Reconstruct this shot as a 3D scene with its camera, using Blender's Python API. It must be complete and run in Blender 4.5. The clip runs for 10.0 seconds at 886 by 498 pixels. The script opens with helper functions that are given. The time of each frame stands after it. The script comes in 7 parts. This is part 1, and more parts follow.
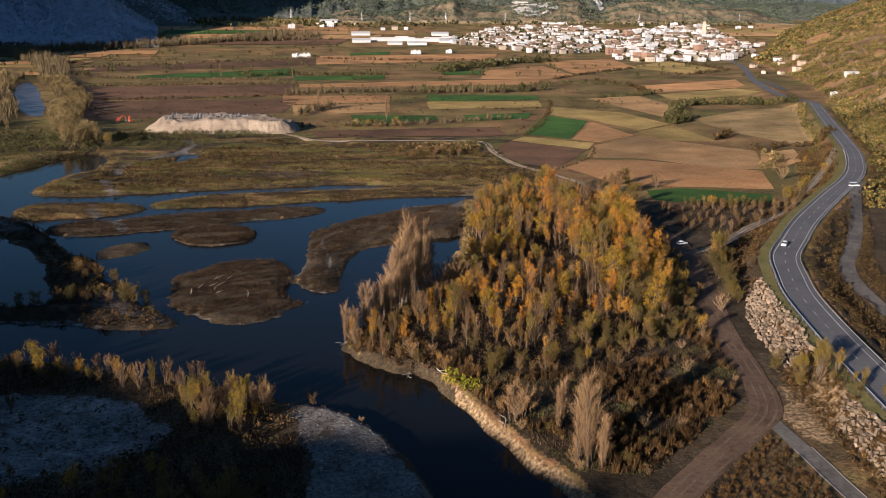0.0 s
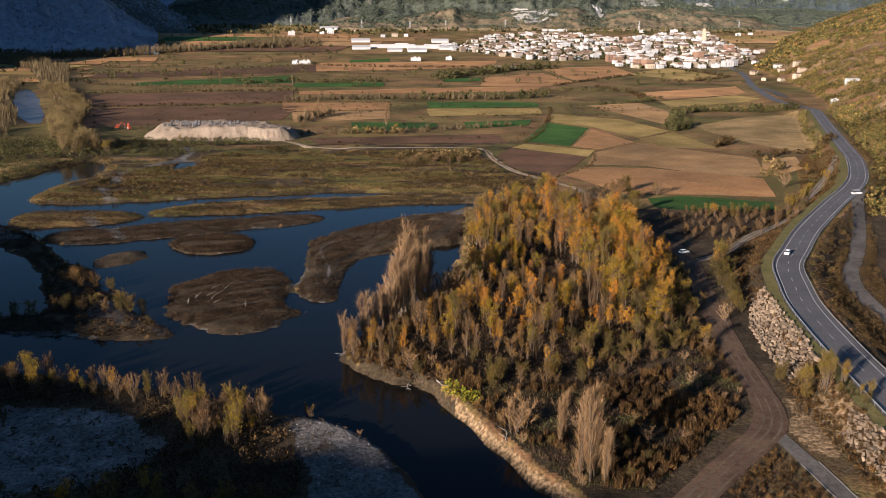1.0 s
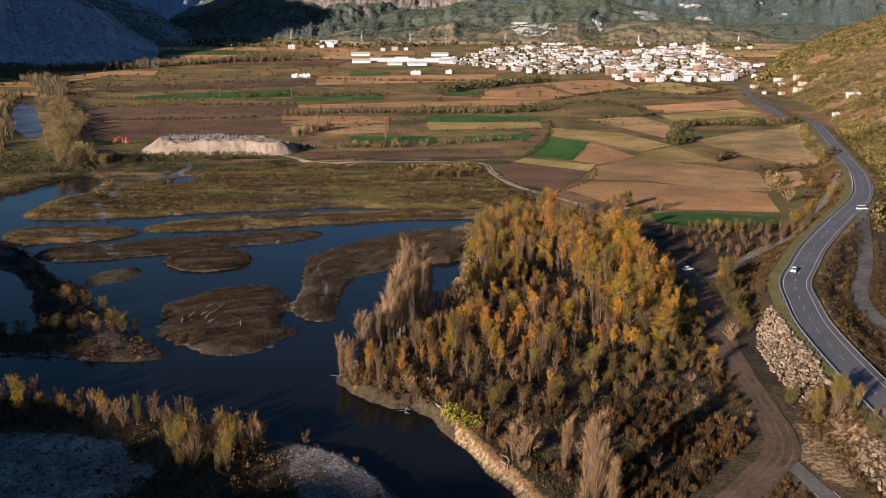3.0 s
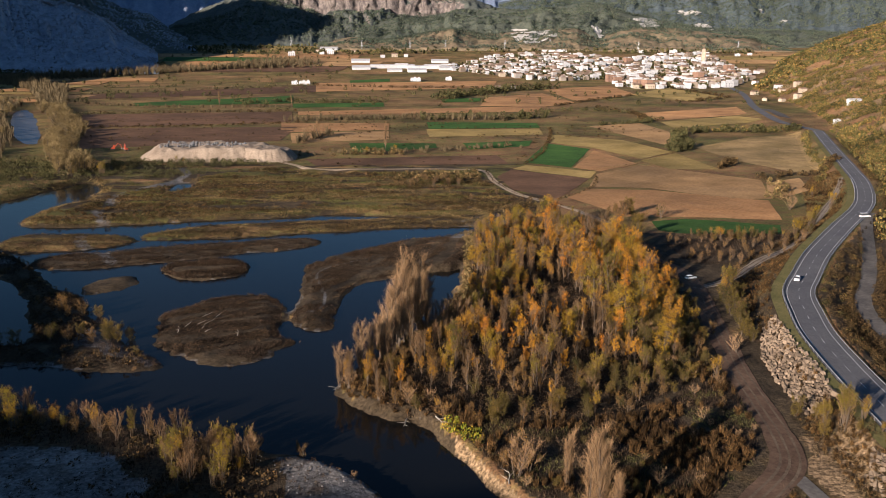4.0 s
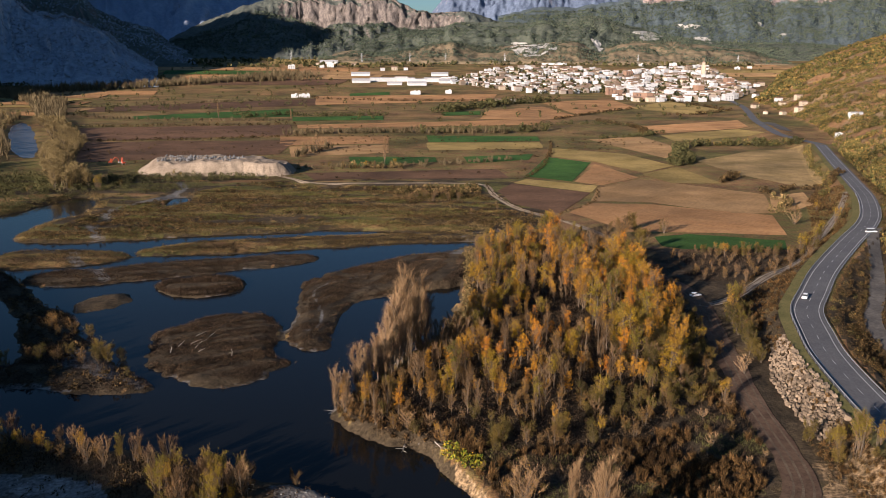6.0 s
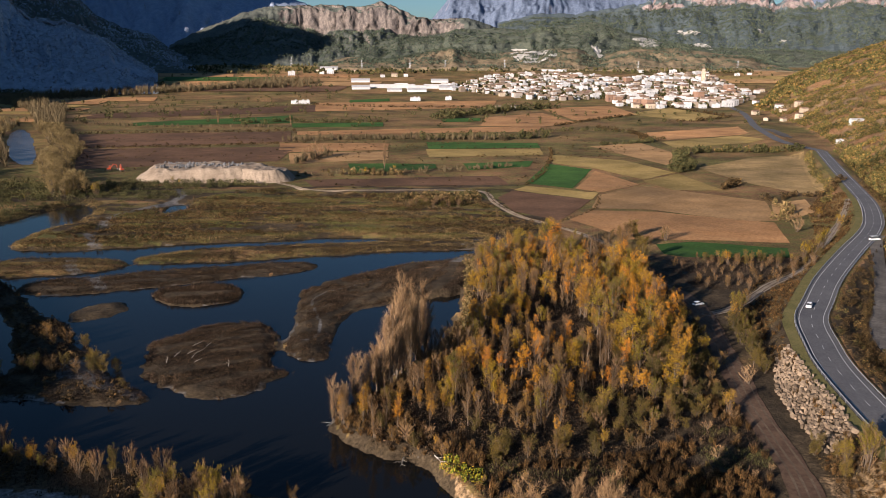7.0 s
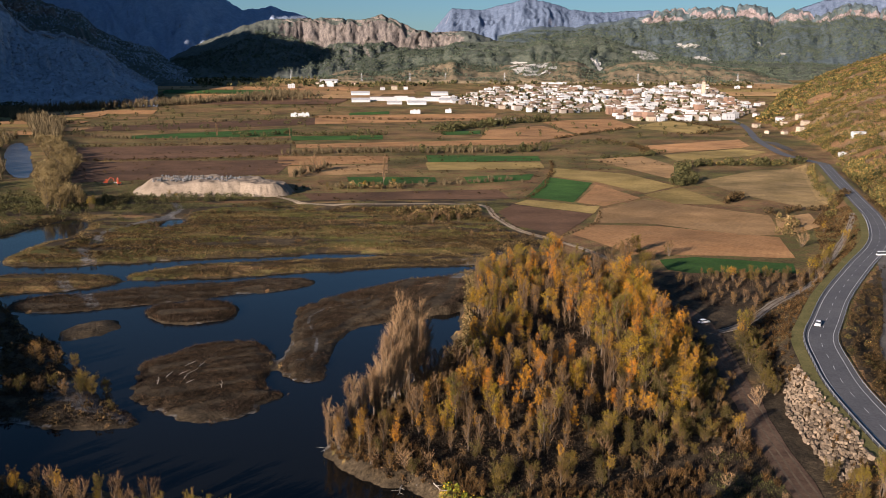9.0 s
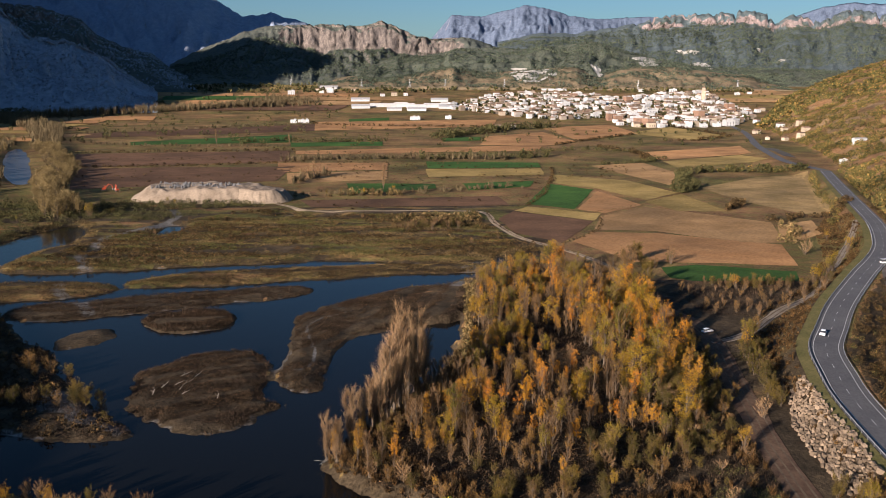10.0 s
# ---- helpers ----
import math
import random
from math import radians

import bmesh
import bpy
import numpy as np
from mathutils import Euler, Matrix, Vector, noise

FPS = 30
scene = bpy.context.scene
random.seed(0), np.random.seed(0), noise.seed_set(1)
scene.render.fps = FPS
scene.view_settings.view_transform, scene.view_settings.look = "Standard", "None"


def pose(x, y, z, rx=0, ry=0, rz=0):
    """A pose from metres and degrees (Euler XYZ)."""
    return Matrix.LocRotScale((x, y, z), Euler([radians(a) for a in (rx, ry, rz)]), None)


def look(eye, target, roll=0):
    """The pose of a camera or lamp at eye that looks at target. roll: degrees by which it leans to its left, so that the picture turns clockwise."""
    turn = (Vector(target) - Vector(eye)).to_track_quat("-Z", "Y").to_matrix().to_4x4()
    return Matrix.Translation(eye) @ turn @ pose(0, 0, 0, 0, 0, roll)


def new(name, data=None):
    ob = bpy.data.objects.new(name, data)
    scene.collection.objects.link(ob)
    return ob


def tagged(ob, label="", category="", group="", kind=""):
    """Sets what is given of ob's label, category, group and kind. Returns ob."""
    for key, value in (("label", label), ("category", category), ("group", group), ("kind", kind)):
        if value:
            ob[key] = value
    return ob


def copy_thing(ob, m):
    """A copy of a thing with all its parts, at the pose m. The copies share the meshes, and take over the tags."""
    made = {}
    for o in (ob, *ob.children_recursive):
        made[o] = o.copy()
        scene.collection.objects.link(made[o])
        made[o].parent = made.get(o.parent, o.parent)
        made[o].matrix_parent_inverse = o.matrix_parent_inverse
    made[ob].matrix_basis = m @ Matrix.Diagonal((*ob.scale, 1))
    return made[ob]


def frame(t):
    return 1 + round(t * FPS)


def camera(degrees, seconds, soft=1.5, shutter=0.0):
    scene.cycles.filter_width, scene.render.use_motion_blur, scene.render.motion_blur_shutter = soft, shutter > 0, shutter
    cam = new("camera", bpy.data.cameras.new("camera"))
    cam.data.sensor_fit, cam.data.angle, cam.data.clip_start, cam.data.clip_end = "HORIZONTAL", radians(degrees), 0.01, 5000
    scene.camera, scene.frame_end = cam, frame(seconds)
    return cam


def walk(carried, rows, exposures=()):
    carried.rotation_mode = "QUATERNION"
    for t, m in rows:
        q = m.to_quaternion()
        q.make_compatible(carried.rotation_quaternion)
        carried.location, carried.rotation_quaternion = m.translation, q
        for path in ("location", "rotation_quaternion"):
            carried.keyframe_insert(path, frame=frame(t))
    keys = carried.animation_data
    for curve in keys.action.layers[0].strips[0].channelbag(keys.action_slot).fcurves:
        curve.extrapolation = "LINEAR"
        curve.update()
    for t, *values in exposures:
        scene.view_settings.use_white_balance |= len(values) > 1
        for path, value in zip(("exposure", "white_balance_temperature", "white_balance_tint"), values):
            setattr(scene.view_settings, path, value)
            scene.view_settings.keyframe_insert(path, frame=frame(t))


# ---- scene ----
from mathutils.bvhtree import BVHTree

# ---------------------------------------------------------------- camera
cam = camera(54.4, 10.0, 0.5)
EYE = 88.5
walk(cam, [(t, pose(0.044 * t, 3.003 * t + 0.0368 * t * t, EYE, 74.826 + 0.43446 * t - 0.00164 * t * t) @ pose(0, 0, 0, 0, 0, 0.25))
           for t in [0.5 * i for i in range(21)]])

# ---------------------------------------------------------------- light
SUN_EL, SUN_FROM = 14.5, (-0.62, -0.78)
sun_dir = Vector((SUN_FROM[0], SUN_FROM[1], math.tan(radians(SUN_EL)))).normalized()
world = bpy.data.worlds.new("sky")
scene.world = world
world.use_nodes = True
wn = world.node_tree.nodes
sky = wn.new("ShaderNodeTexSky")
sky.sky_type = "NISHITA"
sky.sun_disc = False
sky.sun_elevation = radians(SUN_EL)
sky.sun_rotation = math.atan2(SUN_FROM[0], SUN_FROM[1])
sky.altitude, sky.air_density, sky.dust_density, sky.ozone_density = 500, 1.15, 0.6, 6.0
wn["Background"].inputs["Strength"].default_value = 0.042
world.node_tree.links.new(sky.outputs[0], wn["Background"].inputs["Color"])
sun_data = bpy.data.lights.new("sun", "SUN")
sun_data.energy, sun_data.angle, sun_data.color = 5.0, radians(0.6), (1.0, 0.845, 0.765)
sun = new("sun", sun_data)
sun.matrix_world = look(sun_dir * 100, (0, 0, 0))
scene.view_settings.exposure = 1.23

# ---------------------------------------------------------------- numbers and noise
rng = np.random.default_rng(7)


def vnoise(x, y, seed=0):
    """Smooth value noise in 0..1."""
    x, y = np.asarray(x, float), np.asarray(y, float)
    xi, yi = np.floor(x), np.floor(y)
    fx, fy = x - xi, y - yi
    fx, fy = fx * fx * (3 - 2 * fx), fy * fy * (3 - 2 * fy)

    def cell(a, b):
        s = np.sin(a * 127.1 + b * 311.7 + seed * 74.7) * 43758.5453
        return s - np.floor(s)
    return ((cell(xi, yi) * (1 - fx) + cell(xi + 1, yi) * fx) * (1 - fy)
            + (cell(xi, yi + 1) * (1 - fx) + cell(xi + 1, yi + 1) * fx) * fy)


def fbm(x, y, seed=0, octaves=4):
    total, amp, norm = 0.0, 1.0, 0.0
    for i in range(octaves):
        total = total + amp * vnoise(np.asarray(x) * 2 ** i, np.asarray(y) * 2 ** i, seed + i * 13)
        norm += amp
        amp *= 0.5
    return total / norm


def ridged(x, y, seed=0, octaves=4):
    total, amp, norm = 0.0, 1.0, 0.0
    for i in range(octaves):
        total = total + amp * (1 - np.abs(2 * vnoise(np.asarray(x) * 2 ** i, np.asarray(y) * 2 ** i, seed + i * 17) - 1))
        norm += amp
        amp *= 0.5
    return total / norm


def smooth_outline(points, rounds=2):
    p = np.array(points, float)
    for _ in range(rounds):
        q = np.roll(p, -1, 0)
        p = np.stack([0.75 * p + 0.25 * q, 0.25 * p + 0.75 * q], 1).reshape(-1, 2)
    return p


def smooth_line(points, step):
    """A curve through the points (of any dimension), sampled about every step metres."""
    p = np.array(points, float)
    p = np.vstack([2 * p[0] - p[1], p, 2 * p[-1] - p[-2]])
    out = []
    for i in range(1, len(p) - 2):
        n = max(2, int(np.linalg.norm(p[i + 1, :2] - p[i, :2]) / step))
        t = np.linspace(0, 1, n, endpoint=False)[:, None]
        a, b, c, d = p[i - 1], p[i], p[i + 1], p[i + 2]
        out.append(0.5 * (2 * b + (c - a) * t + (2 * a - 5 * b + 4 * c - d) * t ** 2 + (3 * b - a - 3 * c + d) * t ** 3))
    out.append(p[-2][None])
    return np.vstack(out)


def inside(poly, x, y):
    p = np.asarray(poly, float)
    r = np.zeros(np.shape(x), bool)
    for (ax, ay), (bx, by) in zip(p, np.roll(p, -1, 0)):
        if ay != by:
            r ^= ((ay > y) != (by > y)) & (x < (bx - ax) * (y - ay) / (by - ay) + ax)
    return r


def line_distance(line, x, y, closed=False):
    """Distance to a polyline, and how far along it (in points) the nearest place is."""
    p = np.asarray(line, float)[:, :2]
    q = np.roll(p, -1, 0) if closed else p[1:]
    best, at = np.full(np.shape(x), 1e9), np.zeros(np.shape(x))
    for i, ((ax, ay), (bx, by)) in enumerate(zip(p, q)):
        dx, dy = bx - ax, by - ay
        t = np.clip(((x - ax) * dx + (y - ay) * dy) / (dx * dx + dy * dy + 1e-9), 0, 1)
        d = np.hypot(x - ax - t * dx, y - ay - t * dy)
        near = d < best
        best = np.where(near, d, best)
        at = np.where(near, i + t, at)
    return best, at


# ---------------------------------------------------------------- the plan, in metres
RIGHT_BANK = [(34, 118), (25, 146), (20, 154), (13, 165), (9, 177), (2, 192), (-5, 203), (-12, 206), (-21, 212), (-29, 223), (-23, 233), (-16, 253),
              (-6, 273), (1, 289), (6, 319), (7, 345), (8, 387), (18, 423), (16, 443)]
NORTH_SHORE = [(-54, 462), (-85, 448), (-108, 445), (-133, 440), (-147, 431), (-163, 429), (-168, 423), (-204, 421), (-211, 428), (-215, 469),
               (-201, 502), (-214, 544), (-230, 562), (-235, 543), (-241, 509), (-248, 483), (-262, 449), (-300, 400), (-300, 300)]
NEAR_SHORE = [(-240, 246), (-170, 214), (-118, 212), (-78, 206), (-63, 196), (-45, 191), (-32, 187), (-24, 181), (-17, 175), (-10, 166), (-5, 154),
              (-2, 146), (1, 128), (4, 112)]
RIVER = smooth_outline(RIGHT_BANK + NORTH_SHORE + NEAR_SHORE)
ISLANDS = {
    "wooded": [(-219, 377), (-199, 377), (-186, 370), (-161, 342), (-146, 316), (-129, 309), (-119, 288), (-108, 275), (-96, 255), (-78, 241), (-80, 237),
               (-96, 236), (-131, 240), (-152, 241), (-164, 250), (-142, 256), (-127, 254), (-124, 260), (-140, 294), (-160, 324), (-184, 346), (-205, 351)],
    "west": [(-198, 388), (-197, 405), (-168, 408), (-144, 402), (-138, 394), (-151, 378), (-180, 370), (-190, 374)],
    "long": [(-170, 352), (-164, 366), (-144, 373), (-125, 384), (-101, 391), (-66, 402), (-54, 395), (-60, 383), (-95, 368), (-126, 350), (-139, 346), (-159, 344)],
    "small": [(-115, 348), (-107, 358), (-86, 361), (-78, 348), (-78, 335), (-95, 329), (-106, 335)],
    "flat": [(-132, 313), (-131, 325), (-124, 336), (-116, 330), (-117, 317), (-127, 307)],
    "middle": [(-96, 284), (-86, 298), (-76, 309), (-56, 307), (-51, 269), (-41, 261), (-49, 250), (-56, 240), (-67, 240), (-87, 257), (-90, 272)],
    "strip": [(-143, 405), (-126, 422), (-105, 430), (-54, 441), (-25, 446), (17, 450), (34, 433), (-7, 429), (-52, 417), (-78, 407), (-122, 398), (-137, 398)],
    "hook": [(19, 397), (10, 347), (-8, 340), (-21, 334), (-32, 327), (-37, 309), (-35, 282), (-35, 271), (-44, 269), (-50, 280), (-49, 303), (-51, 326),
             (-56, 346), (-50, 364), (-34, 380), (-12, 406), (2, 399), (17, 425)],
}
ISLANDS = {k: smooth_outline(v) for k, v in ISLANDS.items()}
FAR_POND = smooth_outline([(-382, 777), (-512, 1041), (-535, 1127), (-466, 1005), (-390, 850), (-340, 736)])
POOLS = [smooth_outline(p) for p in (
    [(-97, 590), (-80, 603), (-66, 602), (-84, 585)], [(-187, 474), (-185, 487), (-179, 482), (-181, 469)], [(-166, 522), (-172, 558), (-158, 562), (-154, 547), (-161, 536)],
    [(-116, 607), (-103, 616), (-98, 599), (-112, 594)], [(26, 454), (28.5, 471), (33, 469), (31, 453)], [(8, 458), (21, 462), (21, 453), (9, 451)],
    [(-78, 447), (-63, 457), (-48, 455), (-60, 445)], [(-20, 470), (-2, 478), (6, 474), (-10, 467)], [(-120, 500), (-104, 510), (-96, 506), (-110, 497)])]
WOOD = smooth_outline([(-29, 223), (-13, 206), (-3, 203), (6, 197), (22, 198), (46, 203), (62, 222), (70, 262), (77, 300), (80, 330), (77, 362), (68, 392), (58, 420),
                       (32, 428), (16, 405), (12, 340), (9, 292), (0, 268), (-14, 243)])
GRAVEL_FLATS = [smooth_outline([(-112, 186), (-95, 190), (-67, 182), (-58, 167), (-72, 152), (-92, 145), (-115, 160)]),
                smooth_outline([(-40, 185), (-32, 186), (-24, 180), (-17, 174), (-10, 165), (-5, 153), (-2, 140), (0, 120), (-20, 120), (-24, 146), (-29, 166)]),
                smooth_outline([(-114, 266), (-103, 266), (-92, 250), (-76, 241), (-84, 237), (-102, 248)]),
                smooth_outline([(-165, 251), (-140, 244), (-100, 238), (-98, 235), (-131, 238), (-155, 242)]),
                smooth_outline([(-215, 375), (-190, 372), (-165, 345), (-185, 348), (-215, 355)]), smooth_outline([(2, 424), (16, 444), (34, 440), (36, 432), (20, 424), (10, 416)]),
                smooth_outline([(-3, 400), (4, 415), (15, 421), (16, 406), (7, 394)])]
# centre line of the road: x, y, z
ROAD = smooth_line([(92, 60, 6.0), (95, 110, 6.2), (100, 160, 6.4), (102, 187, 6.5), (105, 219, 6.5), (109, 249, 6.5), (114, 270, 6.5), (121, 294, 6.5), (133, 317, 6.5),
                    (152, 351, 6.6), (184, 401, 6.8), (212, 443, 7.0), (231, 478, 7.2), (254, 532, 7.5), (275, 594, 7.7), (315, 714, 8.0), (358, 840, 8.0)], 4.0)
ROAD_FAR = smooth_line([(358, 840, 8.0), (358, 930, 8.0), (378, 1031, 8.0), (412, 1173, 8.2), (455, 1320, 8.6), (490, 1450, 9.5), (520, 1600, 11)], 12.0)
TRACKS = {
    "river": smooth_line([(24, 116), (34, 130), (42.5, 141), (53.7, 154.8), (63.5, 166), (72.5, 177.5), (76, 190), (77.8, 208), (79.6, 230), (83, 251), (88, 287), (92, 318), (90, 345), (78, 372)], 3.0),
    "fork": smooth_line([(72.6, 173), (73.4, 168), (74.3, 160.8), (75.6, 149.5), (76.8, 141), (79, 120), (80, 95)], 3.0),
    "rise": smooth_line([(91, 312), (106, 323), (131, 356), (157, 384), (188, 438), (232, 515), (252, 552)], 3.0),
    "field": smooth_line([(-150, 668), (-132, 658), (-111, 636), (-91, 613), (-58, 612), (6, 614), (28, 606), (33, 562), (43, 517), (57, 490), (70, 467), (78, 446), (84, 425)], 3.0),
    "old": smooth_line([(214, 436), (204, 420), (180, 366), (161, 327), (144, 295), (137, 269), (134, 241), (136, 215), (138, 180)], 3.0),
    "marsh": smooth_line([(-182, 610), (-172, 588), (-171, 562), (-177, 541), (-185, 521), (-188, 502), (-185, 476), (-182, 459), (-174, 443), (-166, 424), (-168, 405), (-160, 384), (-146, 370), (-135, 352)], 3.0),
}
HOOK_PATH = smooth_line([(-46, 286.6), (-41.4, 288.4), (-40.8, 299), (-43.3, 313), (-48.4, 332.7), (-46, 344.5), (-38, 353.6), (-27.6, 365), (-16.4, 379)], 3.0)
HILL_FOOT_Y = [-400, 130, 250, 350, 430, 520, 600, 720, 860, 1000, 1150, 1300, 1600, 2200, 3000, 5000]
HILL_FOOT_X = [150, 152, 160, 205, 238, 282, 304, 340, 384, 432, 470, 500, 560, 830, 1300, 2500]
VALLEY_Y = [-3000, 350, 450, 700, 1000, 1250, 1700, 2000, 2300, 2600, 3000, 5000]
VALLEY_Z = [1.2, 1.2, 1.6, 2.5, 4.5, 7, 10, 25, 48, 68, 92, 140]


def water_distance(x, y):
    """Metres from the water's edge: positive on land, negative in the water."""
    x, y = np.asarray(x, float), np.asarray(y, float)
    sd = np.full(x.shape, 60.0)
    box = (x > -330) & (x < 110) & (y > 90) & (y < 640)
    if box.any():
        bx, by = x[box], y[box]
        d, _ = line_distance(RIVER, bx, by, True)
        s = np.where(inside(RIVER, bx, by), -d, d)
        for poly in ISLANDS.values():
            d, _ = line_distance(poly, bx, by, True)
            s = np.where(inside(poly, bx, by), np.where(s < 0, d, np.maximum(s, d)), np.where(s < 0, np.maximum(s, -d), s))
        for poly in POOLS:
            d, _ = line_distance(poly, bx, by, True)
            s = np.minimum(s, np.where(inside(poly, bx, by), -d, d))
        rough = 2.6 * (fbm(bx / 9, by / 11, 3) - 0.5) + 1.3 * (vnoise(bx / 2.6, by / 3.2, 9) - 0.5)
        low = np.clip((-32 - bx) / 6, 0, 1) + np.clip((by - 300) / 20, 0, 1) * (bx < 30)
        rough = rough + np.clip(low, 0, 1) * (6.0 * (fbm(bx / 24, by / 17, 15) - 0.5) + 2.4 * (vnoise(bx / 1.9, by / 4.2, 19) - 0.5))
        sd[box] = np.where(np.abs(s) < 12, s + rough, s)
    far = (x > -600) & (x < -300) & (y > 640) & (y < 1200)
    if far.any():
        d, _ = line_distance(FAR_POND, x[far], y[far], True)
        sd[far] = np.where(inside(FAR_POND, x[far], y[far]), -d, d) + 6 * (fbm(x[far] / 25, y[far] / 25, 5) - 0.5)
    return sd


def height(x, y, sd=None):
    """The ground's height."""
    x, y = np.asarray(x, float), np.asarray(y, float)
    if sd is None:
        sd = water_distance(x, y)
    base = np.interp(y, VALLEY_Y, VALLEY_Z)
    wood = np.clip((x + 30 - 0.12 * (y - 223)) / 14, 0, 1) * np.clip((430 - y) / 40, 0, 1)
    base = base + 1.2 * wood
    base = base + 0.5 * (fbm(x / 40, y / 40, 2) - 0.5) + 0.35 * (fbm(x / 7, y / 7, 4, 3) - 0.5) * np.clip((700 - y) / 200, 0, 1)
    shore = 0.10 + np.clip(sd, 0, None) * (0.22 + 1.0 * wood)
    low = np.where(sd > 0, np.minimum(base, shore), np.clip(0.10 + 0.30 * sd, -2.0, None))
    h = np.where(sd < 12, np.where(y > 640, base + np.clip(0.22 * sd - 0.5, -2.5, 0), low), base)
    # the road's bank
    near = (y > 40) & (y < 900) & (x > 50) & (x < 420)
    if near.any():
        d, at = line_distance(ROAD, x[near], y[near])
        zr = np.interp(at, np.arange(len(ROAD)), ROAD[:, 2])
        bank = zr - 0.25 - np.clip(d - 9.0, 0, None) * 0.62
        h[near] = np.where(d < 9.0, zr - 0.25, np.maximum(h[near], bank))
    far = (y >= 820) & (y < 1700) & (x > 300)
    if far.any():
        d, at = line_distance(ROAD_FAR, x[far], y[far])
        zr = np.interp(at, np.arange(len(ROAD_FAR)), ROAD_FAR[:, 2])
        h[far] = np.where(d < 10, zr - 0.3, np.where(d < 30, h[far] + (zr - 0.3 - h[far]) * (30 - d) / 20, h[far]))
    # the hillside beyond the road
    foot = np.interp(y, HILL_FOOT_Y, HILL_FOOT_X) + 16 * (fbm(x / 60, y / 60, 21) - 0.5)
    d = np.clip(x - foot, 0, None)
    cap = np.interp(y, [0, 900, 1300, 1600, 2300, 3000], [70, 95, 115, 150, 190, 230])
    rise = cap * (1 - np.exp(-d * 0.46 / cap))
    gully = (ridged(x / 90, y / 90, 31) - 0.55) * np.clip(d / 4, 0, 16) + (fbm(x / 18, y / 18, 33) - 0.5) * np.clip(d / 6, 0, 7)
    h = h + np.where(d > 0, rise + gully, 0)
    # an unseen ridge behind the camera, towards the sun, shaped for its shadow
    q = -(SUN_FROM[0] * x + SUN_FROM[1] * y)
    p = 0.78 * x - 0.62 * y
    crest = np.interp(p, [-340, -300, -262, -234, -217, -199, -170, -151, -137, -122, -110, -100], [105, 102, 97, 94, 89.5, 87, 87, 90.5, 87.5, 89.5, 92.5, 94])
    ridge = (crest + 3 * (fbm(p / 45, 0 * p, 41) - 0.5) + 4 * (fbm(p / 11, 0 * p, 43, 3) - 0.5)) * np.exp(-((q + 230) / 75) ** 2) * np.clip((p + 900) / 300, 0, 1)
    h = h + np.where(y < 60, ridge, 0)
    return h


# ---------------------------------------------------------------- materials
def material(name, rough=0.9, spec=0.2, metal=0.0):
    m = bpy.data.materials.new(name)
    m.use_nodes = True
    b = m.node_tree.nodes["Principled BSDF"]
    b.inputs["Roughness"].default_value = rough
    b.inputs["Specular IOR Level"].default_value = spec
    b.inputs["Metallic"].default_value = metal
    return m, m.node_tree.nodes, m.node_tree.links, b


def ramp_node(n, stops):
    r = n.new("ShaderNodeValToRGB")
    e = r.color_ramp.elements
    e[0].position, e[0].color = stops[0][0], (*stops[0][1], 1)
    e[1].position, e[1].color = stops[-1][0], (*stops[-1][1], 1)
    for at, c in stops[1:-1]:
        k = e.new(at)
        k.color = (*c, 1)
    return r


def noise_node(n, l, scale, detail=4.0, rough=0.6, vector=None):
    t = n.new("ShaderNodeTexNoise")
    t.inputs["Scale"].default_value, t.inputs["Detail"].default_value, t.inputs["Roughness"].default_value = scale, detail, rough
    if vector is not None:
        l.new(vector, t.inputs["Vector"])
    return t


def mix_node(n, l, fac, a, b, blend="MIX"):
    m = n.new("ShaderNodeMix")
    m.data_type, m.blend_type = "RGBA", blend
    for sock, v in ((m.inputs[0], fac), (m.inputs[6], a), (m.inputs[7], b)):
        if isinstance(v, (int, float)):
            sock.default_value = v
        elif isinstance(v, tuple):
            sock.default_value = (*v, 1)
        else:
            l.new(v, sock)
    return m.outputs[2]


def bump_to(n, l, b, height_socket, strength, distance):
    k = n.new("ShaderNodeBump")
    k.inputs["Strength"].default_value, k.inputs["Distance"].default_value = strength, distance
    l.new(height_socket, k.inputs["Height"])
    l.new(k.outputs[0], b.inputs["Normal"])


def mottled(name, dark, light, scale, fine, rough=0.9, spec=0.2, bump=0.4, distance=0.2, vary=0.0, metal=0.0):
    """A surface that varies at two scales, and a little from object to object."""
    m, n, l, b = material(name, rough, spec, metal)
    pos = n.new("ShaderNodeNewGeometry").outputs["Position"]
    big, small = noise_node(n, l, scale, 5, 0.6, pos), noise_node(n, l, fine, 4, 0.65, pos)
    r = ramp_node(n, [(0.3, dark), (0.7, light)])
    l.new(big.outputs[0], r.inputs[0])
    r2 = ramp_node(n, [(0.25, (0.62, 0.62, 0.62)), (0.75, (1.25, 1.25, 1.25))])
    l.new(small.outputs[0], r2.inputs[0])
    c = mix_node(n, l, 1.0, r.outputs[0], r2.outputs[0], "MULTIPLY")
    if vary:
        o = n.new("ShaderNodeObjectInfo")
        r3 = ramp_node(n, [(0.0, (1 - vary,) * 3), (1.0, (1 + vary,) * 3)])
        l.new(o.outputs["Random"], r3.inputs[0])
        c = mix_node(n, l, 1.0, c, r3.outputs[0], "MULTIPLY")
    l.new(c, b.inputs["Base Color"])
    if bump:
        bump_to(n, l, b, small.outputs[0], bump, distance)
    return m


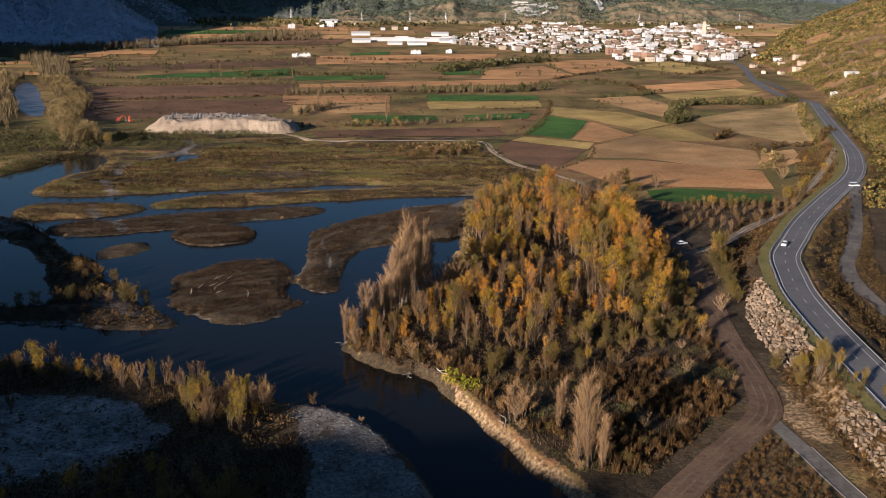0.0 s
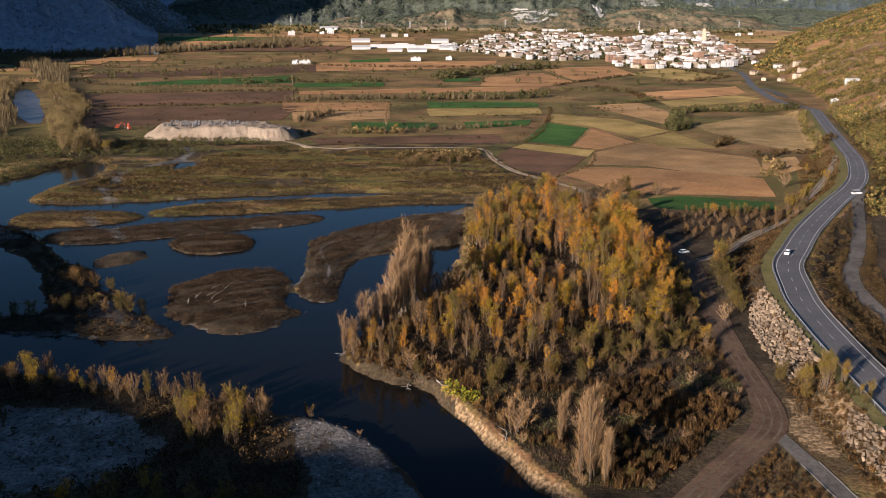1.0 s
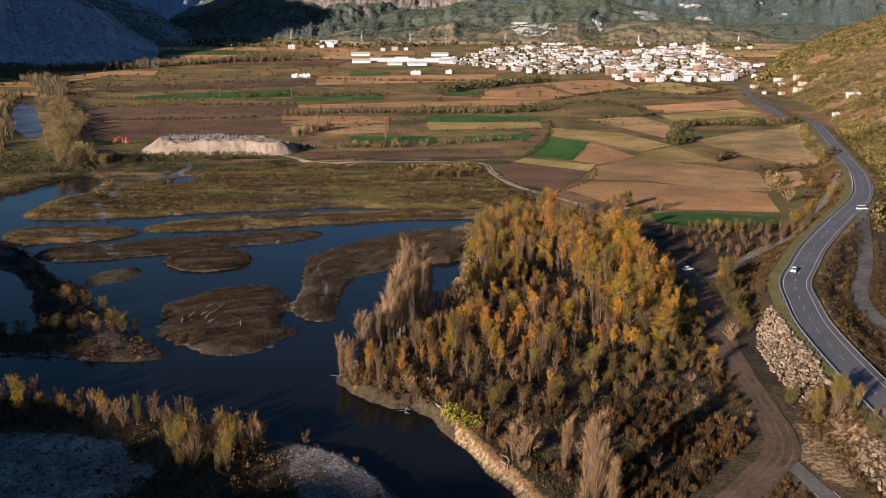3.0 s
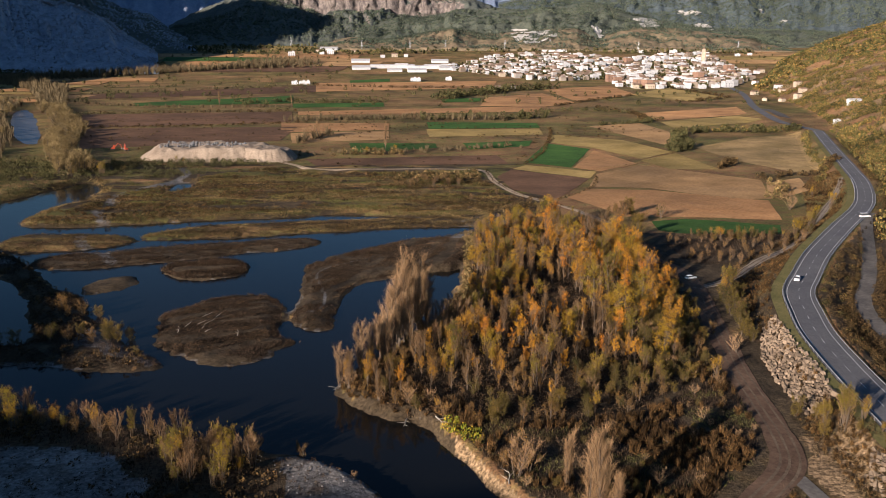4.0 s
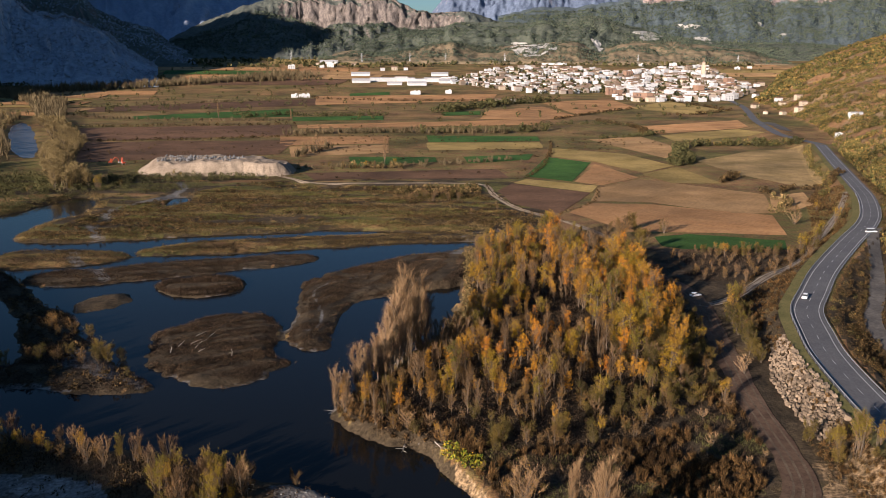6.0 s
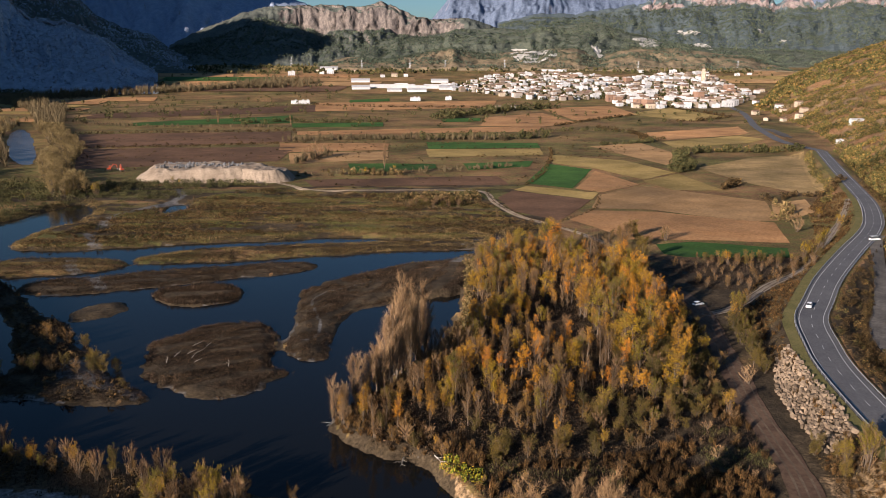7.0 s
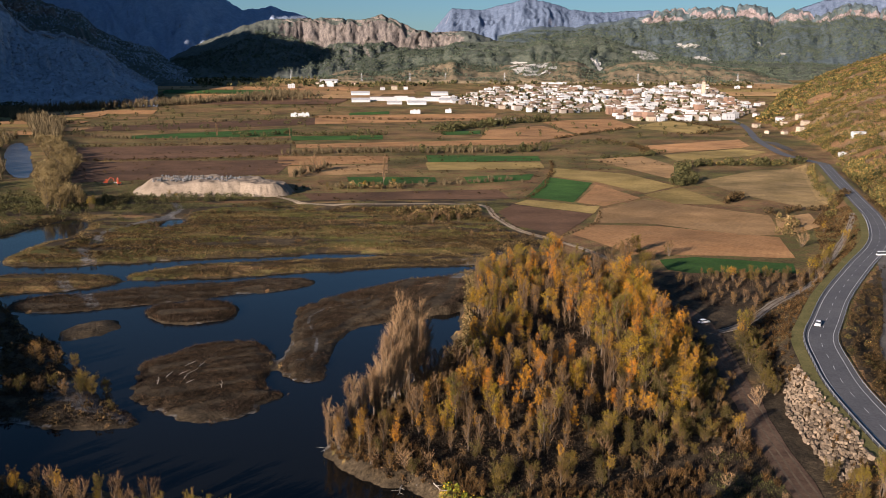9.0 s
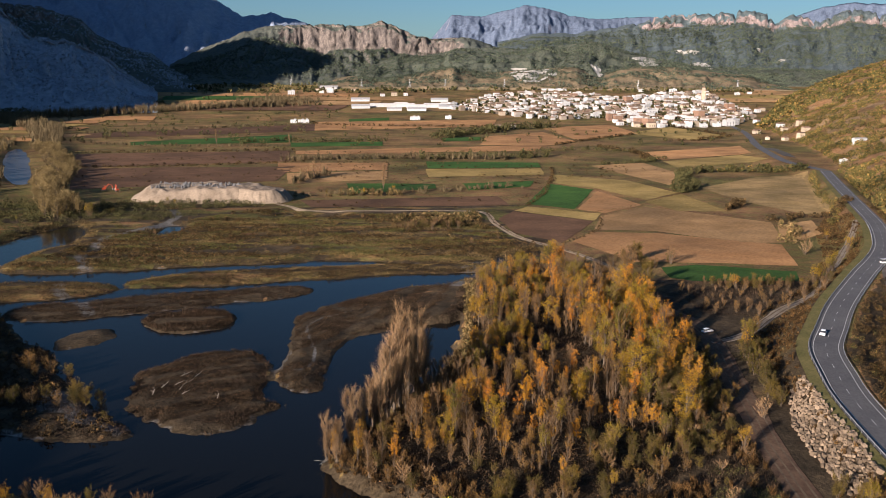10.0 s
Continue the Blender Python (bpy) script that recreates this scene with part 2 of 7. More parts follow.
def leafy(name, tree_stops, leaf_dark=0.68, leaf_light=1.4, translucent=0.42):
    """Leaves: the hue goes from tree to tree, the tone from clump to clump."""
    m, n, l, b = material(name, 0.7, 0.15)
    o, g = n.new("ShaderNodeObjectInfo"), n.new("ShaderNodeNewGeometry")
    r = ramp_node(n, tree_stops)
    l.new(o.outputs["Random"], r.inputs[0])
    r2 = ramp_node(n, [(0.0, (leaf_dark,) * 3), (1.0, (leaf_light, leaf_light * 0.96, leaf_light * 0.85))])
    l.new(g.outputs["Random Per Island"], r2.inputs[0])
    c = mix_node(n, l, 1.0, r.outputs[0], r2.outputs[0], "MULTIPLY")
    l.new(c, b.inputs["Base Color"])
    t = n.new("ShaderNodeBsdfTranslucent")
    l.new(c, t.inputs["Color"])
    s = n.new("ShaderNodeMixShader")
    s.inputs[0].default_value = translucent
    l.new(b.outputs[0], s.inputs[1])
    l.new(t.outputs[0], s.inputs[2])
    l.new(s.outputs[0], n["Material Output"].inputs["Surface"])
    return m


def scrub(name, stops, scale=0.03, depth=0.3):
    """Bushes joined into one mesh: each clump takes its own colour."""
    m, n, l, b = material(name, 0.85, 0.1)
    g = n.new("ShaderNodeNewGeometry")
    r = ramp_node(n, stops)
    l.new(g.outputs["Random Per Island"], r.inputs[0])
    mp = n.new("ShaderNodeMapping")
    mp.inputs["Scale"].default_value = (0.55, 1.3, 1.0)
    l.new(g.outputs["Position"], mp.inputs[0])
    big = noise_node(n, l, scale, 4, 0.65, mp.outputs[0])
    r2 = ramp_node(n, [(0.34, (1 - depth,) * 3), (0.66, (1 + depth, 1 + 0.9 * depth, 1 + 0.75 * depth))])
    l.new(big.outputs[0], r2.inputs[0])
    l.new(mix_node(n, l, 1.0, r.outputs[0], r2.outputs[0], "MULTIPLY"), b.inputs["Base Color"])
    return m


def ground_material():
    m, n, l, b = material("ground_earth", 0.95, 0.12)
    pos = n.new("ShaderNodeNewGeometry").outputs["Position"]
    cover = n.new("ShaderNodeVertexColor")
    cover.layer_name = "cover"
    sep = n.new("ShaderNodeSeparateColor")
    l.new(cover.outputs[0], sep.inputs[0])
    big, mid, fine = noise_node(n, l, 0.02, 5, 0.6, pos), noise_node(n, l, 0.14, 5, 0.65, pos), noise_node(n, l, 1.1, 4, 0.7, pos)
    soil = ramp_node(n, [(0.3, (0.135, 0.074, 0.038)), (0.5, (0.235, 0.132, 0.064)), (0.72, (0.33, 0.192, 0.098))])
    l.new(mid.outputs[0], soil.inputs[0])
    grass = ramp_node(n, [(0.3, (0.054, 0.058, 0.018)), (0.55, (0.106, 0.097, 0.031)), (0.75, (0.159, 0.125, 0.052))])
    l.new(mid.outputs[0], grass.inputs[0])
    gravel = ramp_node(n, [(0.3, (0.072, 0.069, 0.065)), (0.55, (0.130, 0.125, 0.118)), (0.75, (0.20, 0.193, 0.182))])
    l.new(mid.outputs[0], gravel.inputs[0])
    mud = ramp_node(n, [(0.3, (0.024, 0.019, 0.012)), (0.7, (0.078, 0.058, 0.035))])
    l.new(mid.outputs[0], mud.inputs[0])

    def patchy(channel, spread=0.45):
        a = n.new("ShaderNodeMath")
        a.operation = "MULTIPLY_ADD"
        l.new(mid.outputs[0], a.inputs[0])
        a.inputs[1].default_value = spread
        l.new(channel, a.inputs[2])
        mr = n.new("ShaderNodeMapRange")
        mr.inputs[1].default_value, mr.inputs[2].default_value = 0.5 + spread * 0.5 - 0.14, 0.5 + spread * 0.5 + 0.14
        l.new(a.outputs[0], mr.inputs[0])
        return mr.outputs[0]
    c = mix_node(n, l, patchy(sep.outputs[1], 0.9), soil.outputs[0], grass.outputs[0])
    c = mix_node(n, l, patchy(sep.outputs[2], 0.3), c, mud.outputs[0])
    c = mix_node(n, l, patchy(sep.outputs[0], 0.5), c, gravel.outputs[0])
    earth = ramp_node(n, [(0.3, (0.10, 0.068, 0.037)), (0.7, (0.30, 0.21, 0.12))])
    l.new(fine.outputs[0], earth.inputs[0])
    c = mix_node(n, l, patchy(cover.outputs["Alpha"], 0.6), c, earth.outputs[0])
    tone = ramp_node(n, [(0.34, (0.62, 0.62, 0.62)), (0.66, (1.55, 1.50, 1.42))])
    l.new(big.outputs[0], tone.inputs[0])
    c = mix_node(n, l, 1.0, c, tone.outputs[0], "MULTIPLY")
    t2 = ramp_node(n, [(0.32, (0.40, 0.40, 0.40)), (0.68, (1.55, 1.55, 1.55))])
    l.new(fine.outputs[0], t2.inputs[0])
    c = mix_node(n, l, 1.0, c, t2.outputs[0], "MULTIPLY")
    l.new(c, b.inputs["Base Color"])
    bump_to(n, l, b, fine.outputs[0], 0.7, 0.6)
    return m


def water_material():
    m, n, l, b = material("river_water", 0.04, 0.5)
    b.inputs["Base Color"].default_value = (0.006, 0.0062, 0.0058, 1)
    b.inputs["IOR"].default_value = 1.16
    pos = n.new("ShaderNodeNewGeometry").outputs["Position"]
    mp = n.new("ShaderNodeMapping")
    mp.inputs["Scale"].default_value = (0.5, 0.9, 1)
    mp.inputs["Rotation"].default_value = (0, 0, 0.6)
    l.new(pos, mp.inputs[0])
    fine = noise_node(n, l, 1.2, 3, 0.6, mp.outputs[0])
    bump_to(n, l, b, fine.outputs[0], 0.06, 0.25)
    big = noise_node(n, l, 0.03, 4, 0.6, mp.outputs[0])
    r = ramp_node(n, [(0.35, (0.03, 0.03, 0.03)), (0.7, (0.10, 0.10, 0.10))])
    l.new(big.outputs[0], r.inputs[0])
    l.new(r.outputs[0], b.inputs["Roughness"])
    return m


def field_material(name, dark, light, furrow, angle, depth=0.13):
    """Ploughed or sown ground with rows."""
    m, n, l, b = material(name, 0.95, 0.1)
    pos = n.new("ShaderNodeNewGeometry").outputs["Position"]
    o = n.new("ShaderNodeObjectInfo")
    big, fine = noise_node(n, l, 0.035, 5, 0.65, pos), noise_node(n, l, 0.5, 4, 0.7, pos)
    mp = n.new("ShaderNodeMapping")
    mp.inputs["Rotation"].default_value = (0, 0, radians(angle))
    l.new(pos, mp.inputs[0])
    w = n.new("ShaderNodeTexWave")
    w.inputs["Scale"].default_value, w.inputs["Distortion"].default_value, w.inputs["Detail"].default_value = 0.314 / furrow, 1.2, 2
    w.inputs["Detail Scale"].default_value = 0.6
    l.new(mp.outputs[0], w.inputs[0])
    r = ramp_node(n, [(0.3, dark), (0.7, light)])
    l.new(big.outputs[0], r.inputs[0])
    r2 = ramp_node(n, [(0.0, (1 - depth,) * 3), (1.0, (1 + depth,) * 3)])
    l.new(w.outputs[0], r2.inputs[0])
    c = mix_node(n, l, 1.0, r.outputs[0], r2.outputs[0], "MULTIPLY")
    r3 = ramp_node(n, [(0.25, (0.7, 0.7, 0.7)), (0.75, (1.25, 1.25, 1.25))])
    l.new(fine.outputs[0], r3.inputs[0])
    c = mix_node(n, l, 1.0, c, r3.outputs[0], "MULTIPLY")
    wide = noise_node(n, l, 0.012, 4, 0.6, pos)
    r5 = ramp_node(n, [(0.34, (0.66, 0.68, 0.70)), (0.66, (1.22, 1.20, 1.16))])
    l.new(wide.outputs[0], r5.inputs[0])
    c = mix_node(n, l, 1.0, c, r5.outputs[0], "MULTIPLY")
    r4 = ramp_node(n, [(0.0, (0.86, 0.86, 0.86)), (1.0, (1.14, 1.14, 1.14))])
    l.new(o.outputs["Random"], r4.inputs[0])
    c = mix_node(n, l, 1.0, c, r4.outputs[0], "MULTIPLY")
    l.new(c, b.inputs["Base Color"])
    bump_to(n, l, b, fine.outputs[0], 0.5, 0.3)
    return m


def mountain_material(name, rock_a, rock_b, wood_a, wood_b, steep, scale=0.02):
    """Bare rock where it is steep, woodland where it is not."""
    m, n, l, b = material(name, 0.95, 0.1)
    geo = n.new("ShaderNodeNewGeometry")
    pos = geo.outputs["Position"]
    sep = n.new("ShaderNodeSeparateXYZ")
    l.new(geo.outputs["Normal"], sep.inputs[0])
    big, fine = noise_node(n, l, scale * 0.3, 6, 0.65, pos), noise_node(n, l, scale * 3, 5, 0.75, pos)
    mp = n.new("ShaderNodeMapping")
    mp.inputs["Scale"].default_value = (1.0, 1.0, 0.45)
    l.new(pos, mp.inputs[0])
    streak = noise_node(n, l, scale * 1.6, 6, 0.7, mp.outputs[0])
    rock = ramp_node(n, [(0.3, rock_a), (0.65, rock_b)])
    l.new(streak.outputs[0], rock.inputs[0])
    crack = noise_node(n, l, scale * 6, 5, 0.75, mp.outputs[0])
    seam = ramp_node(n, [(0.34, (0.45, 0.45, 0.47)), (0.62, (1.2, 1.18, 1.15))])
    l.new(crack.outputs[0], seam.inputs[0])
    face = mix_node(n, l, 1.0, rock.outputs[0], seam.outputs[0], "MULTIPLY")
    wood = ramp_node(n, [(0.35, wood_a), (0.65, wood_b)])
    l.new(fine.outputs[0], wood.inputs[0])
    a = n.new("ShaderNodeMath")
    a.operation = "MULTIPLY_ADD"
    l.new(big.outputs[0], a.inputs[0])
    a.inputs[1].default_value = 0.45
    l.new(sep.outputs[2], a.inputs[2])
    mr = n.new("ShaderNodeMapRange")
    mr.inputs[1].default_value, mr.inputs[2].default_value = steep + 0.18, steep + 0.27
    l.new(a.outputs[0], mr.inputs[0])
    c = mix_node(n, l, mr.outputs[0], face, wood.outputs[0])
    l.new(c, b.inputs["Base Color"])
    bump_to(n, l, b, fine.outputs[0], 0.8, 6.0)
    return m


M_GROUND = ground_material()
M_WATER = water_material()
M_ASPHALT = mottled("asphalt", (0.083, 0.083, 0.087), (0.128, 0.126, 0.126), 0.08, 1.5, 0.85, 0.3, 0.15, 0.03)
M_LINE = mottled("road_paint", (0.40, 0.40, 0.39), (0.60, 0.60, 0.58), 0.3, 3.0, 0.7, 0.3, 0.0)
M_VERGE = mottled("verge_grass", (0.111, 0.107, 0.036), (0.195, 0.163, 0.065), 0.15, 1.4, 0.95, 0.1, 0.6, 0.3)
M_TRACK = mottled("track_dirt", (0.078, 0.048, 0.032), (0.150, 0.098, 0.064), 0.12, 1.0, 0.95, 0.1, 0.4, 0.15)
M_PALE_TRACK = mottled("track_pale", (0.281, 0.216, 0.140), (0.454, 0.356, 0.248), 0.1, 0.8, 0.95, 0.1, 0.4, 0.15)
M_OLD_ROAD = mottled("old_road_grey", (0.085, 0.078, 0.070), (0.165, 0.150, 0.130), 0.1, 0.9, 0.95, 0.1, 0.3, 0.1)
M_SAND = mottled("river_sand", (0.17, 0.14, 0.105), (0.29, 0.245, 0.19), 0.1, 0.9, 0.95, 0.1, 0.3, 0.1)
M_STEEL = mottled("galvanised_steel", (0.30, 0.31, 0.32), (0.42, 0.43, 0.44), 0.5, 4.0, 0.5, 0.5, 0.0, 0.1, 0, 0.6)
M_BARK = mottled("bark_grey", (0.075, 0.058, 0.042), (0.145, 0.115, 0.085), 0.6, 4.0, 0.9, 0.1, 0.3, 0.05)
M_TWIG = mottled("twig_brown", (0.105, 0.064, 0.032), (0.20, 0.122, 0.058), 0.3, 2.0, 0.9, 0.1, 0.0, 0.05, 0.4)
M_TWIG_PALE = mottled("twig_pale", (0.21, 0.128, 0.064), (0.34, 0.22, 0.115), 0.3, 2.0, 0.9, 0.1, 0.0, 0.05, 0.2)
M_TWIG_OLIVE = mottled("twig_olive", (0.165, 0.122, 0.055), (0.29, 0.215, 0.098), 0.3, 2.0, 0.9, 0.1, 0.0, 0.05, 0.25)
M_GOLD = leafy("leaf_gold", [(0.0, (0.20, 0.125, 0.036)), (0.25, (0.40, 0.215, 0.030)), (0.6, (0.60, 0.31, 0.024)), (1.0, (0.64, 0.25, 0.020))])
M_LIME = leafy("leaf_yellow_green", [(0.0, (0.140, 0.130, 0.022)), (0.4, (0.27, 0.205, 0.023)), (0.8, (0.42, 0.265, 0.021)), (1.0, (0.47, 0.245, 0.021))])
M_OLIVE = leafy("leaf_olive", [(0.0, (0.060, 0.056, 0.018)), (0.5, (0.105, 0.085, 0.024)), (1.0, (0.175, 0.128, 0.030))])
M_RUSSET = leafy("leaf_russet", [(0.0, (0.105, 0.072, 0.028)), (0.5, (0.17, 0.105, 0.036)), (1.0, (0.27, 0.16, 0.042))])
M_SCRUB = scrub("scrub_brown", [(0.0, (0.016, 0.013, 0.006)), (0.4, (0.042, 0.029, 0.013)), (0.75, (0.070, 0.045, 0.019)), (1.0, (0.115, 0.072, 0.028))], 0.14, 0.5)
M_RUSTY = scrub("scrub_rusty", [(0.0, (0.014, 0.011, 0.006)), (0.35, (0.042, 0.026, 0.011)), (0.7, (0.092, 0.052, 0.020)), (1.0, (0.17, 0.10, 0.038))], 0.10, 0.6)
M_REED = scrub("reed_dry", [(0.0, (0.012, 0.009, 0.006)), (0.4, (0.026, 0.018, 0.011)), (0.8, (0.050, 0.033, 0.021)), (1.0, (0.12, 0.078, 0.048))], 0.16, 0.55)
M_MARSH = scrub("marsh_plants", [(0.0, (0.040, 0.036, 0.013)), (0.4, (0.094, 0.074, 0.029)), (0.75, (0.156, 0.108, 0.046)), (1.0, (0.25, 0.17, 0.085))], 0.09, 0.65)
M_HILL = scrub("hill_bushes", [(0.0, (0.024, 0.032, 0.012)), (0.45, (0.076, 0.074, 0.025)), (0.8, (0.145, 0.105, 0.036)), (1.0, (0.26, 0.155, 0.046))], 0.022, 0.6)
M_BRIGHT_LEAF = scrub("bank_leaf", [(0.0, (0.06, 0.09, 0.015)), (0.5, (0.16, 0.18, 0.02)), (1.0, (0.42, 0.26, 0.025))])
M_WEED = scrub("flattened_weeds", [(0.0, (0.010, 0.008, 0.006)), (0.5, (0.026, 0.018, 0.011)), (0.85, (0.060, 0.038, 0.020)), (1.0, (0.13, 0.085, 0.045))], 0.16, 0.5)
M_DRIFT = mottled("bleached_wood", (0.30, 0.27, 0.22), (0.45, 0.41, 0.35), 0.5, 4.0, 0.9, 0.1, 0.2, 0.03)
M_PINE = scrub("pine_woods", [(0.0, (0.032, 0.048, 0.040)), (0.5, (0.058, 0.076, 0.055)), (1.0, (0.10, 0.11, 0.068))], 0.006, 0.4)
# pale blue leaf colour stands in for haze over the slopes
M_HAZE_SLOPE = scrub("slope_woods_hazed", [(0.0, (0.15, 0.195, 0.25)), (0.5, (0.25, 0.30, 0.365)), (1.0, (0.36, 0.40, 0.44))], 0.006, 0.4)
M_GREENREED = scrub("marsh_grass", [(0.0, (0.034, 0.040, 0.012)), (0.5, (0.072, 0.076, 0.022)), (1.0, (0.13, 0.115, 0.04))], 0.1, 0.5)
M_DARKWOOD = scrub("dark_trees", [(0.0, (0.026, 0.030, 0.012)), (0.5, (0.055, 0.054, 0.021)), (1.0, (0.10, 0.085, 0.034))])
M_FARBARE = scrub("far_bare_trees", [(0.0, (0.065, 0.050, 0.029)), (0.5, (0.115, 0.090, 0.050)), (1.0, (0.173, 0.133, 0.072))])
M_PILE = mottled("gravel_heap", (0.210, 0.164, 0.119), (0.305, 0.244, 0.180), 0.08, 0.9, 0.95, 0.1, 0.6, 0.5)
M_ROCK = mottled("grey_rock", (0.085, 0.085, 0.088), (0.20, 0.198, 0.192), 0.2, 1.5, 0.9, 0.2, 0.6, 0.3, 0.2)
M_COBBLE = scrub("river_cobbles", [(0.0, (0.09, 0.088, 0.085)), (0.6, (0.20, 0.195, 0.185)), (1.0, (0.34, 0.33, 0.31))], 0.1, 0.3)
M_RIPRAP = mottled("riprap_stone", (0.120, 0.088, 0.058), (0.225, 0.170, 0.116), 0.3, 2.0, 0.9, 0.2, 0.6, 0.2, 0.42)
M_PLASTER = mottled("white_plaster", (0.40, 0.40, 0.39), (0.50, 0.51, 0.51), 0.1, 0.8, 0.9, 0.2, 0.0, 0.1, 0.12)
M_CREAM = mottled("cream_plaster", (0.354, 0.292, 0.211), (0.449, 0.381, 0.286), 0.1, 0.8, 0.9, 0.2, 0.0, 0.1, 0.15)
M_BRICK = mottled("brick_wall", (0.22, 0.130, 0.088), (0.30, 0.19, 0.13), 0.1, 0.8, 0.9, 0.2, 0.0, 0.1, 0.15)
M_TILES = mottled("roof_tiles", (0.15, 0.10, 0.072), (0.26, 0.175, 0.125), 0.2, 1.0, 0.9, 0.2, 0.3, 0.1, 0.2)
M_METAL_ROOF = mottled("pale_roof_sheet", (0.359, 0.359, 0.352), (0.428, 0.428, 0.422), 0.05, 0.5, 0.6, 0.3, 0.0)
M_PANE = mottled("dark_window", (0.03, 0.035, 0.04), (0.06, 0.065, 0.07), 0.5, 3, 0.15, 0.5, 0.0)
M_CONCRETE = mottled("concrete", (0.36, 0.34, 0.31), (0.48, 0.46, 0.42), 0.2, 1.5, 0.9, 0.2, 0.2, 0.05)
F_RED = field_material("field_red_brown", (0.324, 0.168, 0.072), (0.470, 0.262, 0.117), 1.6, 62)
F_TAN = field_material("field_tan", (0.282, 0.168, 0.073), (0.422, 0.261, 0.123), 2.2, 62)
F_OLIVE = field_material("field_olive_stubble", (0.237, 0.171, 0.055), (0.382, 0.270, 0.102), 2.0, 55)
F_GREEN = field_material("field_green_crop", (0.032, 0.080, 0.017), (0.058, 0.123, 0.027), 1.4, 62, 0.15)
F_ROWS = field_material("field_vine_rows", (0.192, 0.136, 0.054), (0.385, 0.260, 0.121), 4.5, 100, 0.30)
# dark earth, darkened further to stand for shade over the left fields
F_DARK = field_material("field_shaded_earth", (0.100, 0.056, 0.032), (0.170, 0.098, 0.058), 2.5, 75)
MT_CLIFF = mountain_material("mountain_cliff", (0.074, 0.068, 0.068), (0.210, 0.180, 0.156), (0.048, 0.060, 0.055), (0.120, 0.126, 0.100), 0.66)
# the escarpment's woods carry a blue tint for haze
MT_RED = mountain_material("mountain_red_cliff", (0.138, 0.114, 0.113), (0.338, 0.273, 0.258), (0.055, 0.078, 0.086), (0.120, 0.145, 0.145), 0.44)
MT_WOOD = mountain_material("mountain_woods", (0.270, 0.231, 0.192), (0.459, 0.399, 0.344), (0.050, 0.068, 0.056), (0.135, 0.140, 0.098), 0.40, 0.03)
MT_FOOT = mountain_material("foothill_clearings", (0.24, 0.20, 0.15), (0.38, 0.32, 0.25), (0.085, 0.080, 0.048), (0.25, 0.185, 0.115), 0.30, 0.012)
# three materials lightened and blued: distance haze is put into their base colour
MT_HAZE = mountain_material("mountain_grey_haze", (0.30, 0.31, 0.34), (0.48, 0.47, 0.47), (0.18, 0.22, 0.27), (0.32, 0.36, 0.41), 0.58)
MT_FAR_HAZE = mountain_material("mountain_far_haze", (0.18, 0.205, 0.25), (0.29, 0.305, 0.345), (0.18, 0.23, 0.31), (0.28, 0.33, 0.41), 0.50)
MT_DIST_HAZE = mountain_material("mountain_distant_haze", (0.17, 0.19, 0.25), (0.30, 0.31, 0.36), (0.09, 0.12, 0.18), (0.155, 0.195, 0.26), 0.58)


# ---------------------------------------------------------------- building meshes
def mesh_of(name, verts, faces, mat, smooth=False):
    me = bpy.data.meshes.new(name)
    me.from_pydata(verts, [], faces)
    me.materials.append(mat)
    if smooth:
        me.shade_smooth()
    me.update()
    return me


def part(name, me, parent, label="", at=None):
    ob = new(name, me)
    ob.parent = parent
    if at is not None:
        ob.matrix_basis = at
    if label:
        tagged(ob, label)
    return ob


def thing(name, label, category, group="", kind=""):
    ob = new(name)
    ob.empty_display_size = 0.5
    return tagged(ob, label, category, group, kind)


def structure(name, me, label, category):
    return tagged(new(name, me), label, category, kind="structure")


def stuff(name, me, label, category):
    return tagged(new(name, me), label, category, kind="stuff")


def grid_faces(rows, cols):
    i = np.arange(rows - 1)[:, None] * cols + np.arange(cols - 1)[None]
    return np.stack([i, i + 1, i + cols + 1, i + cols], -1).reshape(-1, 4)


# ---------------------------------------------------------------- ground and water
def half_width(y):
    """How wide the ground sheet is at each distance."""
    return np.maximum(np.interp(y, [-1500, 40, 110], [1400, 620, 190]), np.asarray(y) + 60)


SANDY = [(75.5, 180), (84, 184), (93, 185), (88, 172), (81, 163), (77, 166)]


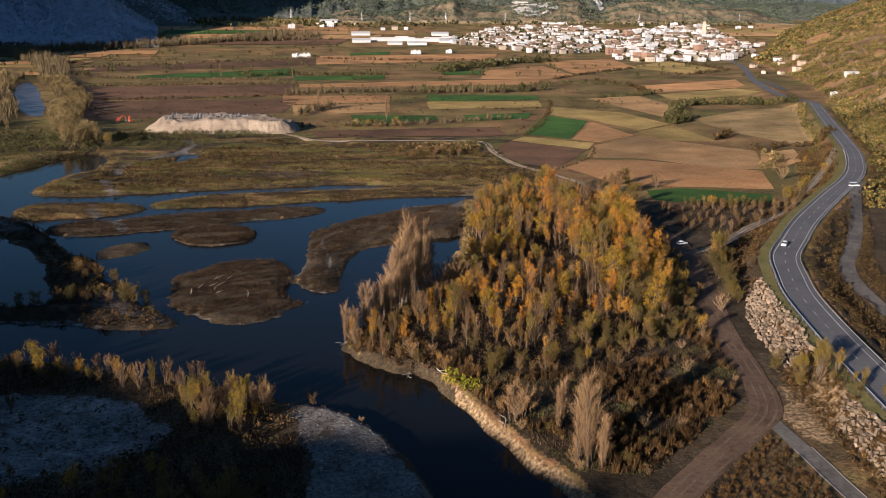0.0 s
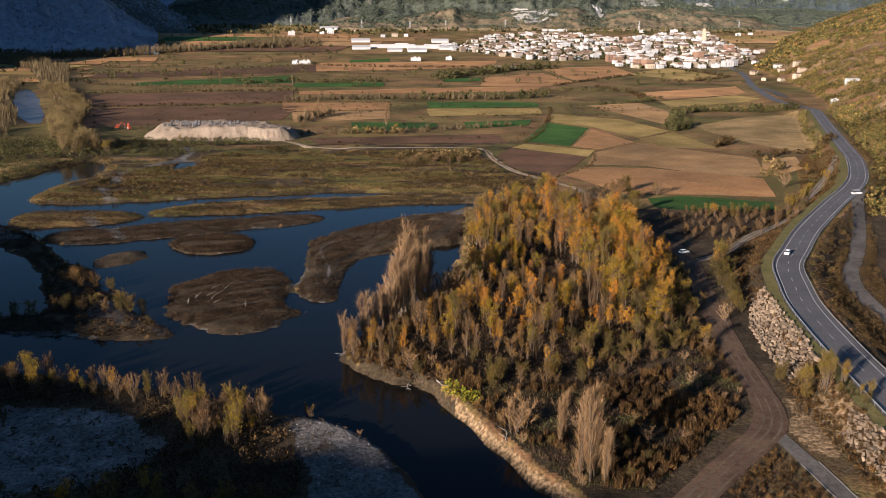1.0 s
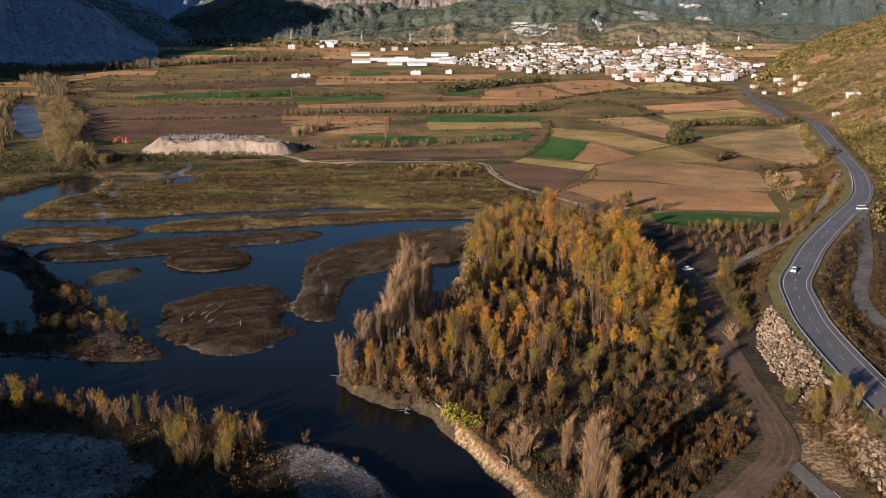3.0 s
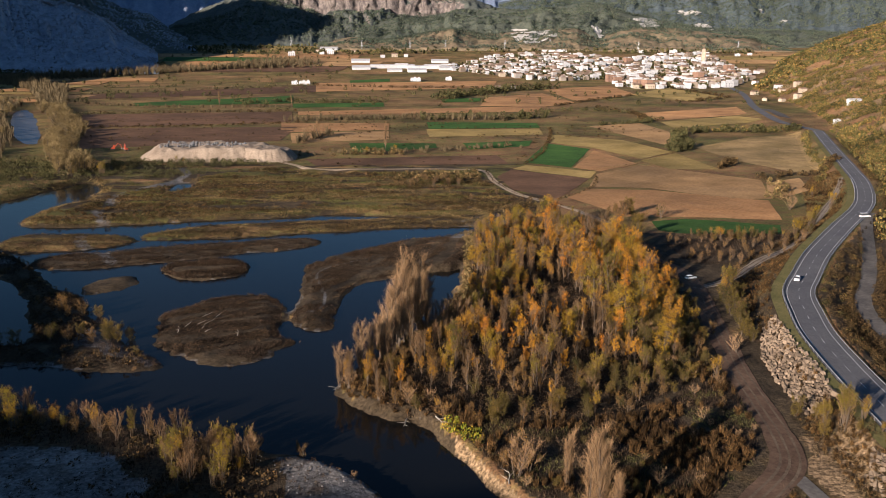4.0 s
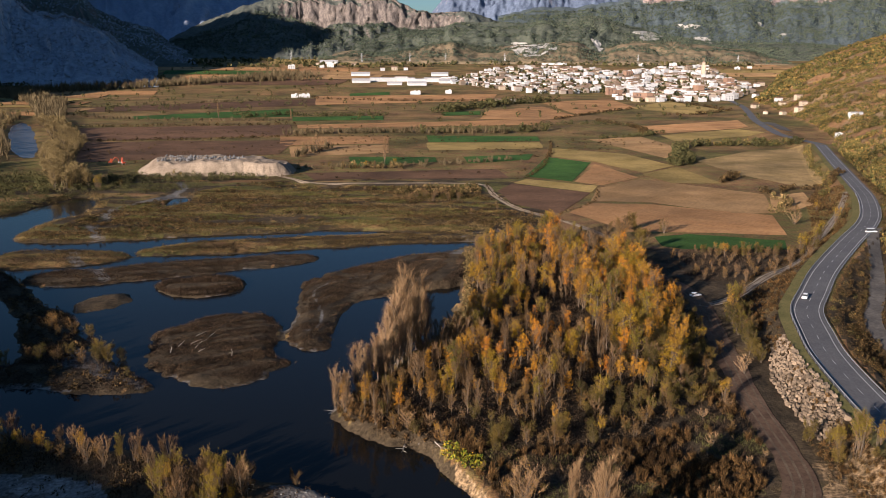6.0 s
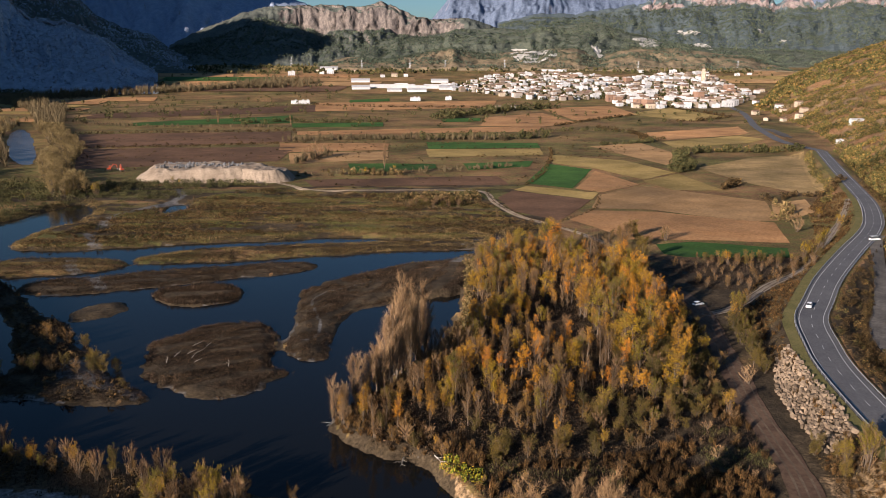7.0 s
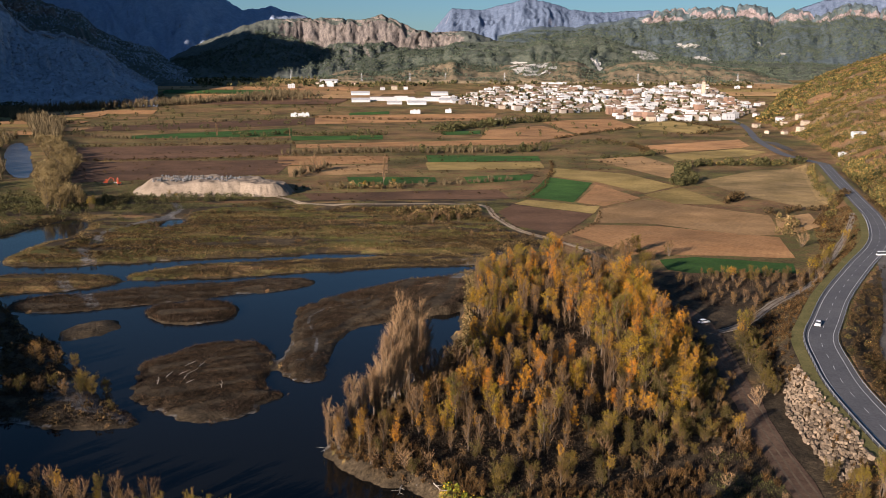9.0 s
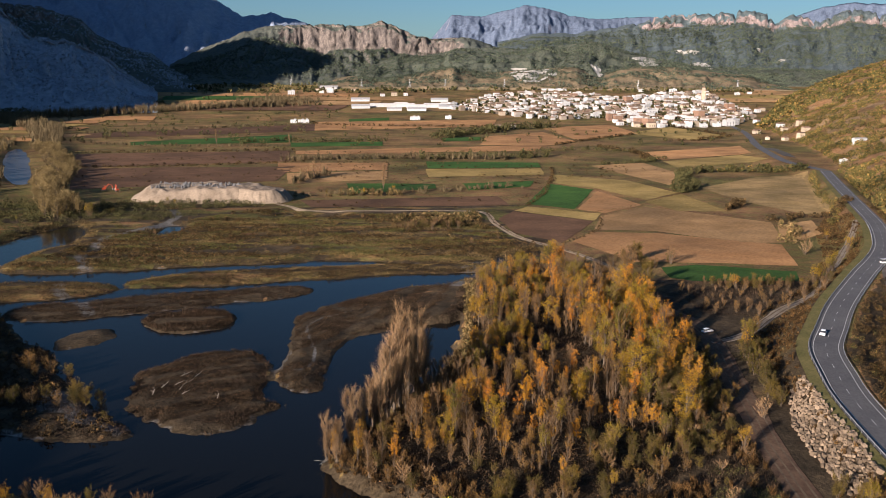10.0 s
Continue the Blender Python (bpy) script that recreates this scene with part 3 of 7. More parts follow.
def build_ground():
    y = [-1500.0, -1200, -900, -700, -550]
    while y[-1] < 40:
        y.append(y[-1] + 16)
    while y[-1] < 110:
        y.append(y[-1] + 4)
    while y[-1] < 4900:
        y.append(y[-1] + max(1.35, 0.0078 * y[-1]))
    y = np.array(y)
    u = np.linspace(-1, 1, 410)
    u = 0.62 * u + 0.55 * u ** 5
    w = half_width(y)
    X, Y = u[None] * w[:, None], np.repeat(y[:, None], len(u), 1)
    sd = water_distance(X.ravel(), Y.ravel())
    Z = height(X.ravel(), Y.ravel(), sd)
    V = np.stack([X.ravel(), Y.ravel(), Z], 1)
    me = mesh_of("ground", V, grid_faces(len(y), len(u)), M_GROUND, True)
    x, yy = V[:, 0], V[:, 1]
    n1 = fbm(x / 26, yy / 20, 51)
    n2 = fbm(x / 70, yy / 50, 57)
    gravel, green, mud = np.zeros(len(x)), np.zeros(len(x)), np.zeros(len(x))
    for poly in GRAVEL_FLATS:
        wx = x + 9 * (fbm(x / 11, yy / 11, 63) - 0.5)
        wy = yy + 9 * (fbm(x / 11, yy / 11, 65) - 0.5)
        gravel = np.maximum(gravel, np.where(inside(poly, wx, wy), 0.45 + 0.6 * fbm(x / 8, yy / 8, 69), 0))
    for path, half in ((TRACKS["marsh"], 2.4), (HOOK_PATH, 0.5)):
        d, _ = line_distance(path[::2], x, yy)
        gravel = np.maximum(gravel, np.clip(1.1 - 0.55 * d / (half * (0.5 + fbm(x / 6, yy / 6, 66))), 0, 1) * (d < 8))
    near_edge = (sd > -0.5) & (sd < 1.0) & (yy < 640) & ~((x > -36) & (yy < 300))
    gravel = np.maximum(gravel, np.where(near_edge, np.clip(2.4 * (fbm(x / 15, yy / 15, 59) - 0.44), 0, 0.6), 0))
    bank = np.where((sd >= -0.2) & (sd < 1.7) & (x > 3) & (yy < 192), 1.0, 0.0)
    bank = np.maximum(bank, np.where((x > 80) & (x < 96) & (yy > 176) & (yy < 192), 0.55, 0.0))
    bank = np.maximum(bank, np.where(inside(SANDY, x, yy), 1.0, 0.0))
    marsh = (yy > 395) & (yy < 640) & (x < 60)
    green = np.where(marsh, 0.25 + 0.75 * n1, 0.35 + 0.35 * n2)
    on_isle = np.zeros(len(x), bool)
    for k in ("middle", "hook", "small", "long", "flat"):
        on_isle |= inside(ISLANDS[k], x, yy)
    green = np.where(on_isle, 0.1, green)
    # mud in streaks, also for the lit and shaded bands across the islands
    mud = np.where(on_isle, 0.98 + 1.4 * (fbm((0.88 * x + 0.48 * yy) / 18, (0.88 * yy - 0.48 * x) / 3.2, 47) - 0.5), mud)
    in_wood = inside(WOOD, x, yy)
    mud = np.where(marsh, np.clip(0.48 + 3.2 * (fbm(x / 34, yy / 9, 58) - 0.5), 0, 0.9), mud)
    mud = np.where(in_wood, 0.85, mud)
    # mud cover also darkens the clearing and trackside for the wood's shade
    mud = np.where((x > 5) & (x < 112 + 0.4 * (yy - 250).clip(0)) & (yy < 410) & (sd > 3) & ~in_wood, 0.70 + 0.9 * (n1 - 0.5), mud)
    # extra mud here stands in for shade on the wooded island
    mud = np.where(inside(ISLANDS["wooded"], x, yy), 0.9, mud)
    mud = np.where((sd > -1) & (sd < 1.6) & (yy < 640), np.maximum(mud, 0.8), mud)
    # darker cover over the whole near bank
    mud = np.where((yy < 212) & (x < 0), 0.62, mud)
    mud = np.where(sd < -0.3, 0.9, mud)
    hill = x > np.interp(yy, HILL_FOOT_Y, HILL_FOOT_X)
    green = np.where(hill, 0.2 + 0.4 * n1, green)
    gravel = np.where(hill, 0.0, gravel)
    bank = np.where(hill, np.clip(0.36 + 2.4 * (fbm(x / 17, yy / 17, 91) - 0.5), 0, 0.8), bank)
    rd, _ = line_distance(ROAD[::3], x, yy)
    east = (rd > 7) & (rd < 42) & (x > np.interp(yy, ROAD[:, 1], ROAD[:, 0])) & (yy < 440) & ~hill
    # brown earth, its mud also standing for the shade beside the road's bank
    mud = np.where(east, 0.72, mud)
    green = np.where(east, 0.15, green)
    col = me.color_attributes.new("cover", "FLOAT_COLOR", "POINT")
    data = np.stack([gravel, green, mud, bank], 1).astype(np.float32)
    col.data.foreach_set("color", data.ravel())
    structure("ground", me, "brown riverside ground with gravel bars, grass, mud and painted shade", "ground")
    return y, u, Z.reshape(len(y), len(u))


GRID_Y, GRID_U, GRID_Z = build_ground()


def surface(x, y):
    """The height of the finished ground sheet at the given places."""
    x, y = np.asarray(x, float), np.asarray(y, float)
    i = np.clip(np.searchsorted(GRID_Y, y) - 1, 0, len(GRID_Y) - 2)
    f = (y - GRID_Y[i]) / (GRID_Y[i + 1] - GRID_Y[i])

    def along(row):
        u = x / half_width(GRID_Y[row])
        j = np.clip(np.searchsorted(GRID_U, u) - 1, 0, len(GRID_U) - 2)
        g = (u - GRID_U[j]) / (GRID_U[j + 1] - GRID_U[j])
        return GRID_Z[row, j] * (1 - g) + GRID_Z[row, j + 1] * g
    return along(i) * (1 - f) + along(i + 1) * f


def ground_at(x, y):
    return float(surface(np.array([float(x)]), np.array([float(y)]))[0])


wv = [(-700, -1200, 0), (500, -1200, 0), (500, 1000, 0), (-700, 1300, 0)]
structure("water", mesh_of("water", wv, [(0, 1, 2, 3)], M_WATER), "dark blue-green river water with faint ripples", "water")


arm = FAR_POND + 0.06 * (FAR_POND - FAR_POND.mean(0))
arm_z = np.interp(arm[:, 1], VALLEY_Y, VALLEY_Z) - 0.55
mid = FAR_POND.mean(0)
# pale grey base colour stands in for the sky reflected in the water
M_ARM_SKY = mottled("sky_pale_water", (0.12, 0.125, 0.13), (0.15, 0.155, 0.16), 0.004, 0.006, 0.22, 0.5, 0.0)
structure("river_arm", mesh_of("river_arm", [(*mid, float(np.interp(mid[1], VALLEY_Y, VALLEY_Z)) - 0.55)] + [(a, b, c) for (a, b), c in zip(arm, arm_z)],
                               [(0, i + 1, (i + 1) % len(arm) + 1) for i in range(len(arm))], M_ARM_SKY), "still blue water of an old river arm", "water")


def ribbon(line, half, lift, z=None, offset=0.0):
    """A strip along a line, either at the given heights or lying on the ground."""
    p = np.asarray(line, float)
    t = np.gradient(p[:, :2], axis=0)
    t /= np.linalg.norm(t, axis=1)[:, None] + 1e-9
    nrm = np.stack([t[:, 1], -t[:, 0]], 1)
    cols = []
    for s in (-1, -0.5, 0, 0.5, 1):
        q = p[:, :2] + nrm * (offset + s * half)[..., None] if np.ndim(half) else p[:, :2] + nrm * (offset + s * half)
        zz = (z if z is not None else surface(q[:, 0], q[:, 1])) + lift
        cols.append(np.column_stack([q, np.broadcast_to(zz, len(q))]))
    V = np.stack(cols, 1).reshape(-1, 3)
    return V, grid_faces(len(p), 5)


def lay(name, line, half, lift, mat, label, category, z=None, offset=0.0):
    V, F = ribbon(line, half, lift, z, offset)
    return structure(name, mesh_of(name, V, F, mat, True), label, category)


main_road = lay("road", ROAD, 5.2, 0.0, M_ASPHALT, "two-lane grey asphalt road with white markings", "road", ROAD[:, 2])
far_road = lay("road", ROAD_FAR, 5.0, 0.25, M_ASPHALT, "grey asphalt road running on to the town", "road", ROAD_FAR[:, 2])
for side in (-1, 1):
    V, F = ribbon(ROAD, 0.10, 0.03, ROAD[:, 2], side * 3.7)
    part("edge_line", mesh_of("edge_line", V, F, M_LINE), main_road)
V, F = ribbon(ROAD, 1.8, -0.08, ROAD[:, 2], -7.1)
structure("verge", mesh_of("verge", V, F, M_VERGE), "strip of olive grass along the road", "verge")
dist_along = np.concatenate([[0], np.cumsum(np.linalg.norm(np.diff(ROAD[:, :2], axis=0), axis=1))])
for s0 in np.arange(8, dist_along[-1] - 10, 11.0):
    s = np.array([s0, s0 + 1.8, s0 + 3.6])
    seg = np.stack([np.interp(s, dist_along, ROAD[:, k]) for k in range(3)], 1)
    V, F = ribbon(seg, 0.08, 0.03, seg[:, 2])
    part("centre_dash", mesh_of("centre_dash", V, F, M_LINE), main_road)


def dirt_track(line, half, lift, mat, rut_mat, label, ruts):
    """A track with a wandering edge and worn wheel ruts."""
    edge = half * (1 + 0.45 * (fbm(line[:, 0] / 6, line[:, 1] / 6, 93) - 0.5))
    ob = lay("dirt_track", line, edge, lift, mat, label, "track")
    for off in ruts:
        wob = line + 0.5 * (np.stack([fbm(line[:, 0] / 9, line[:, 1] / 9, 94), fbm(line[:, 0] / 9, line[:, 1] / 9, 96)], 1) - 0.5)
        V, F = ribbon(wob, 0.10 + 0.32 * fbm(line[:, 0] / 4, line[:, 1] / 4, 95), lift + 0.02, None, off)
        part("wheel_rut", mesh_of("wheel_rut", V, F, rut_mat), ob)


M_RUT = mottled("rut_dark", (0.081, 0.057, 0.040), (0.161, 0.121, 0.081), 0.2, 1.2, 0.95, 0.1, 0.3, 0.1)
dirt_track(TRACKS["river"], 3.6, 0.15, M_TRACK, M_RUT, "wide brown dirt track with wheel ruts", (-1.5, 0.3, 2.4))
fork_road = lay("paved_track", TRACKS["fork"], 1.9, 0.10, M_OLD_ROAD, "narrow worn grey track between pale concrete kerbs", "track")
for side in (-1, 1):
    V, F = ribbon(TRACKS["fork"][4:], 0.12, 0.26, None, side * 2.0)
    part("kerb", mesh_of("kerb", V, F, M_CONCRETE), fork_road, "pale concrete kerb")
dirt_track(TRACKS["rise"], 1.9, 0.14, M_SAND, M_RUT, "pale dirt track that climbs to the road", (-0.9, 0.9))
dirt_track(TRACKS["field"], 2.1, 0.14, M_PALE_TRACK, M_RUT, "pale dirt track between marsh and fields", (-0.2,))
lay("old_road", TRACKS["old"], 2.8, 0.14, M_OLD_ROAD, "disused grey road below the hillside", "road")


# ---------------------------------------------------------------- fields
def field(corners, mat, label, lift=0.12):
    """A field with slightly wandering edges, lying on the valley floor."""
    p = np.array(corners, float)
    edge = []
    for a, b in zip(p, np.roll(p, -1, 0)):
        n = max(2, int(np.linalg.norm(b - a) / 6))
        t = np.linspace(0, 1, n, endpoint=False)[:, None]
        edge.append(a + (b - a) * t)
    edge = np.vstack(edge)
    edge += 2.0 * (np.stack([fbm(edge[:, 0] / 14, edge[:, 1] / 14, 61), fbm(edge[:, 0] / 14, edge[:, 1] / 14, 67)], 1) - 0.5)
    c = edge.mean(0)
    rings = [c + (edge - c) * k for k in (1.0, 0.8, 0.6, 0.4, 0.2)]
    V = np.vstack(rings)
    n, F = len(edge), []
    for r in range(4):
        for i in range(n):
            F.append((r * n + i, r * n + (i + 1) % n, (r + 1) * n + (i + 1) % n, (r + 1) * n + i))
    F.append(tuple(range(4 * n, 5 * n)))
    z = surface(V[:, 0], V[:, 1]) + lift + 0.0003 * (V[:, 1] - 400).clip(0)
    return structure("field", mesh_of("field", np.column_stack([V, z]), F, mat), label, "field")


L_RED, L_TAN, L_OLV, L_GRN = "ploughed red-brown field", "ploughed tan field with faint furrows", "olive stubble field", "green field of young crop"
for corners, mat, label in [
        ([(60, 648), (90, 769), (122, 730), (91, 623)], F_GREEN, "bright green field of young crop"),
        ([(36, 581), (48, 613), (96, 573), (66, 499), (42, 530)], F_DARK, "dark red-brown ploughed field"),
        ([(49, 615), (60, 634), (106, 604), (97, 575)], F_OLIVE, L_OLV), ([(93, 623), (124, 722), (143, 645), (109, 606)], F_RED, L_RED),
        ([(103, 838), (163, 793), (186, 713), (152, 671), (124, 741), (95, 772)], F_OLIVE, L_OLV), ([(149, 664), (187, 706), (195, 617), (160, 616)], F_OLIVE, L_OLV),
        ([(104, 593), (142, 636), (184, 595), (207, 571), (190, 502), (168, 501), (126, 537), (91, 542)], F_TAN, L_TAN),
        ([(88, 534), (126, 530), (185, 496), (173, 443), (112, 449), (94, 449), (84, 478), (72, 503)], F_RED, "wide ploughed red-brown field crossed by long tree shadows"),
        ([(105, 437), (124, 444), (167, 430), (158, 406), (111, 407), (103, 414)], F_GREEN, "narrow green field beside the wood"),
        ([(214, 745), (286, 821), (344, 847), (290, 690), (268, 620), (245, 600), (222, 663)], F_ROWS, "tan field with straight planted rows"),
        ([(207, 561), (236, 579), (225, 533), (198, 506), (190, 505)], F_TAN, L_TAN),
        ([(-19, 957), (101, 950), (99, 902), (-14, 885)], F_GREEN, L_GRN), ([(-17, 880), (98, 893), (95, 837), (-13, 814)], F_OLIVE, L_OLV),
        ([(-173, 937), (-58, 943), (-54, 873), (-157, 847)], F_RED, L_RED), ([(-146, 840), (-53, 862), (-49, 794), (-131, 760)], F_TAN, L_TAN),
        ([(-82, 762), (-7, 765), (-5, 733), (-71, 698)], F_GREEN, L_GRN), ([(17, 766), (80, 790), (73, 748), (21, 723)], F_GREEN, L_GRN),
        ([(-104, 660), (42, 690), (48, 640), (-91, 628)], F_DARK, L_RED), ([(-359, 871), (-149, 902), (-145, 781), (-297, 715)], F_DARK, "ploughed field by the gravel heap, its brown darkened for shade"),
        ([(-422, 1028), (-185, 1078), (-163, 951), (-364, 882)], F_DARK, "dark ploughed field"), ([(-178, 1078), (133, 1180), (116, 1093), (-170, 1033)], F_RED, L_RED),
        ([(-421, 1198), (-232, 1358), (-205, 1205), (-405, 1151)], F_GREEN, L_GRN), ([(-205, 1200), (-83, 1227), (-79, 1160), (-194, 1136)], F_GREEN, L_GRN),
        ([(-548, 1364), (-237, 1641), (-209, 1443), (-510, 1266)], F_DARK, "dark ploughed field"), ([(-247, 1711), (107, 1774), (86, 1593), (-211, 1457)], F_RED, L_RED),
        ([(170, 1565), (314, 1666), (310, 1421), (191, 1264)], F_RED, "pinkish ploughed field below the town"), ([(64, 1339), (161, 1439), (186, 1242), (131, 1162), (49, 1176)], F_RED, L_RED),
        ([(296, 1415), (409, 1617), (438, 1362), (356, 1274)], F_OLIVE, L_OLV), ([(245, 1083), (390, 1175), (368, 1066), (238, 985)], F_RED, L_RED),
        ([(238, 969), (350, 1051), (355, 975), (238, 907)], F_OLIVE, L_OLV), ([(152, 921), (213, 955), (223, 868), (197, 744), (172, 840)], F_TAN, L_TAN),
        ([(-4, 1298), (55, 1326), (52, 1255), (0, 1231)], F_GREEN, L_GRN), ([(-188, 1772), (-111, 1813), (-107, 1752), (-182, 1716)], F_GREEN, L_GRN)]:
    field(corners, mat, label)


field([(400, 1127), (397, 1066), (384, 1012), (398, 1008), (412, 1060), (420, 1125)], M_OLD_ROAD, "grey yard beside the road", 0.3)


# smaller plots further up the valley
r = np.random.default_rng(77)
y0 = 1190.0
while y0 < 2620:
    deep = r.uniform(0.045, 0.075) * y0
    x0 = -0.56 * y0
    while x0 < 0.5 * y0:
        wide = r.uniform(0.06, 0.16) * y0
        cx, cy = x0 + wide / 2, y0 + deep / 2
        taken = (y0 < 1830 and -560 < cx < 470) or (y0 > 1500 and -230 < cx < 730) or cx > np.interp(cy, HILL_FOOT_Y, HILL_FOOT_X) - 60
        if not taken and r.uniform() < 0.8:
            k = r.uniform()
            mat, label = (F_RED, L_RED) if k < 0.34 else (F_TAN, L_TAN) if k < 0.58 else (F_OLIVE, L_OLV) if k < 0.80 else (F_DARK, "dark ploughed field") if k < 0.93 else (F_GREEN, L_GRN)
            sk = r.uniform(-0.2, 0.2) * deep
            field([(x0 + 6, y0 + 4), (x0 + 6 + sk, y0 + deep - 5), (x0 + wide - 6 + sk, y0 + deep - 5 + r.uniform(-8, 8)), (x0 + wide - 6, y0 + 4 + r.uniform(-8, 8))], mat, label, 0.5)
        x0 += wide
    y0 += deep


# ---------------------------------------------------------------- mountains
SLOPE_POINTS = {}


def mountain(name, crest, dist, depth, foot, mat, label, cliff=0.0, amp=1.0, seed=1, back=350, cols=290, rows=56, rough=0.30, span=None, block=58.0, base=0.80, cleft=0.03):
    """A range: a crest line at about the given distance, with a front slope of gullies and spurs, a cliff below the crest, and a back slope."""
    c = np.array(crest, float)
    x = np.linspace(c[0, 0], c[-1, 0], cols)
    top = np.interp(x, c[:, 0], c[:, 1]) + amp * (9 * (fbm(x / 55, 0 * x, seed, 5) - 0.5) + 5 * (ridged(x / 22, 0 * x, seed + 1, 3) - 0.5))
    v = np.concatenate([np.linspace(0, 1, rows) ** 0.72, 1 + np.linspace(0.1, 1, 8) ** 1.2])
    Xg, Vg = np.meshgrid(x, v)
    wind = 0.6 * (fbm(Xg / 240, Vg * 3, seed + 2, 3) - 0.5)
    spur = ridged(Xg / (170 * amp) + wind, Vg * 1.1, seed + 3, 5) - 0.5
    gully = ridged(Xg / (46 * amp) + 2 * wind, Vg * 2.2, seed + 5, 4) - 0.5
    fine = fbm(Xg / 24, Vg * 16, seed + 7, 4) - 0.5
    Tg = np.repeat(top[None], len(v), 0)
    front = np.clip(Vg, 0, 1)
    prof = front ** 1.12
    if cliff:
        S = 1.0 if span is None else np.clip(np.interp(Xg + 60 * (fbm(Xg / 70, 0 * Xg, seed + 41) - 0.5), [a for a, _ in span], [k for _, k in span]), 0, 1)
        low = base + 0.16 * (fbm(x / 190, 0 * x, seed + 9, 4) - 0.5)[None] + 0.05 * (fbm(Xg / 40, 0 * Xg, seed + 12, 4) - 0.5)
        crag = 0.20 * (fbm(Xg / 34, Vg * 2.0, seed + 14, 5) - 0.5) + 0.10 * (ridged(Xg / 15, Vg * 1.0, seed + 15, 3) - 0.5)
        step = np.clip((front - low) / (1 - low), 0, 1)
        step = np.clip(step + crag * np.sin(np.pi * step), 0, 1)
        wall = np.where(step < 0.45, step * 1.7, 0.765 + (step - 0.45) * 0.427)
        prof = (1 - S) * prof + S * ((1 - cliff) * np.clip(front / low, 0, 1) ** 1.15 + cliff * wall)
    z = foot + (Tg - foot) * prof
    body = np.sin(np.pi * np.clip(front, 0, 1)) ** 0.8
    z = z + (Tg - foot) * body * (rough * spur + 0.5 * rough * gully + 0.07 * fine)
    behind = np.clip(Vg - 1, 0, 1)
    z = z - behind * (Tg - foot) * 0.7
    z = np.where(Vg == 0, foot - 40, z)
    run = front
    if cliff:
        run = (1 - S) * front + S * np.where(front < low, front / low * 0.94, 0.94 + 0.06 * step)
    y = dist - depth * (1 - run) + behind * back + body * depth * 0.15 * (fbm(Xg / 300, Vg, seed + 21) - 0.5)
    if cliff:
        warp = Xg / block + 1.6 * fbm(Xg / (2.6 * block), Vg * 1.2, seed + 31, 3) + 0.35 * (fbm(Xg / 30, Vg * 9, seed + 32, 3) - 0.5)
        saw, which = warp % 1, np.floor(warp)
        slab = np.where(saw < 0.72, (saw / 0.72) ** 0.8, (1 - saw) / 0.28)
        proud = 0.55 + 0.9 * ((which * 0.618 + seed * 0.37) % 1)
        flute = 0.16 * slab * proud + 0.85 * ridged(Xg / 52 + 2.2 * wind, 9 * Vg + Xg / 130, seed + 33, 5) + 0.45 * ridged(Xg / 15, 26 * Vg + Xg / 40, seed + 37, 4)
        wallish = S * np.clip((front - low) / 0.03, 0, 1)
        y = y - amp * 48 * (flute - 0.6) * wallish * (Vg <= 1.02)
        notch = np.clip((saw - 0.74) / 0.14, 0, 1) * ((which * 0.382 + seed * 0.21) % 1)
        z = z - (Tg - foot) * cleft * (notch + 0.5 * (1 - proud / 1.45) + 0.8 * (fbm(Xg / 12, 0 * Xg, seed + 39, 4) - 0.3)) * wallish
    spread = y / dist
    V = np.stack([(Xg * spread).ravel(), y.ravel(), z.ravel()], 1)
    structure(name, mesh_of(name, V, grid_faces(len(v), cols), mat, True), label, "mountain")
    SLOPE_POINTS[name] = V.reshape(len(v), cols, 3)


mountain("mountain_1", [(-1109, 157), (-946, 225), (-877, 247), (-819, 278), (-716, 303), (-602, 310), (-489, 315), (-330, 307), (-250, 325), (-217, 316), (-171, 294),
                        (-115, 270), (-35, 259), (101, 264), (216, 225), (376, 190)], 3600, 900, 70, MT_CLIFF, "rocky ridge with a sunlit grey-tan cliff band", 0.50, 1.0, 11, span=[(-760, 0.2), (-560, 1), (60, 1), (160, 0.1)], base=0.72)
mountain("mountain_2", [(-532, 90), (-411, 120), (-290, 159), (-170, 175), (-50, 184), (69, 207), (188, 212), (308, 206), (427, 220), (546, 236), (667, 198), (788, 170),
                        (949, 145), (1110, 140), (1270, 138), (1500, 130), (1800, 135), (2100, 120)], 3250, 520, 75, MT_WOOD, "wooded dark green foothills", 0, 0.8, 23, rough=0.42)
mountain("mountain_3", [(-408, 84), (-299, 104), (-190, 96), (-82, 114), (27, 136), (117, 119), (208, 122), (316, 130), (406, 138), (497, 113), (605, 138), (749, 135),
                        (895, 118), (986, 112), (1080, 84), (1180, 40)], 2850, 300, 68, MT_FOOT, "low wooded hills behind the town", 0, 0.6, 37, rough=0.5)
mountain("mountain_4", [(-1900, 340), (-1411, 300), (-1269, 294), (-1129, 253), (-1063, 190), (-949, 174), (-864, 137), (-809, 99), (-740, 60)], 2300, 420, 20, MT_HAZE,
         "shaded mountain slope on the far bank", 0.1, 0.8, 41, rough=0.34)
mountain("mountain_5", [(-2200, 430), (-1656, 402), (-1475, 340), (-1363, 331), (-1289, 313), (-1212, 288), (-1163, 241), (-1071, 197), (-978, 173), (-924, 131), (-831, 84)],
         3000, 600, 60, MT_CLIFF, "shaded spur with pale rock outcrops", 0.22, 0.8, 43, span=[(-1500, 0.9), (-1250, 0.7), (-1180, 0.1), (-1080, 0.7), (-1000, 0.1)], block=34)
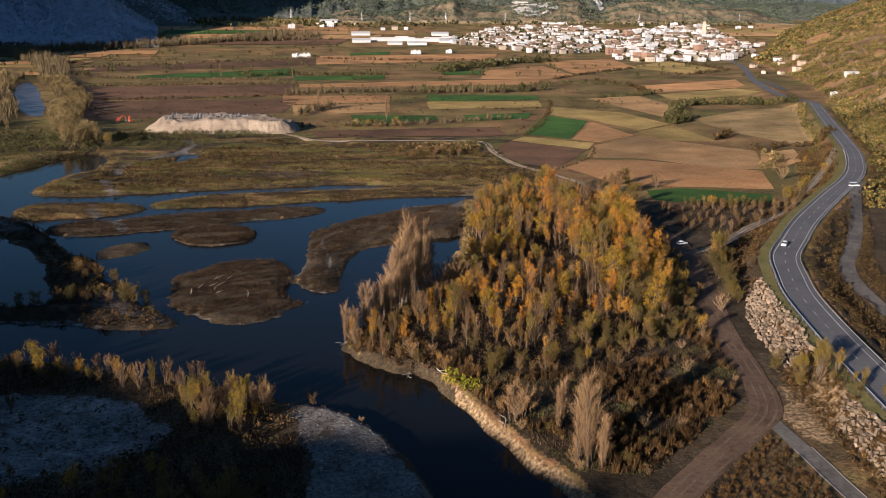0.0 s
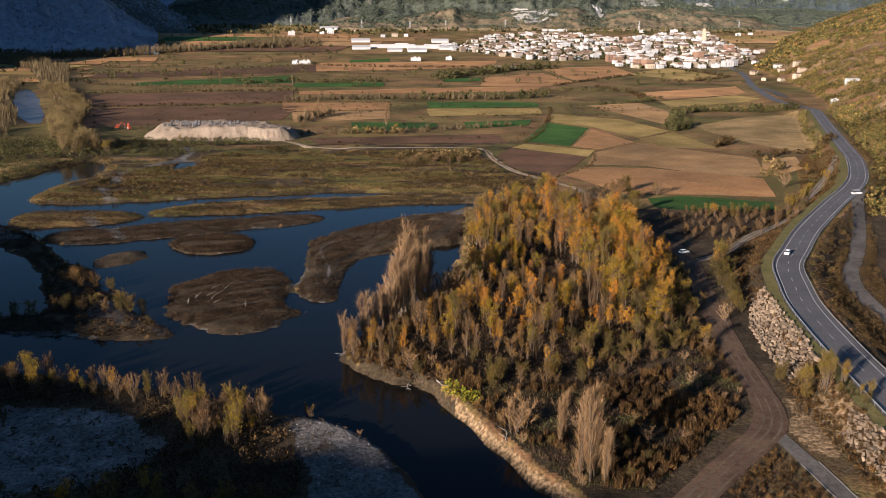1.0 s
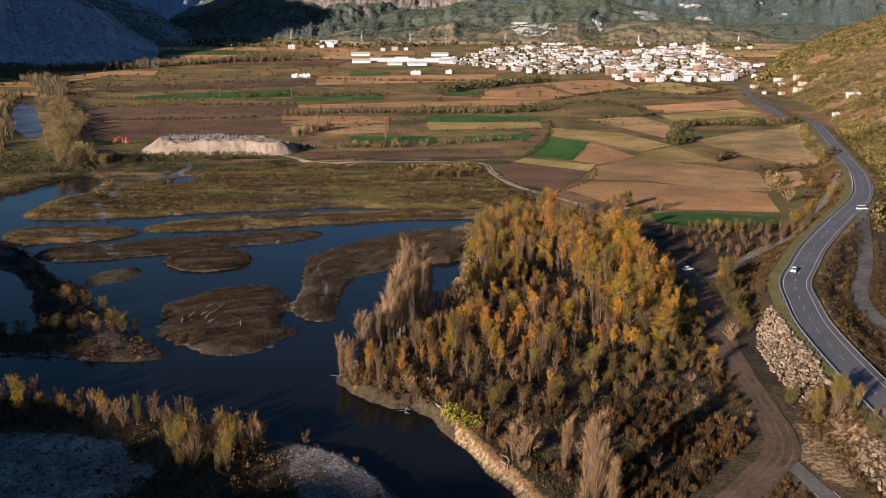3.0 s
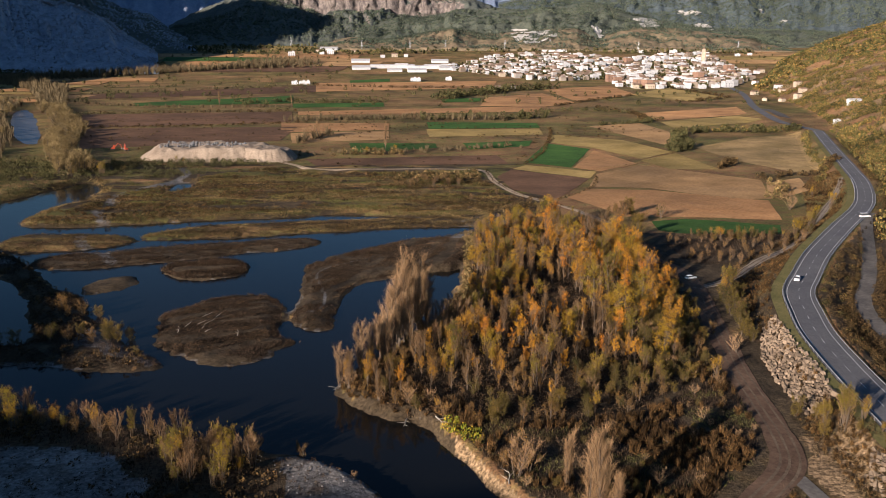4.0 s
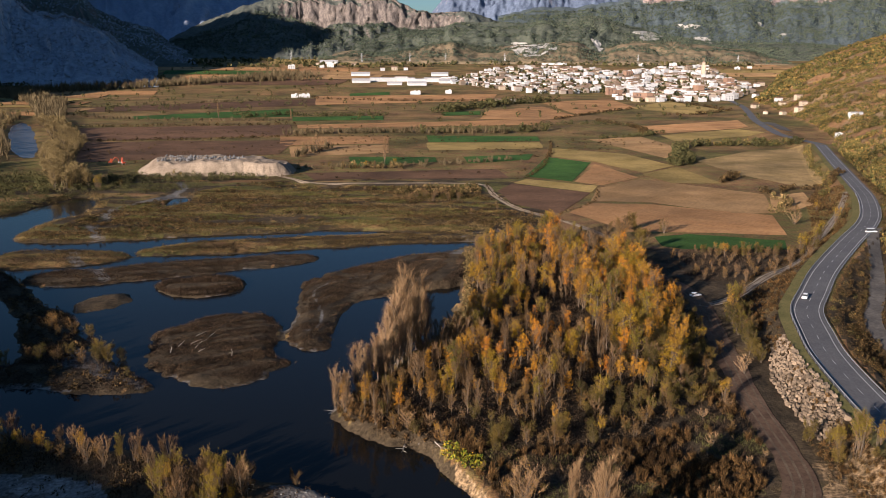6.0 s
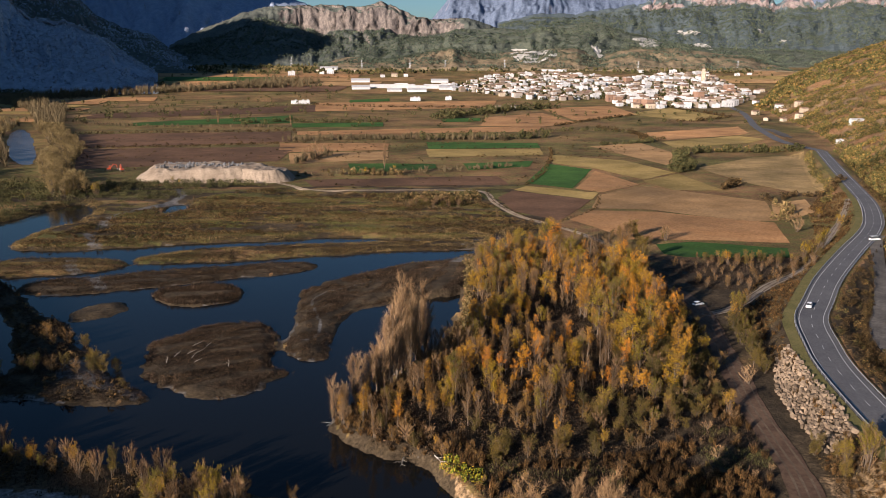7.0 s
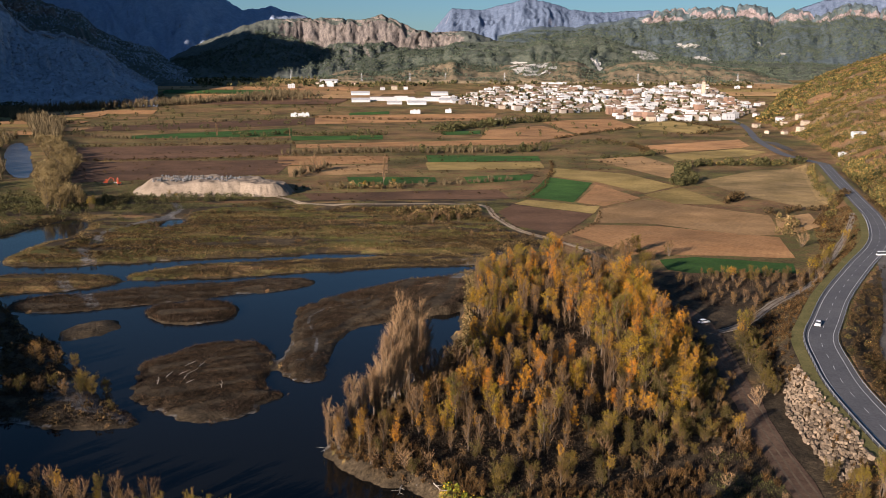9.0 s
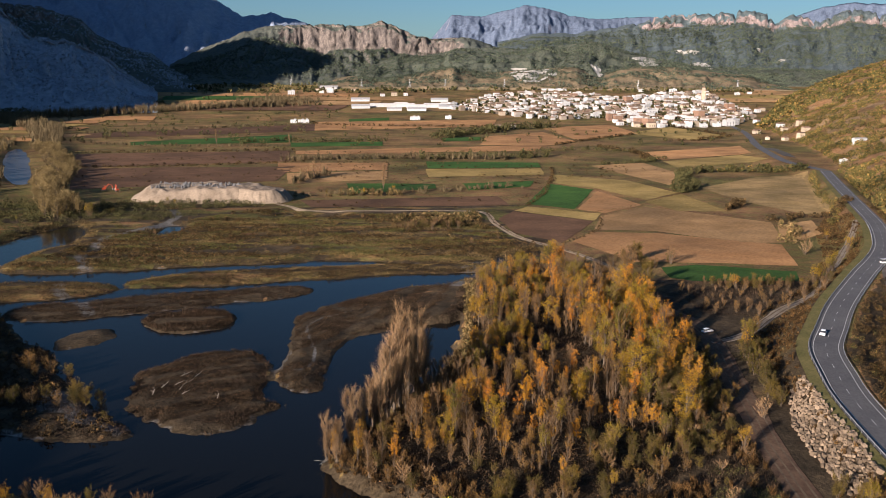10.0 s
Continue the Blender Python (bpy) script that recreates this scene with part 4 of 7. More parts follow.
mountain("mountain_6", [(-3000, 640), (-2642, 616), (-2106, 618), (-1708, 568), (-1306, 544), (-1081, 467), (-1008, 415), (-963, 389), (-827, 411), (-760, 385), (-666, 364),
                        (-531, 312), (-396, 233)], 4300, 900, 90, MT_FAR_HAZE, "tall mountain in shade, tinted blue-grey for haze", 0.3, 1.6, 47, span=[(-2000, 0.3), (-1000, 0.1)])
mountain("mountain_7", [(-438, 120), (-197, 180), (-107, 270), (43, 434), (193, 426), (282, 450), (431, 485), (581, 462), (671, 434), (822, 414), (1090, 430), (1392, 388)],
         4750, 800, 120, MT_DIST_HAZE, "distant mountain range tinted blue-grey for haze", 0, 1.4, 53, 100)
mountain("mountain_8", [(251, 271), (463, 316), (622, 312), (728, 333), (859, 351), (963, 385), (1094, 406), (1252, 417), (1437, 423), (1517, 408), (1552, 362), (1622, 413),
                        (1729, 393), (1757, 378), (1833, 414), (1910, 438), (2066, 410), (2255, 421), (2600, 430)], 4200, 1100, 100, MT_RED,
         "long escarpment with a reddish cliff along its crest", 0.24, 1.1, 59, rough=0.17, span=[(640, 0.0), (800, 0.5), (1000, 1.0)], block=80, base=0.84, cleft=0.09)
mountain("mountain_9", [(1799, 407), (1975, 472), (2153, 511), (2335, 503), (2603, 527)], 4800, 500, 120, MT_DIST_HAZE, "distant ridge tinted blue-grey for haze", 0, 1.2, 61, 80, 120, 24)


def flank(name, a, b, tops, wide, label, seed):
    """An unseen mountain mass along a line, placed to shade the far slopes. tops: share of the line, height."""
    n, k = 90, 25
    t, v = np.linspace(0, 1, n), np.linspace(-1, 1, k)
    T, W = np.meshgrid(t, v)
    d = np.array(b, float) - np.array(a, float)
    nrm = np.array([-d[1], d[0]]) / np.linalg.norm(d)
    X, Y = a[0] + d[0] * T + nrm[0] * W * wide, a[1] + d[1] * T + nrm[1] * W * wide
    top = np.interp(T, [p for p, _ in tops], [q for _, q in tops])
    crag = 0.36 * (ridged(X / 260, Y / 260, seed) - 0.5) * np.abs(W) + 0.07 * (ridged(T * 16, 0 * T, seed + 3, 4) - 0.6)
    Z = -20 + (top + 20) * (1 - np.abs(W) ** 1.2) * np.clip(np.minimum(T, 1 - T) * 12, 0, 1) ** 0.6 * (1 + crag)
    structure(name, mesh_of(name, np.stack([X.ravel(), Y.ravel(), Z.ravel()], 1), grid_faces(k, n), MT_HAZE, True), label, "mountain")


# both stand outside the view; their heights are set by the shadows wanted
flank("mountain_10", (-3000, 3960), (-1600, 2870), [(0, 900), (1, 810)], 260, "unseen high mountain flank that shades the far ranges", 71)
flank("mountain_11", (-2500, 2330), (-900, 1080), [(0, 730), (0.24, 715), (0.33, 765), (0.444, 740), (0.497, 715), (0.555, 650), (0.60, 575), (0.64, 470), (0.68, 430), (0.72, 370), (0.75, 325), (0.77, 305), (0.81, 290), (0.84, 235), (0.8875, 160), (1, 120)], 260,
      "unseen steep mountain flank that shades slopes and valley floor", 73)


# ---------------------------------------------------------------- trees
def tube(points, radii, sides=5):
    p = np.asarray(points, float)
    d = np.gradient(p, axis=0)
    d /= np.linalg.norm(d, axis=1)[:, None] + 1e-9
    ref = np.where(np.abs(d[:, 2:3]) > 0.9, np.array([[1.0, 0, 0]]), np.array([[0, 0, 1.0]]))
    a = np.cross(d, ref)
    a /= np.linalg.norm(a, axis=1)[:, None] + 1e-9
    b = np.cross(d, a)
    ang = np.linspace(0, 2 * np.pi, sides, endpoint=False)
    V = p[:, None] + np.asarray(radii)[:, None, None] * (np.cos(ang)[None, :, None] * a[:, None] + np.sin(ang)[None, :, None] * b[:, None])
    F = []
    for i in range(len(p) - 1):
        for j in range(sides):
            k = (j + 1) % sides
            F.append((i * sides + j, i * sides + k, (i + 1) * sides + k, (i + 1) * sides + j))
    return V.reshape(-1, 3), F


def leaf_quads(centres, size, r, up=0.35):
    """Small quads, one a centre, turned at random, standing more than lying."""
    n = len(centres)
    a = r.normal(size=(n, 3))
    a /= np.linalg.norm(a, axis=1)[:, None]
    b = r.normal(size=(n, 3)) + np.array([0, 0, up])
    b = b - (a * b).sum(1)[:, None] * a
    b /= np.linalg.norm(b, axis=1)[:, None] + 1e-9
    s = (np.asarray(size) * r.uniform(0.6, 1.3, n))[:, None] if np.ndim(size) == 0 else np.asarray(size)[:, None] * r.uniform(0.6, 1.3, n)[:, None]
    k = r.uniform(0.5, 0.9, n)[:, None]
    c = centres
    V = np.stack([c - a * s * 0.5 - b * s * k * 0.5, c + a * s * 0.45 - b * s * k * 0.35, c + a * s * 0.35 + b * s * k * 0.55, c - a * s * 0.4 + b * s * k * 0.45], 1)
    return V.reshape(-1, 3), np.arange(4 * n).reshape(-1, 4)


def twig_tris(start, end, width, r):
    n = len(start)
    d = end - start
    side = np.cross(d, r.normal(size=(n, 3)))
    side /= np.linalg.norm(side, axis=1)[:, None] + 1e-9
    w = width * r.uniform(0.6, 1.4, n)[:, None]
    V = np.stack([start - side * w, start + side * w, end], 1).reshape(-1, 3)
    return V, np.arange(3 * n).reshape(-1, 3)


class Pieces:
    """Gathers vertices, faces and material slots for one mesh."""

    def __init__(self):
        self.v, self.f, self.m, self.n = [], [], [], 0

    def add(self, vf, slot=0):
        v, f = vf
        self.v.append(np.asarray(v, float))
        f = (np.asarray(f) + self.n).tolist()
        self.f += f
        self.m += [slot] * len(f)
        self.n += len(v)

    def mesh(self, name, mats):
        me = bpy.data.meshes.new(name)
        me.from_pydata(np.vstack(self.v), [], self.f)
        for m in mats:
            me.materials.append(m)
        me.polygons.foreach_set("material_index", self.m)
        me.update()
        return me


def tree(seed, name, label, tall, spread, lean_up, limbs, twigs, leaves, leaf_size, leaf_from, mats, stems=1, group="", clear=0.12, shape=1.0, twig_w=0.045):
    """A tree with tapered stems, rising limbs, twigs and leaf clumps. spread: the crown's radius. lean_up: how steeply limbs rise."""
    r = np.random.default_rng(seed)
    wood, tips, mids = Pieces(), [], []
    for s in range(stems):
        a = r.uniform(0, 6.28)
        out = 0 if stems == 1 else spread * r.uniform(0.15, 0.6)
        h = tall * (1 if s == 0 else r.uniform(0.75, 0.98))
        t = np.linspace(0, 1, 6)[:, None]
        base = np.array([math.cos(a), math.sin(a), 0]) * (0 if stems == 1 else 0.35)
        stem = base + np.concatenate([np.cos(a) * out * t ** 1.3 + 0.25 * np.sin(3 * t + a), np.sin(a) * out * t ** 1.3 + 0.25 * np.sin(2.3 * t + 2 * a), h * t - 0.3], 1)
        wood.add(tube(stem, np.linspace(0.017 * tall, 0.02, 6)))
        n = max(3, limbs // stems)
        for i in range(n):
            f = clear + (0.93 - clear) * (i + r.uniform(0, 1)) / n
            at = np.array([np.interp(f, t[:, 0], stem[:, k]) for k in range(3)])
            az = r.uniform(0, 6.28)
            env = spread * shape_at(f, shape)
            length = max(0.5, env * r.uniform(0.75, 1.15) - (out * 0.5 if stems > 1 else 0))
            tip = at + np.array([math.cos(az) * length, math.sin(az) * length, length * lean_up * r.uniform(0.7, 1.3)])
            mid = (at + tip) / 2 + np.array([0, 0, -0.08 * length * lean_up])
            rad = 0.006 * tall * (1 - 0.6 * f)
            wood.add(tube([at, mid, tip], [rad, rad * 0.6, 0.012], 3))
            for k in r.uniform(0.25, 1.0, max(1, twigs // (n * stems))):
                p = at + (tip - at) * k + np.array([0, 0, -0.05 * length])
                mids.append(p)
            tips.append(tip)
        tips.append(stem[-1])
        mids.append(stem[-1])
    mids = np.array(mids)
    d = r.normal(size=mids.shape) * 0.55 + np.array([0, 0, 0.45 + 0.35 * lean_up])
    outw = mids * np.array([1, 1, 0])
    outw /= np.linalg.norm(outw, axis=1)[:, None] + 0.3
    ends = mids + (d + 0.5 * outw) * (0.05 * tall + 0.12 * spread) * r.uniform(0.5, 1.3, len(mids))[:, None]
    wood.add(twig_tris(mids, ends, twig_w, r), 1)
    ob = thing(name, label, "tree", group)
    part("trunk", wood.mesh("trunk", mats[:2]), ob)
    if leaves:
        pool = np.vstack([ends, mids, (ends + mids) / 2, np.array(tips)])
        pool = pool[pool[:, 2] > leaf_from * tall]
        # small leaves gathered in tufts at the ends of the twigs
        count = int(leaves * 3.2)
        tufts = pool[r.integers(0, len(pool), max(30, leaves // 5))]
        grow = r.uniform(0.45, 1.25, len(tufts))
        pick = r.integers(0, len(tufts), count)
        c = tufts[pick] + r.normal(size=(count, 3)) * np.array([0.26, 0.26, 0.42]) * (0.5 + 0.16 * spread) * grow[pick][:, None]
        V, F = leaf_quads(c, leaf_size * 0.56, r)
        part("crown", mesh_of("crown", V, F, mats[2]), ob)
    return ob


def shape_at(f, shape):
    """The crown's width at a share of the height: narrow spire, egg or dome."""
    if shape < 1:
        return 0.55 + 0.45 * math.sin(math.pi * min(1, f * 0.9 + 0.08))
    if shape < 1.5:
        return max(0.15, math.sin(math.pi * (0.12 + 0.83 * f)))
    return max(0.25, math.sin(math.pi * (0.2 + 0.66 * f)))


class Kind:
    """Places copies of one of several forms of a tree; the first use of a form is the form itself."""

    def __init__(self, forms):
        self.forms, self.used = forms, set()

    def put(self, x, y, scale=1.0, wide=1.0, z=None, pick=None):
        i = int(rng.integers(len(self.forms))) if pick is None else pick
        zz = ground_at(x, y) if z is None else z
        m = Matrix.Translation((x, y, zz - 0.05)) @ Matrix.Rotation(float(rng.uniform(0, 6.28)), 4, "Z") @ Matrix.Diagonal((scale * wide, scale * wide, scale, 1))
        ob = self.forms[i]
        if i not in self.used:
            self.used.add(i)
            ob.matrix_basis = m
            return ob
        return copy_thing(ob, m)


PM = (M_BARK, M_TWIG, M_GOLD)
POPLAR = Kind([tree(100 + i, "poplar", "slender poplar with golden autumn leaves over bare lower branches", 12.5, sp, 2.3, 30, tw, n, 0.27, lf, PM, 1, "poplars of the riverside wood", 0.10, 1.2, 0.026)
               for i, (n, lf, sp, tw) in enumerate([(620, 0.46, 1.35, 700), (520, 0.56, 1.2, 800), (300, 0.66, 1.25, 900), (760, 0.34, 1.5, 560)])])
YELLOW = Kind([tree(110 + i, "yellow_poplar", "young poplar with yellow-green leaves and bare lower branches", 11.0, sp, 2.0, 28, tw, n, 0.27, lf, (M_BARK, M_TWIG, M_LIME), 1, "poplars of the riverside wood", 0.10, 1.2, 0.026)
               for i, (n, lf, sp, tw) in enumerate([(700, 0.30, 1.6, 500), (420, 0.48, 1.4, 700)])])
BARE = Kind([tree(120 + i, "bare_poplar", "almost leafless poplar with pale brown upright twigs", 13.5, 1.25 + 0.2 * i, 2.5, 30, 1000, 0, 0.4, 0.5, (M_BARK, M_TWIG), 1, "poplars of the riverside wood", 0.10, 0.5, 0.026)
             for i in range(3)])
PALE = Kind([tree(130 + i, "pale_poplar", "pale leafless poplar on the river bank", 17.0, 2.2, 2.4, 54, 3200, 0, 0.4, 0.5, (M_BARK, M_TWIG_PALE), 3, "pale poplars on the bank", 0.08, 0.5, 0.026)
             for i in range(3)])
ARM = Kind([tree(135 + i, "leafless_tree", "pale leafless tree along the old river arm", 16.0, 3.2, 1.6, 44, 2300, 0, 0.4, 0.5, (M_BARK, M_TWIG_OLIVE), 3, "leafless trees of the river arm", 0.06, 0.8, 0.075)
            for i in range(3)])
SPIRE = Kind([tree(140 + i, "lombardy_poplar", "tall narrow leafless poplar with pale upright twigs", 17.0, 1.15, 3.6, 54, 2200, 0, 0.4, 0.5, (M_BARK, M_TWIG_PALE), 1, "narrow poplars", 0.04, 0.5, 0.026)
              for i in range(2)])
WILLOW = Kind([tree(150 + i, "willow", "rounded olive-green willow with dense foliage", 8.5, 3.2, 1.0, 34, 340, 1250, 0.34, 0.08, (M_BARK, M_TWIG, M_OLIVE), 3, "willows", 0.06, 2.0)
               for i in range(3)])
GOLDEN = Kind([tree(160 + i, "young_poplar", "young multi-stemmed tree with yellow autumn leaves", 8.8, 2.0, 2.3, 30, 760, 640, 0.26, 0.50, (M_BARK, M_TWIG, M_LIME), 5, "young yellow trees", 0.06, 1.2, 0.03)
               for i in range(3)])
SHRUB = Kind([tree(170 + i, "shrub", "leafless round shrub with tan twigs", 6.0, 2.7, 1.2, 34, 1300, 60, 0.32, 0.3, (M_BARK, M_TWIG_PALE, M_RUSSET), 5, "bare shrubs", 0.03, 2.0, 0.026)
              for i in range(2)])
THICKET = Kind([tree(190 + i, "leafless_bush", "leafless upright bush of brown twigs", 7.0, 1.9, 2.2, 32, 1300, 0, 0.3, 0.3, (M_BARK, M_TWIG), 6, "leafless bushes", 0.03, 1.2, 0.028)
                for i in range(2)])
RUSSET = Kind([tree(180 + i, "russet_tree", "rounded tree with thin russet autumn leaves", 8.0, 2.7, 1.2, 30, 800, 680, 0.26, 0.12, (M_BARK, M_TWIG, M_RUSSET), 4, "russet trees", 0.05, 2.0, 0.03)
               for i in range(3)])


def scatter(poly, spacing, seed, jitter=0.45):
    r = np.random.default_rng(seed)
    p = np.asarray(poly, float)
    x0, y0 = p.min(0)
    x1, y1 = p.max(0)
    gx, gy = np.meshgrid(np.arange(x0, x1, spacing), np.arange(y0, y1, spacing))
    gx = gx + (np.arange(gx.shape[0]) % 2)[:, None] * spacing * 0.5
    x = gx.ravel() + r.uniform(-jitter, jitter, gx.size) * spacing
    y = gy.ravel() + r.uniform(-jitter, jitter, gx.size) * spacing
    ok = inside(p, x, y)
    return x[ok], y[ok], r


# the riverside wood
wx, wy, wr = scatter(WOOD, 4.2, 3)
for x, y in zip(wx, wy):
    east = (x - (-20 + 0.19 * (y - 220))) / 70
    south = (255 - y) / 50
    k = wr.uniform()
    if fbm(np.array([x / 13]), np.array([y / 13]), 44)[0] < (0.35 if x < 30 or y > 330 else 0.47):
        continue
    s = wr.uniform(0.62, 1.05) * (1.35 if x > 45 and y > 250 else 1.0)
    if 235 > y and x > 34:
        (WILLOW if k < 0.55 else RUSSET if k < 0.8 else GOLDEN).put(x, y, s * 0.95)
    elif x > 50 and y < 300 and k < 0.45:
        (WILLOW if k < 0.28 else RUSSET).put(x, y, s)
    elif east < 0.22 and y < 290:
        (BARE if k < 0.30 else RUSSET if k < 0.62 else WILLOW if k < 0.75 else POPLAR).put(x, y, s * 0.85)
    elif y < 215:
        (RUSSET if k < 0.45 else WILLOW if k < 0.7 else POPLAR).put(x, y, s * 0.8)
    elif k < (0.44 if y < 275 else 0.32):
        (BARE if wr.uniform() < 0.75 else RUSSET).put(x, y, s, 1.18)
    else:
        (POPLAR if k < 0.84 else YELLOW).put(x, y, s * 1.05, 1.22)
# pale poplars on the point and along the inlet
for x, y, s in [(-27, 224.5, 0.62), (-25, 228, 0.72), (-22, 231, 0.8), (-24, 226, 0.7), (-19, 236, 0.82), (-17, 240, 0.85), (-20, 233, 0.75), (-14, 246, 0.95), (-15, 243, 0.9),
                (-12, 250, 1.0), (-11, 254, 1.05), (-13, 258, 1.1), (-9, 260, 1.1), (-10, 264, 1.12), (-7, 267, 1.1), (-8, 271, 1.05), (-5, 274, 1.0), (-10, 268, 1.1), (-16, 238, 0.8)]:
    PALE.put(x, y, s * (1.18 if y > 243 else 1.05))
for x, y, s in [(28.5, 153.5, 1.0), (30, 155, 0.92), (27.2, 155.5, 0.95), (31.5, 152.5, 0.7), (29, 157.5, 1.0), (24.8, 168.5, 0.62), (25.8, 169.5, 0.66), (32.5, 154.5, 0.6)]:
    SPIRE.put(x, y, s)
for x, y, s in [(15.5, 173.5, 1.25), (17.5, 174.5, 1.1), (-8, 209, 0.8), (38, 215, 1.0), (62, 232, 0.8)]:
    SHRUB.put(x, y, s)


# the near bank in shade
for poly, spacing, kinds, sc in [
        ([(-125, 205), (-92, 206), (-66, 197), (-66, 188), (-90, 194), (-125, 192)], 4.4, (GOLDEN, RUSSET, THICKET, GOLDEN), 0.92),
        ([(-64, 194), (-46, 190), (-38, 184), (-40, 171), (-52, 168), (-60, 176)], 3.9, (GOLDEN, GOLDEN, THICKET, GOLDEN, RUSSET), 0.98),
        ([(-125, 190), (-110, 190), (-96, 178), (-98, 168), (-125, 168)], 5.4, (RUSSET, THICKET), 0.8),
        ([(-70, 150), (-52, 152), (-48, 138), (-70, 134)], 5.2, (RUSSET, WILLOW, GOLDEN), 1.05),
        ([(-46, 146), (-34, 148), (-33, 132), (-46, 130)], 4.6, (WILLOW, RUSSET), 1.05),
        # unseen trees further along the bank, added to shade the wooded island
        ([(-128, 212), (-170, 213), (-238, 243), (-238, 232), (-170, 200), (-128, 201)], 6.5, (WILLOW, GOLDEN, WILLOW), 1.35)]:
    x, y, r = scatter(poly, spacing, 17)
    for a, b in zip(x, y):
        kinds[int(r.integers(len(kinds)))].put(a, b, sc * r.uniform(0.8, 1.2))
for x, y, s, k in [(-31, 187.5, 0.75, RUSSET), (-30, 184.5, 0.6, RUSSET), (-18, 174, 0.35, SHRUB), (-84, 150, 0.7, RUSSET), (-90, 141, 0.8, GOLDEN), (-80, 139, 0.8, GOLDEN), (-100, 158, 0.6, RUSSET)]:
    k.put(x, y, s)
# bushes on the wooded island
for x, y, s in [(-134, 258, 0.55), (-128, 257, 0.6), (-121, 258, 0.6), (-117, 256, 0.65), (-112, 257, 0.6), (-104, 256, 0.5), (-125, 284, 0.6), (-122, 280, 0.62), (-128, 290, 0.55), (-118, 283, 0.6),
                (-113, 284, 0.55), (-106, 270, 0.55), (-102, 262, 0.7), (-98, 259, 0.7), (-95, 262, 0.6), (-100, 257, 0.6), (-138, 296, 0.45), (-150, 250, 0.6), (-143, 250, 0.55), (-88, 248, 0.35), (-110, 262, 0.5)]:
    (RUSSET if rng.uniform() < 0.6 else WILLOW).put(x, y, s * 1.6, 1.1)
# along the track, the road's bank and the field edges
for x, y, s, k in [(91, 262, 0.85, WILLOW), (93, 270, 0.95, WILLOW), (94, 280, 1.0, WILLOW), (96, 292, 1.05, WILLOW), (99, 303, 1.1, GOLDEN), (102, 310, 1.0, GOLDEN), (97, 298, 0.9, WILLOW), (106, 318, 1.0, GOLDEN),
                   (92, 255, 0.7, WILLOW), (89, 198, 1.0, GOLDEN), (91, 194, 1.05, GOLDEN), (88, 201, 0.85, WILLOW), (93, 198, 0.9, GOLDEN), (92, 188, 0.5, WILLOW), (96, 186, 0.5, GOLDEN),
                   (82, 262, 0.75, RUSSET), (84, 246, 0.7, SHRUB), (70, 250, 0.9, RUSSET), (72, 238, 0.7, WILLOW), (84, 290, 0.7, WILLOW), (78, 268, 0.9, GOLDEN), (76, 276, 0.8, POPLAR),
                   (161, 397, 1.7, GOLDEN), (165, 400, 1.5, GOLDEN), (215, 508, 1.2, GOLDEN), (209, 470, 1.2, GOLDEN), (179, 421, 1.35, GOLDEN), (182, 427, 1.3, GOLDEN), (176, 418, 1.1, GOLDEN), (196, 463, 0.9, RUSSET), (192, 455, 0.8, RUSSET), (187, 470, 1.0, SHRUB), (200, 500, 0.9, RUSSET),
                   (78, 417, 1.9, RUSSET), (85, 420, 2.1, RUSSET), (90, 402, 2.0, WILLOW), (72, 398, 1.6, RUSSET), (94, 452, 1.9, RUSSET), (98, 455, 1.7, WILLOW), (90, 447, 1.6, RUSSET), (112, 446, 1.2, THICKET), (112, 452, 0.9, WILLOW), (86, 434, 1.4, RUSSET), (95, 432, 1.3, WILLOW), (101, 436, 1.2, RUSSET),
                   (67, 452, 0.8, GOLDEN), (70, 447, 0.7, GOLDEN)]:
    k.put(x, y, s * (1.2 if 90 < x < 110 and 250 < y < 320 else 1.0))
for x, y, s, k in [(93, 266, 1.1, WILLOW), (95, 275, 1.15, WILLOW), (97, 286, 1.2, GOLDEN), (99, 296, 1.2, WILLOW), (101, 305, 1.3, GOLDEN), (104, 313, 1.2, GOLDEN), (98, 281, 1.1, RUSSET), (92, 259, 0.9, WILLOW), (103, 300, 1.1, WILLOW), (108, 322, 1.1, RUSSET), (112, 330, 0.9, RUSSET)]:
    k.put(x, y, s)
x, y, r = scatter([(112, 404), (168, 403), (170, 393), (118, 388)], 4.6, 29)
for a, b in zip(x, y):
    (WILLOW, RUSSET, WILLOW, WILLOW, GOLDEN)[int(r.integers(5))].put(a, b, r.uniform(0.6, 0.95))
x, y, r = scatter([(100, 388), (165, 385), (150, 368), (120, 345), (100, 350)], 6.5, 31)
for a, b in zip(x, y):
    (RUSSET, RUSSET, THICKET)[int(r.integers(3))].put(a, b, r.uniform(0.4, 0.75))


# ---------------------------------------------------------------- stones
def rock_form(seed):
    r = np.random.default_rng(seed)
    bm = bmesh.new()
    bmesh.ops.create_icosphere(bm, subdivisions=1, radius=0.5)
    for v in bm.verts:
        v.co = Vector((v.co.x * r.uniform(0.9, 1.5), v.co.y * r.uniform(0.75, 1.15), v.co.z * r.uniform(0.65, 1.0)))
    me = bpy.data.meshes.new("rock")
    bm.to_mesh(me)
    bm.free()
    return me


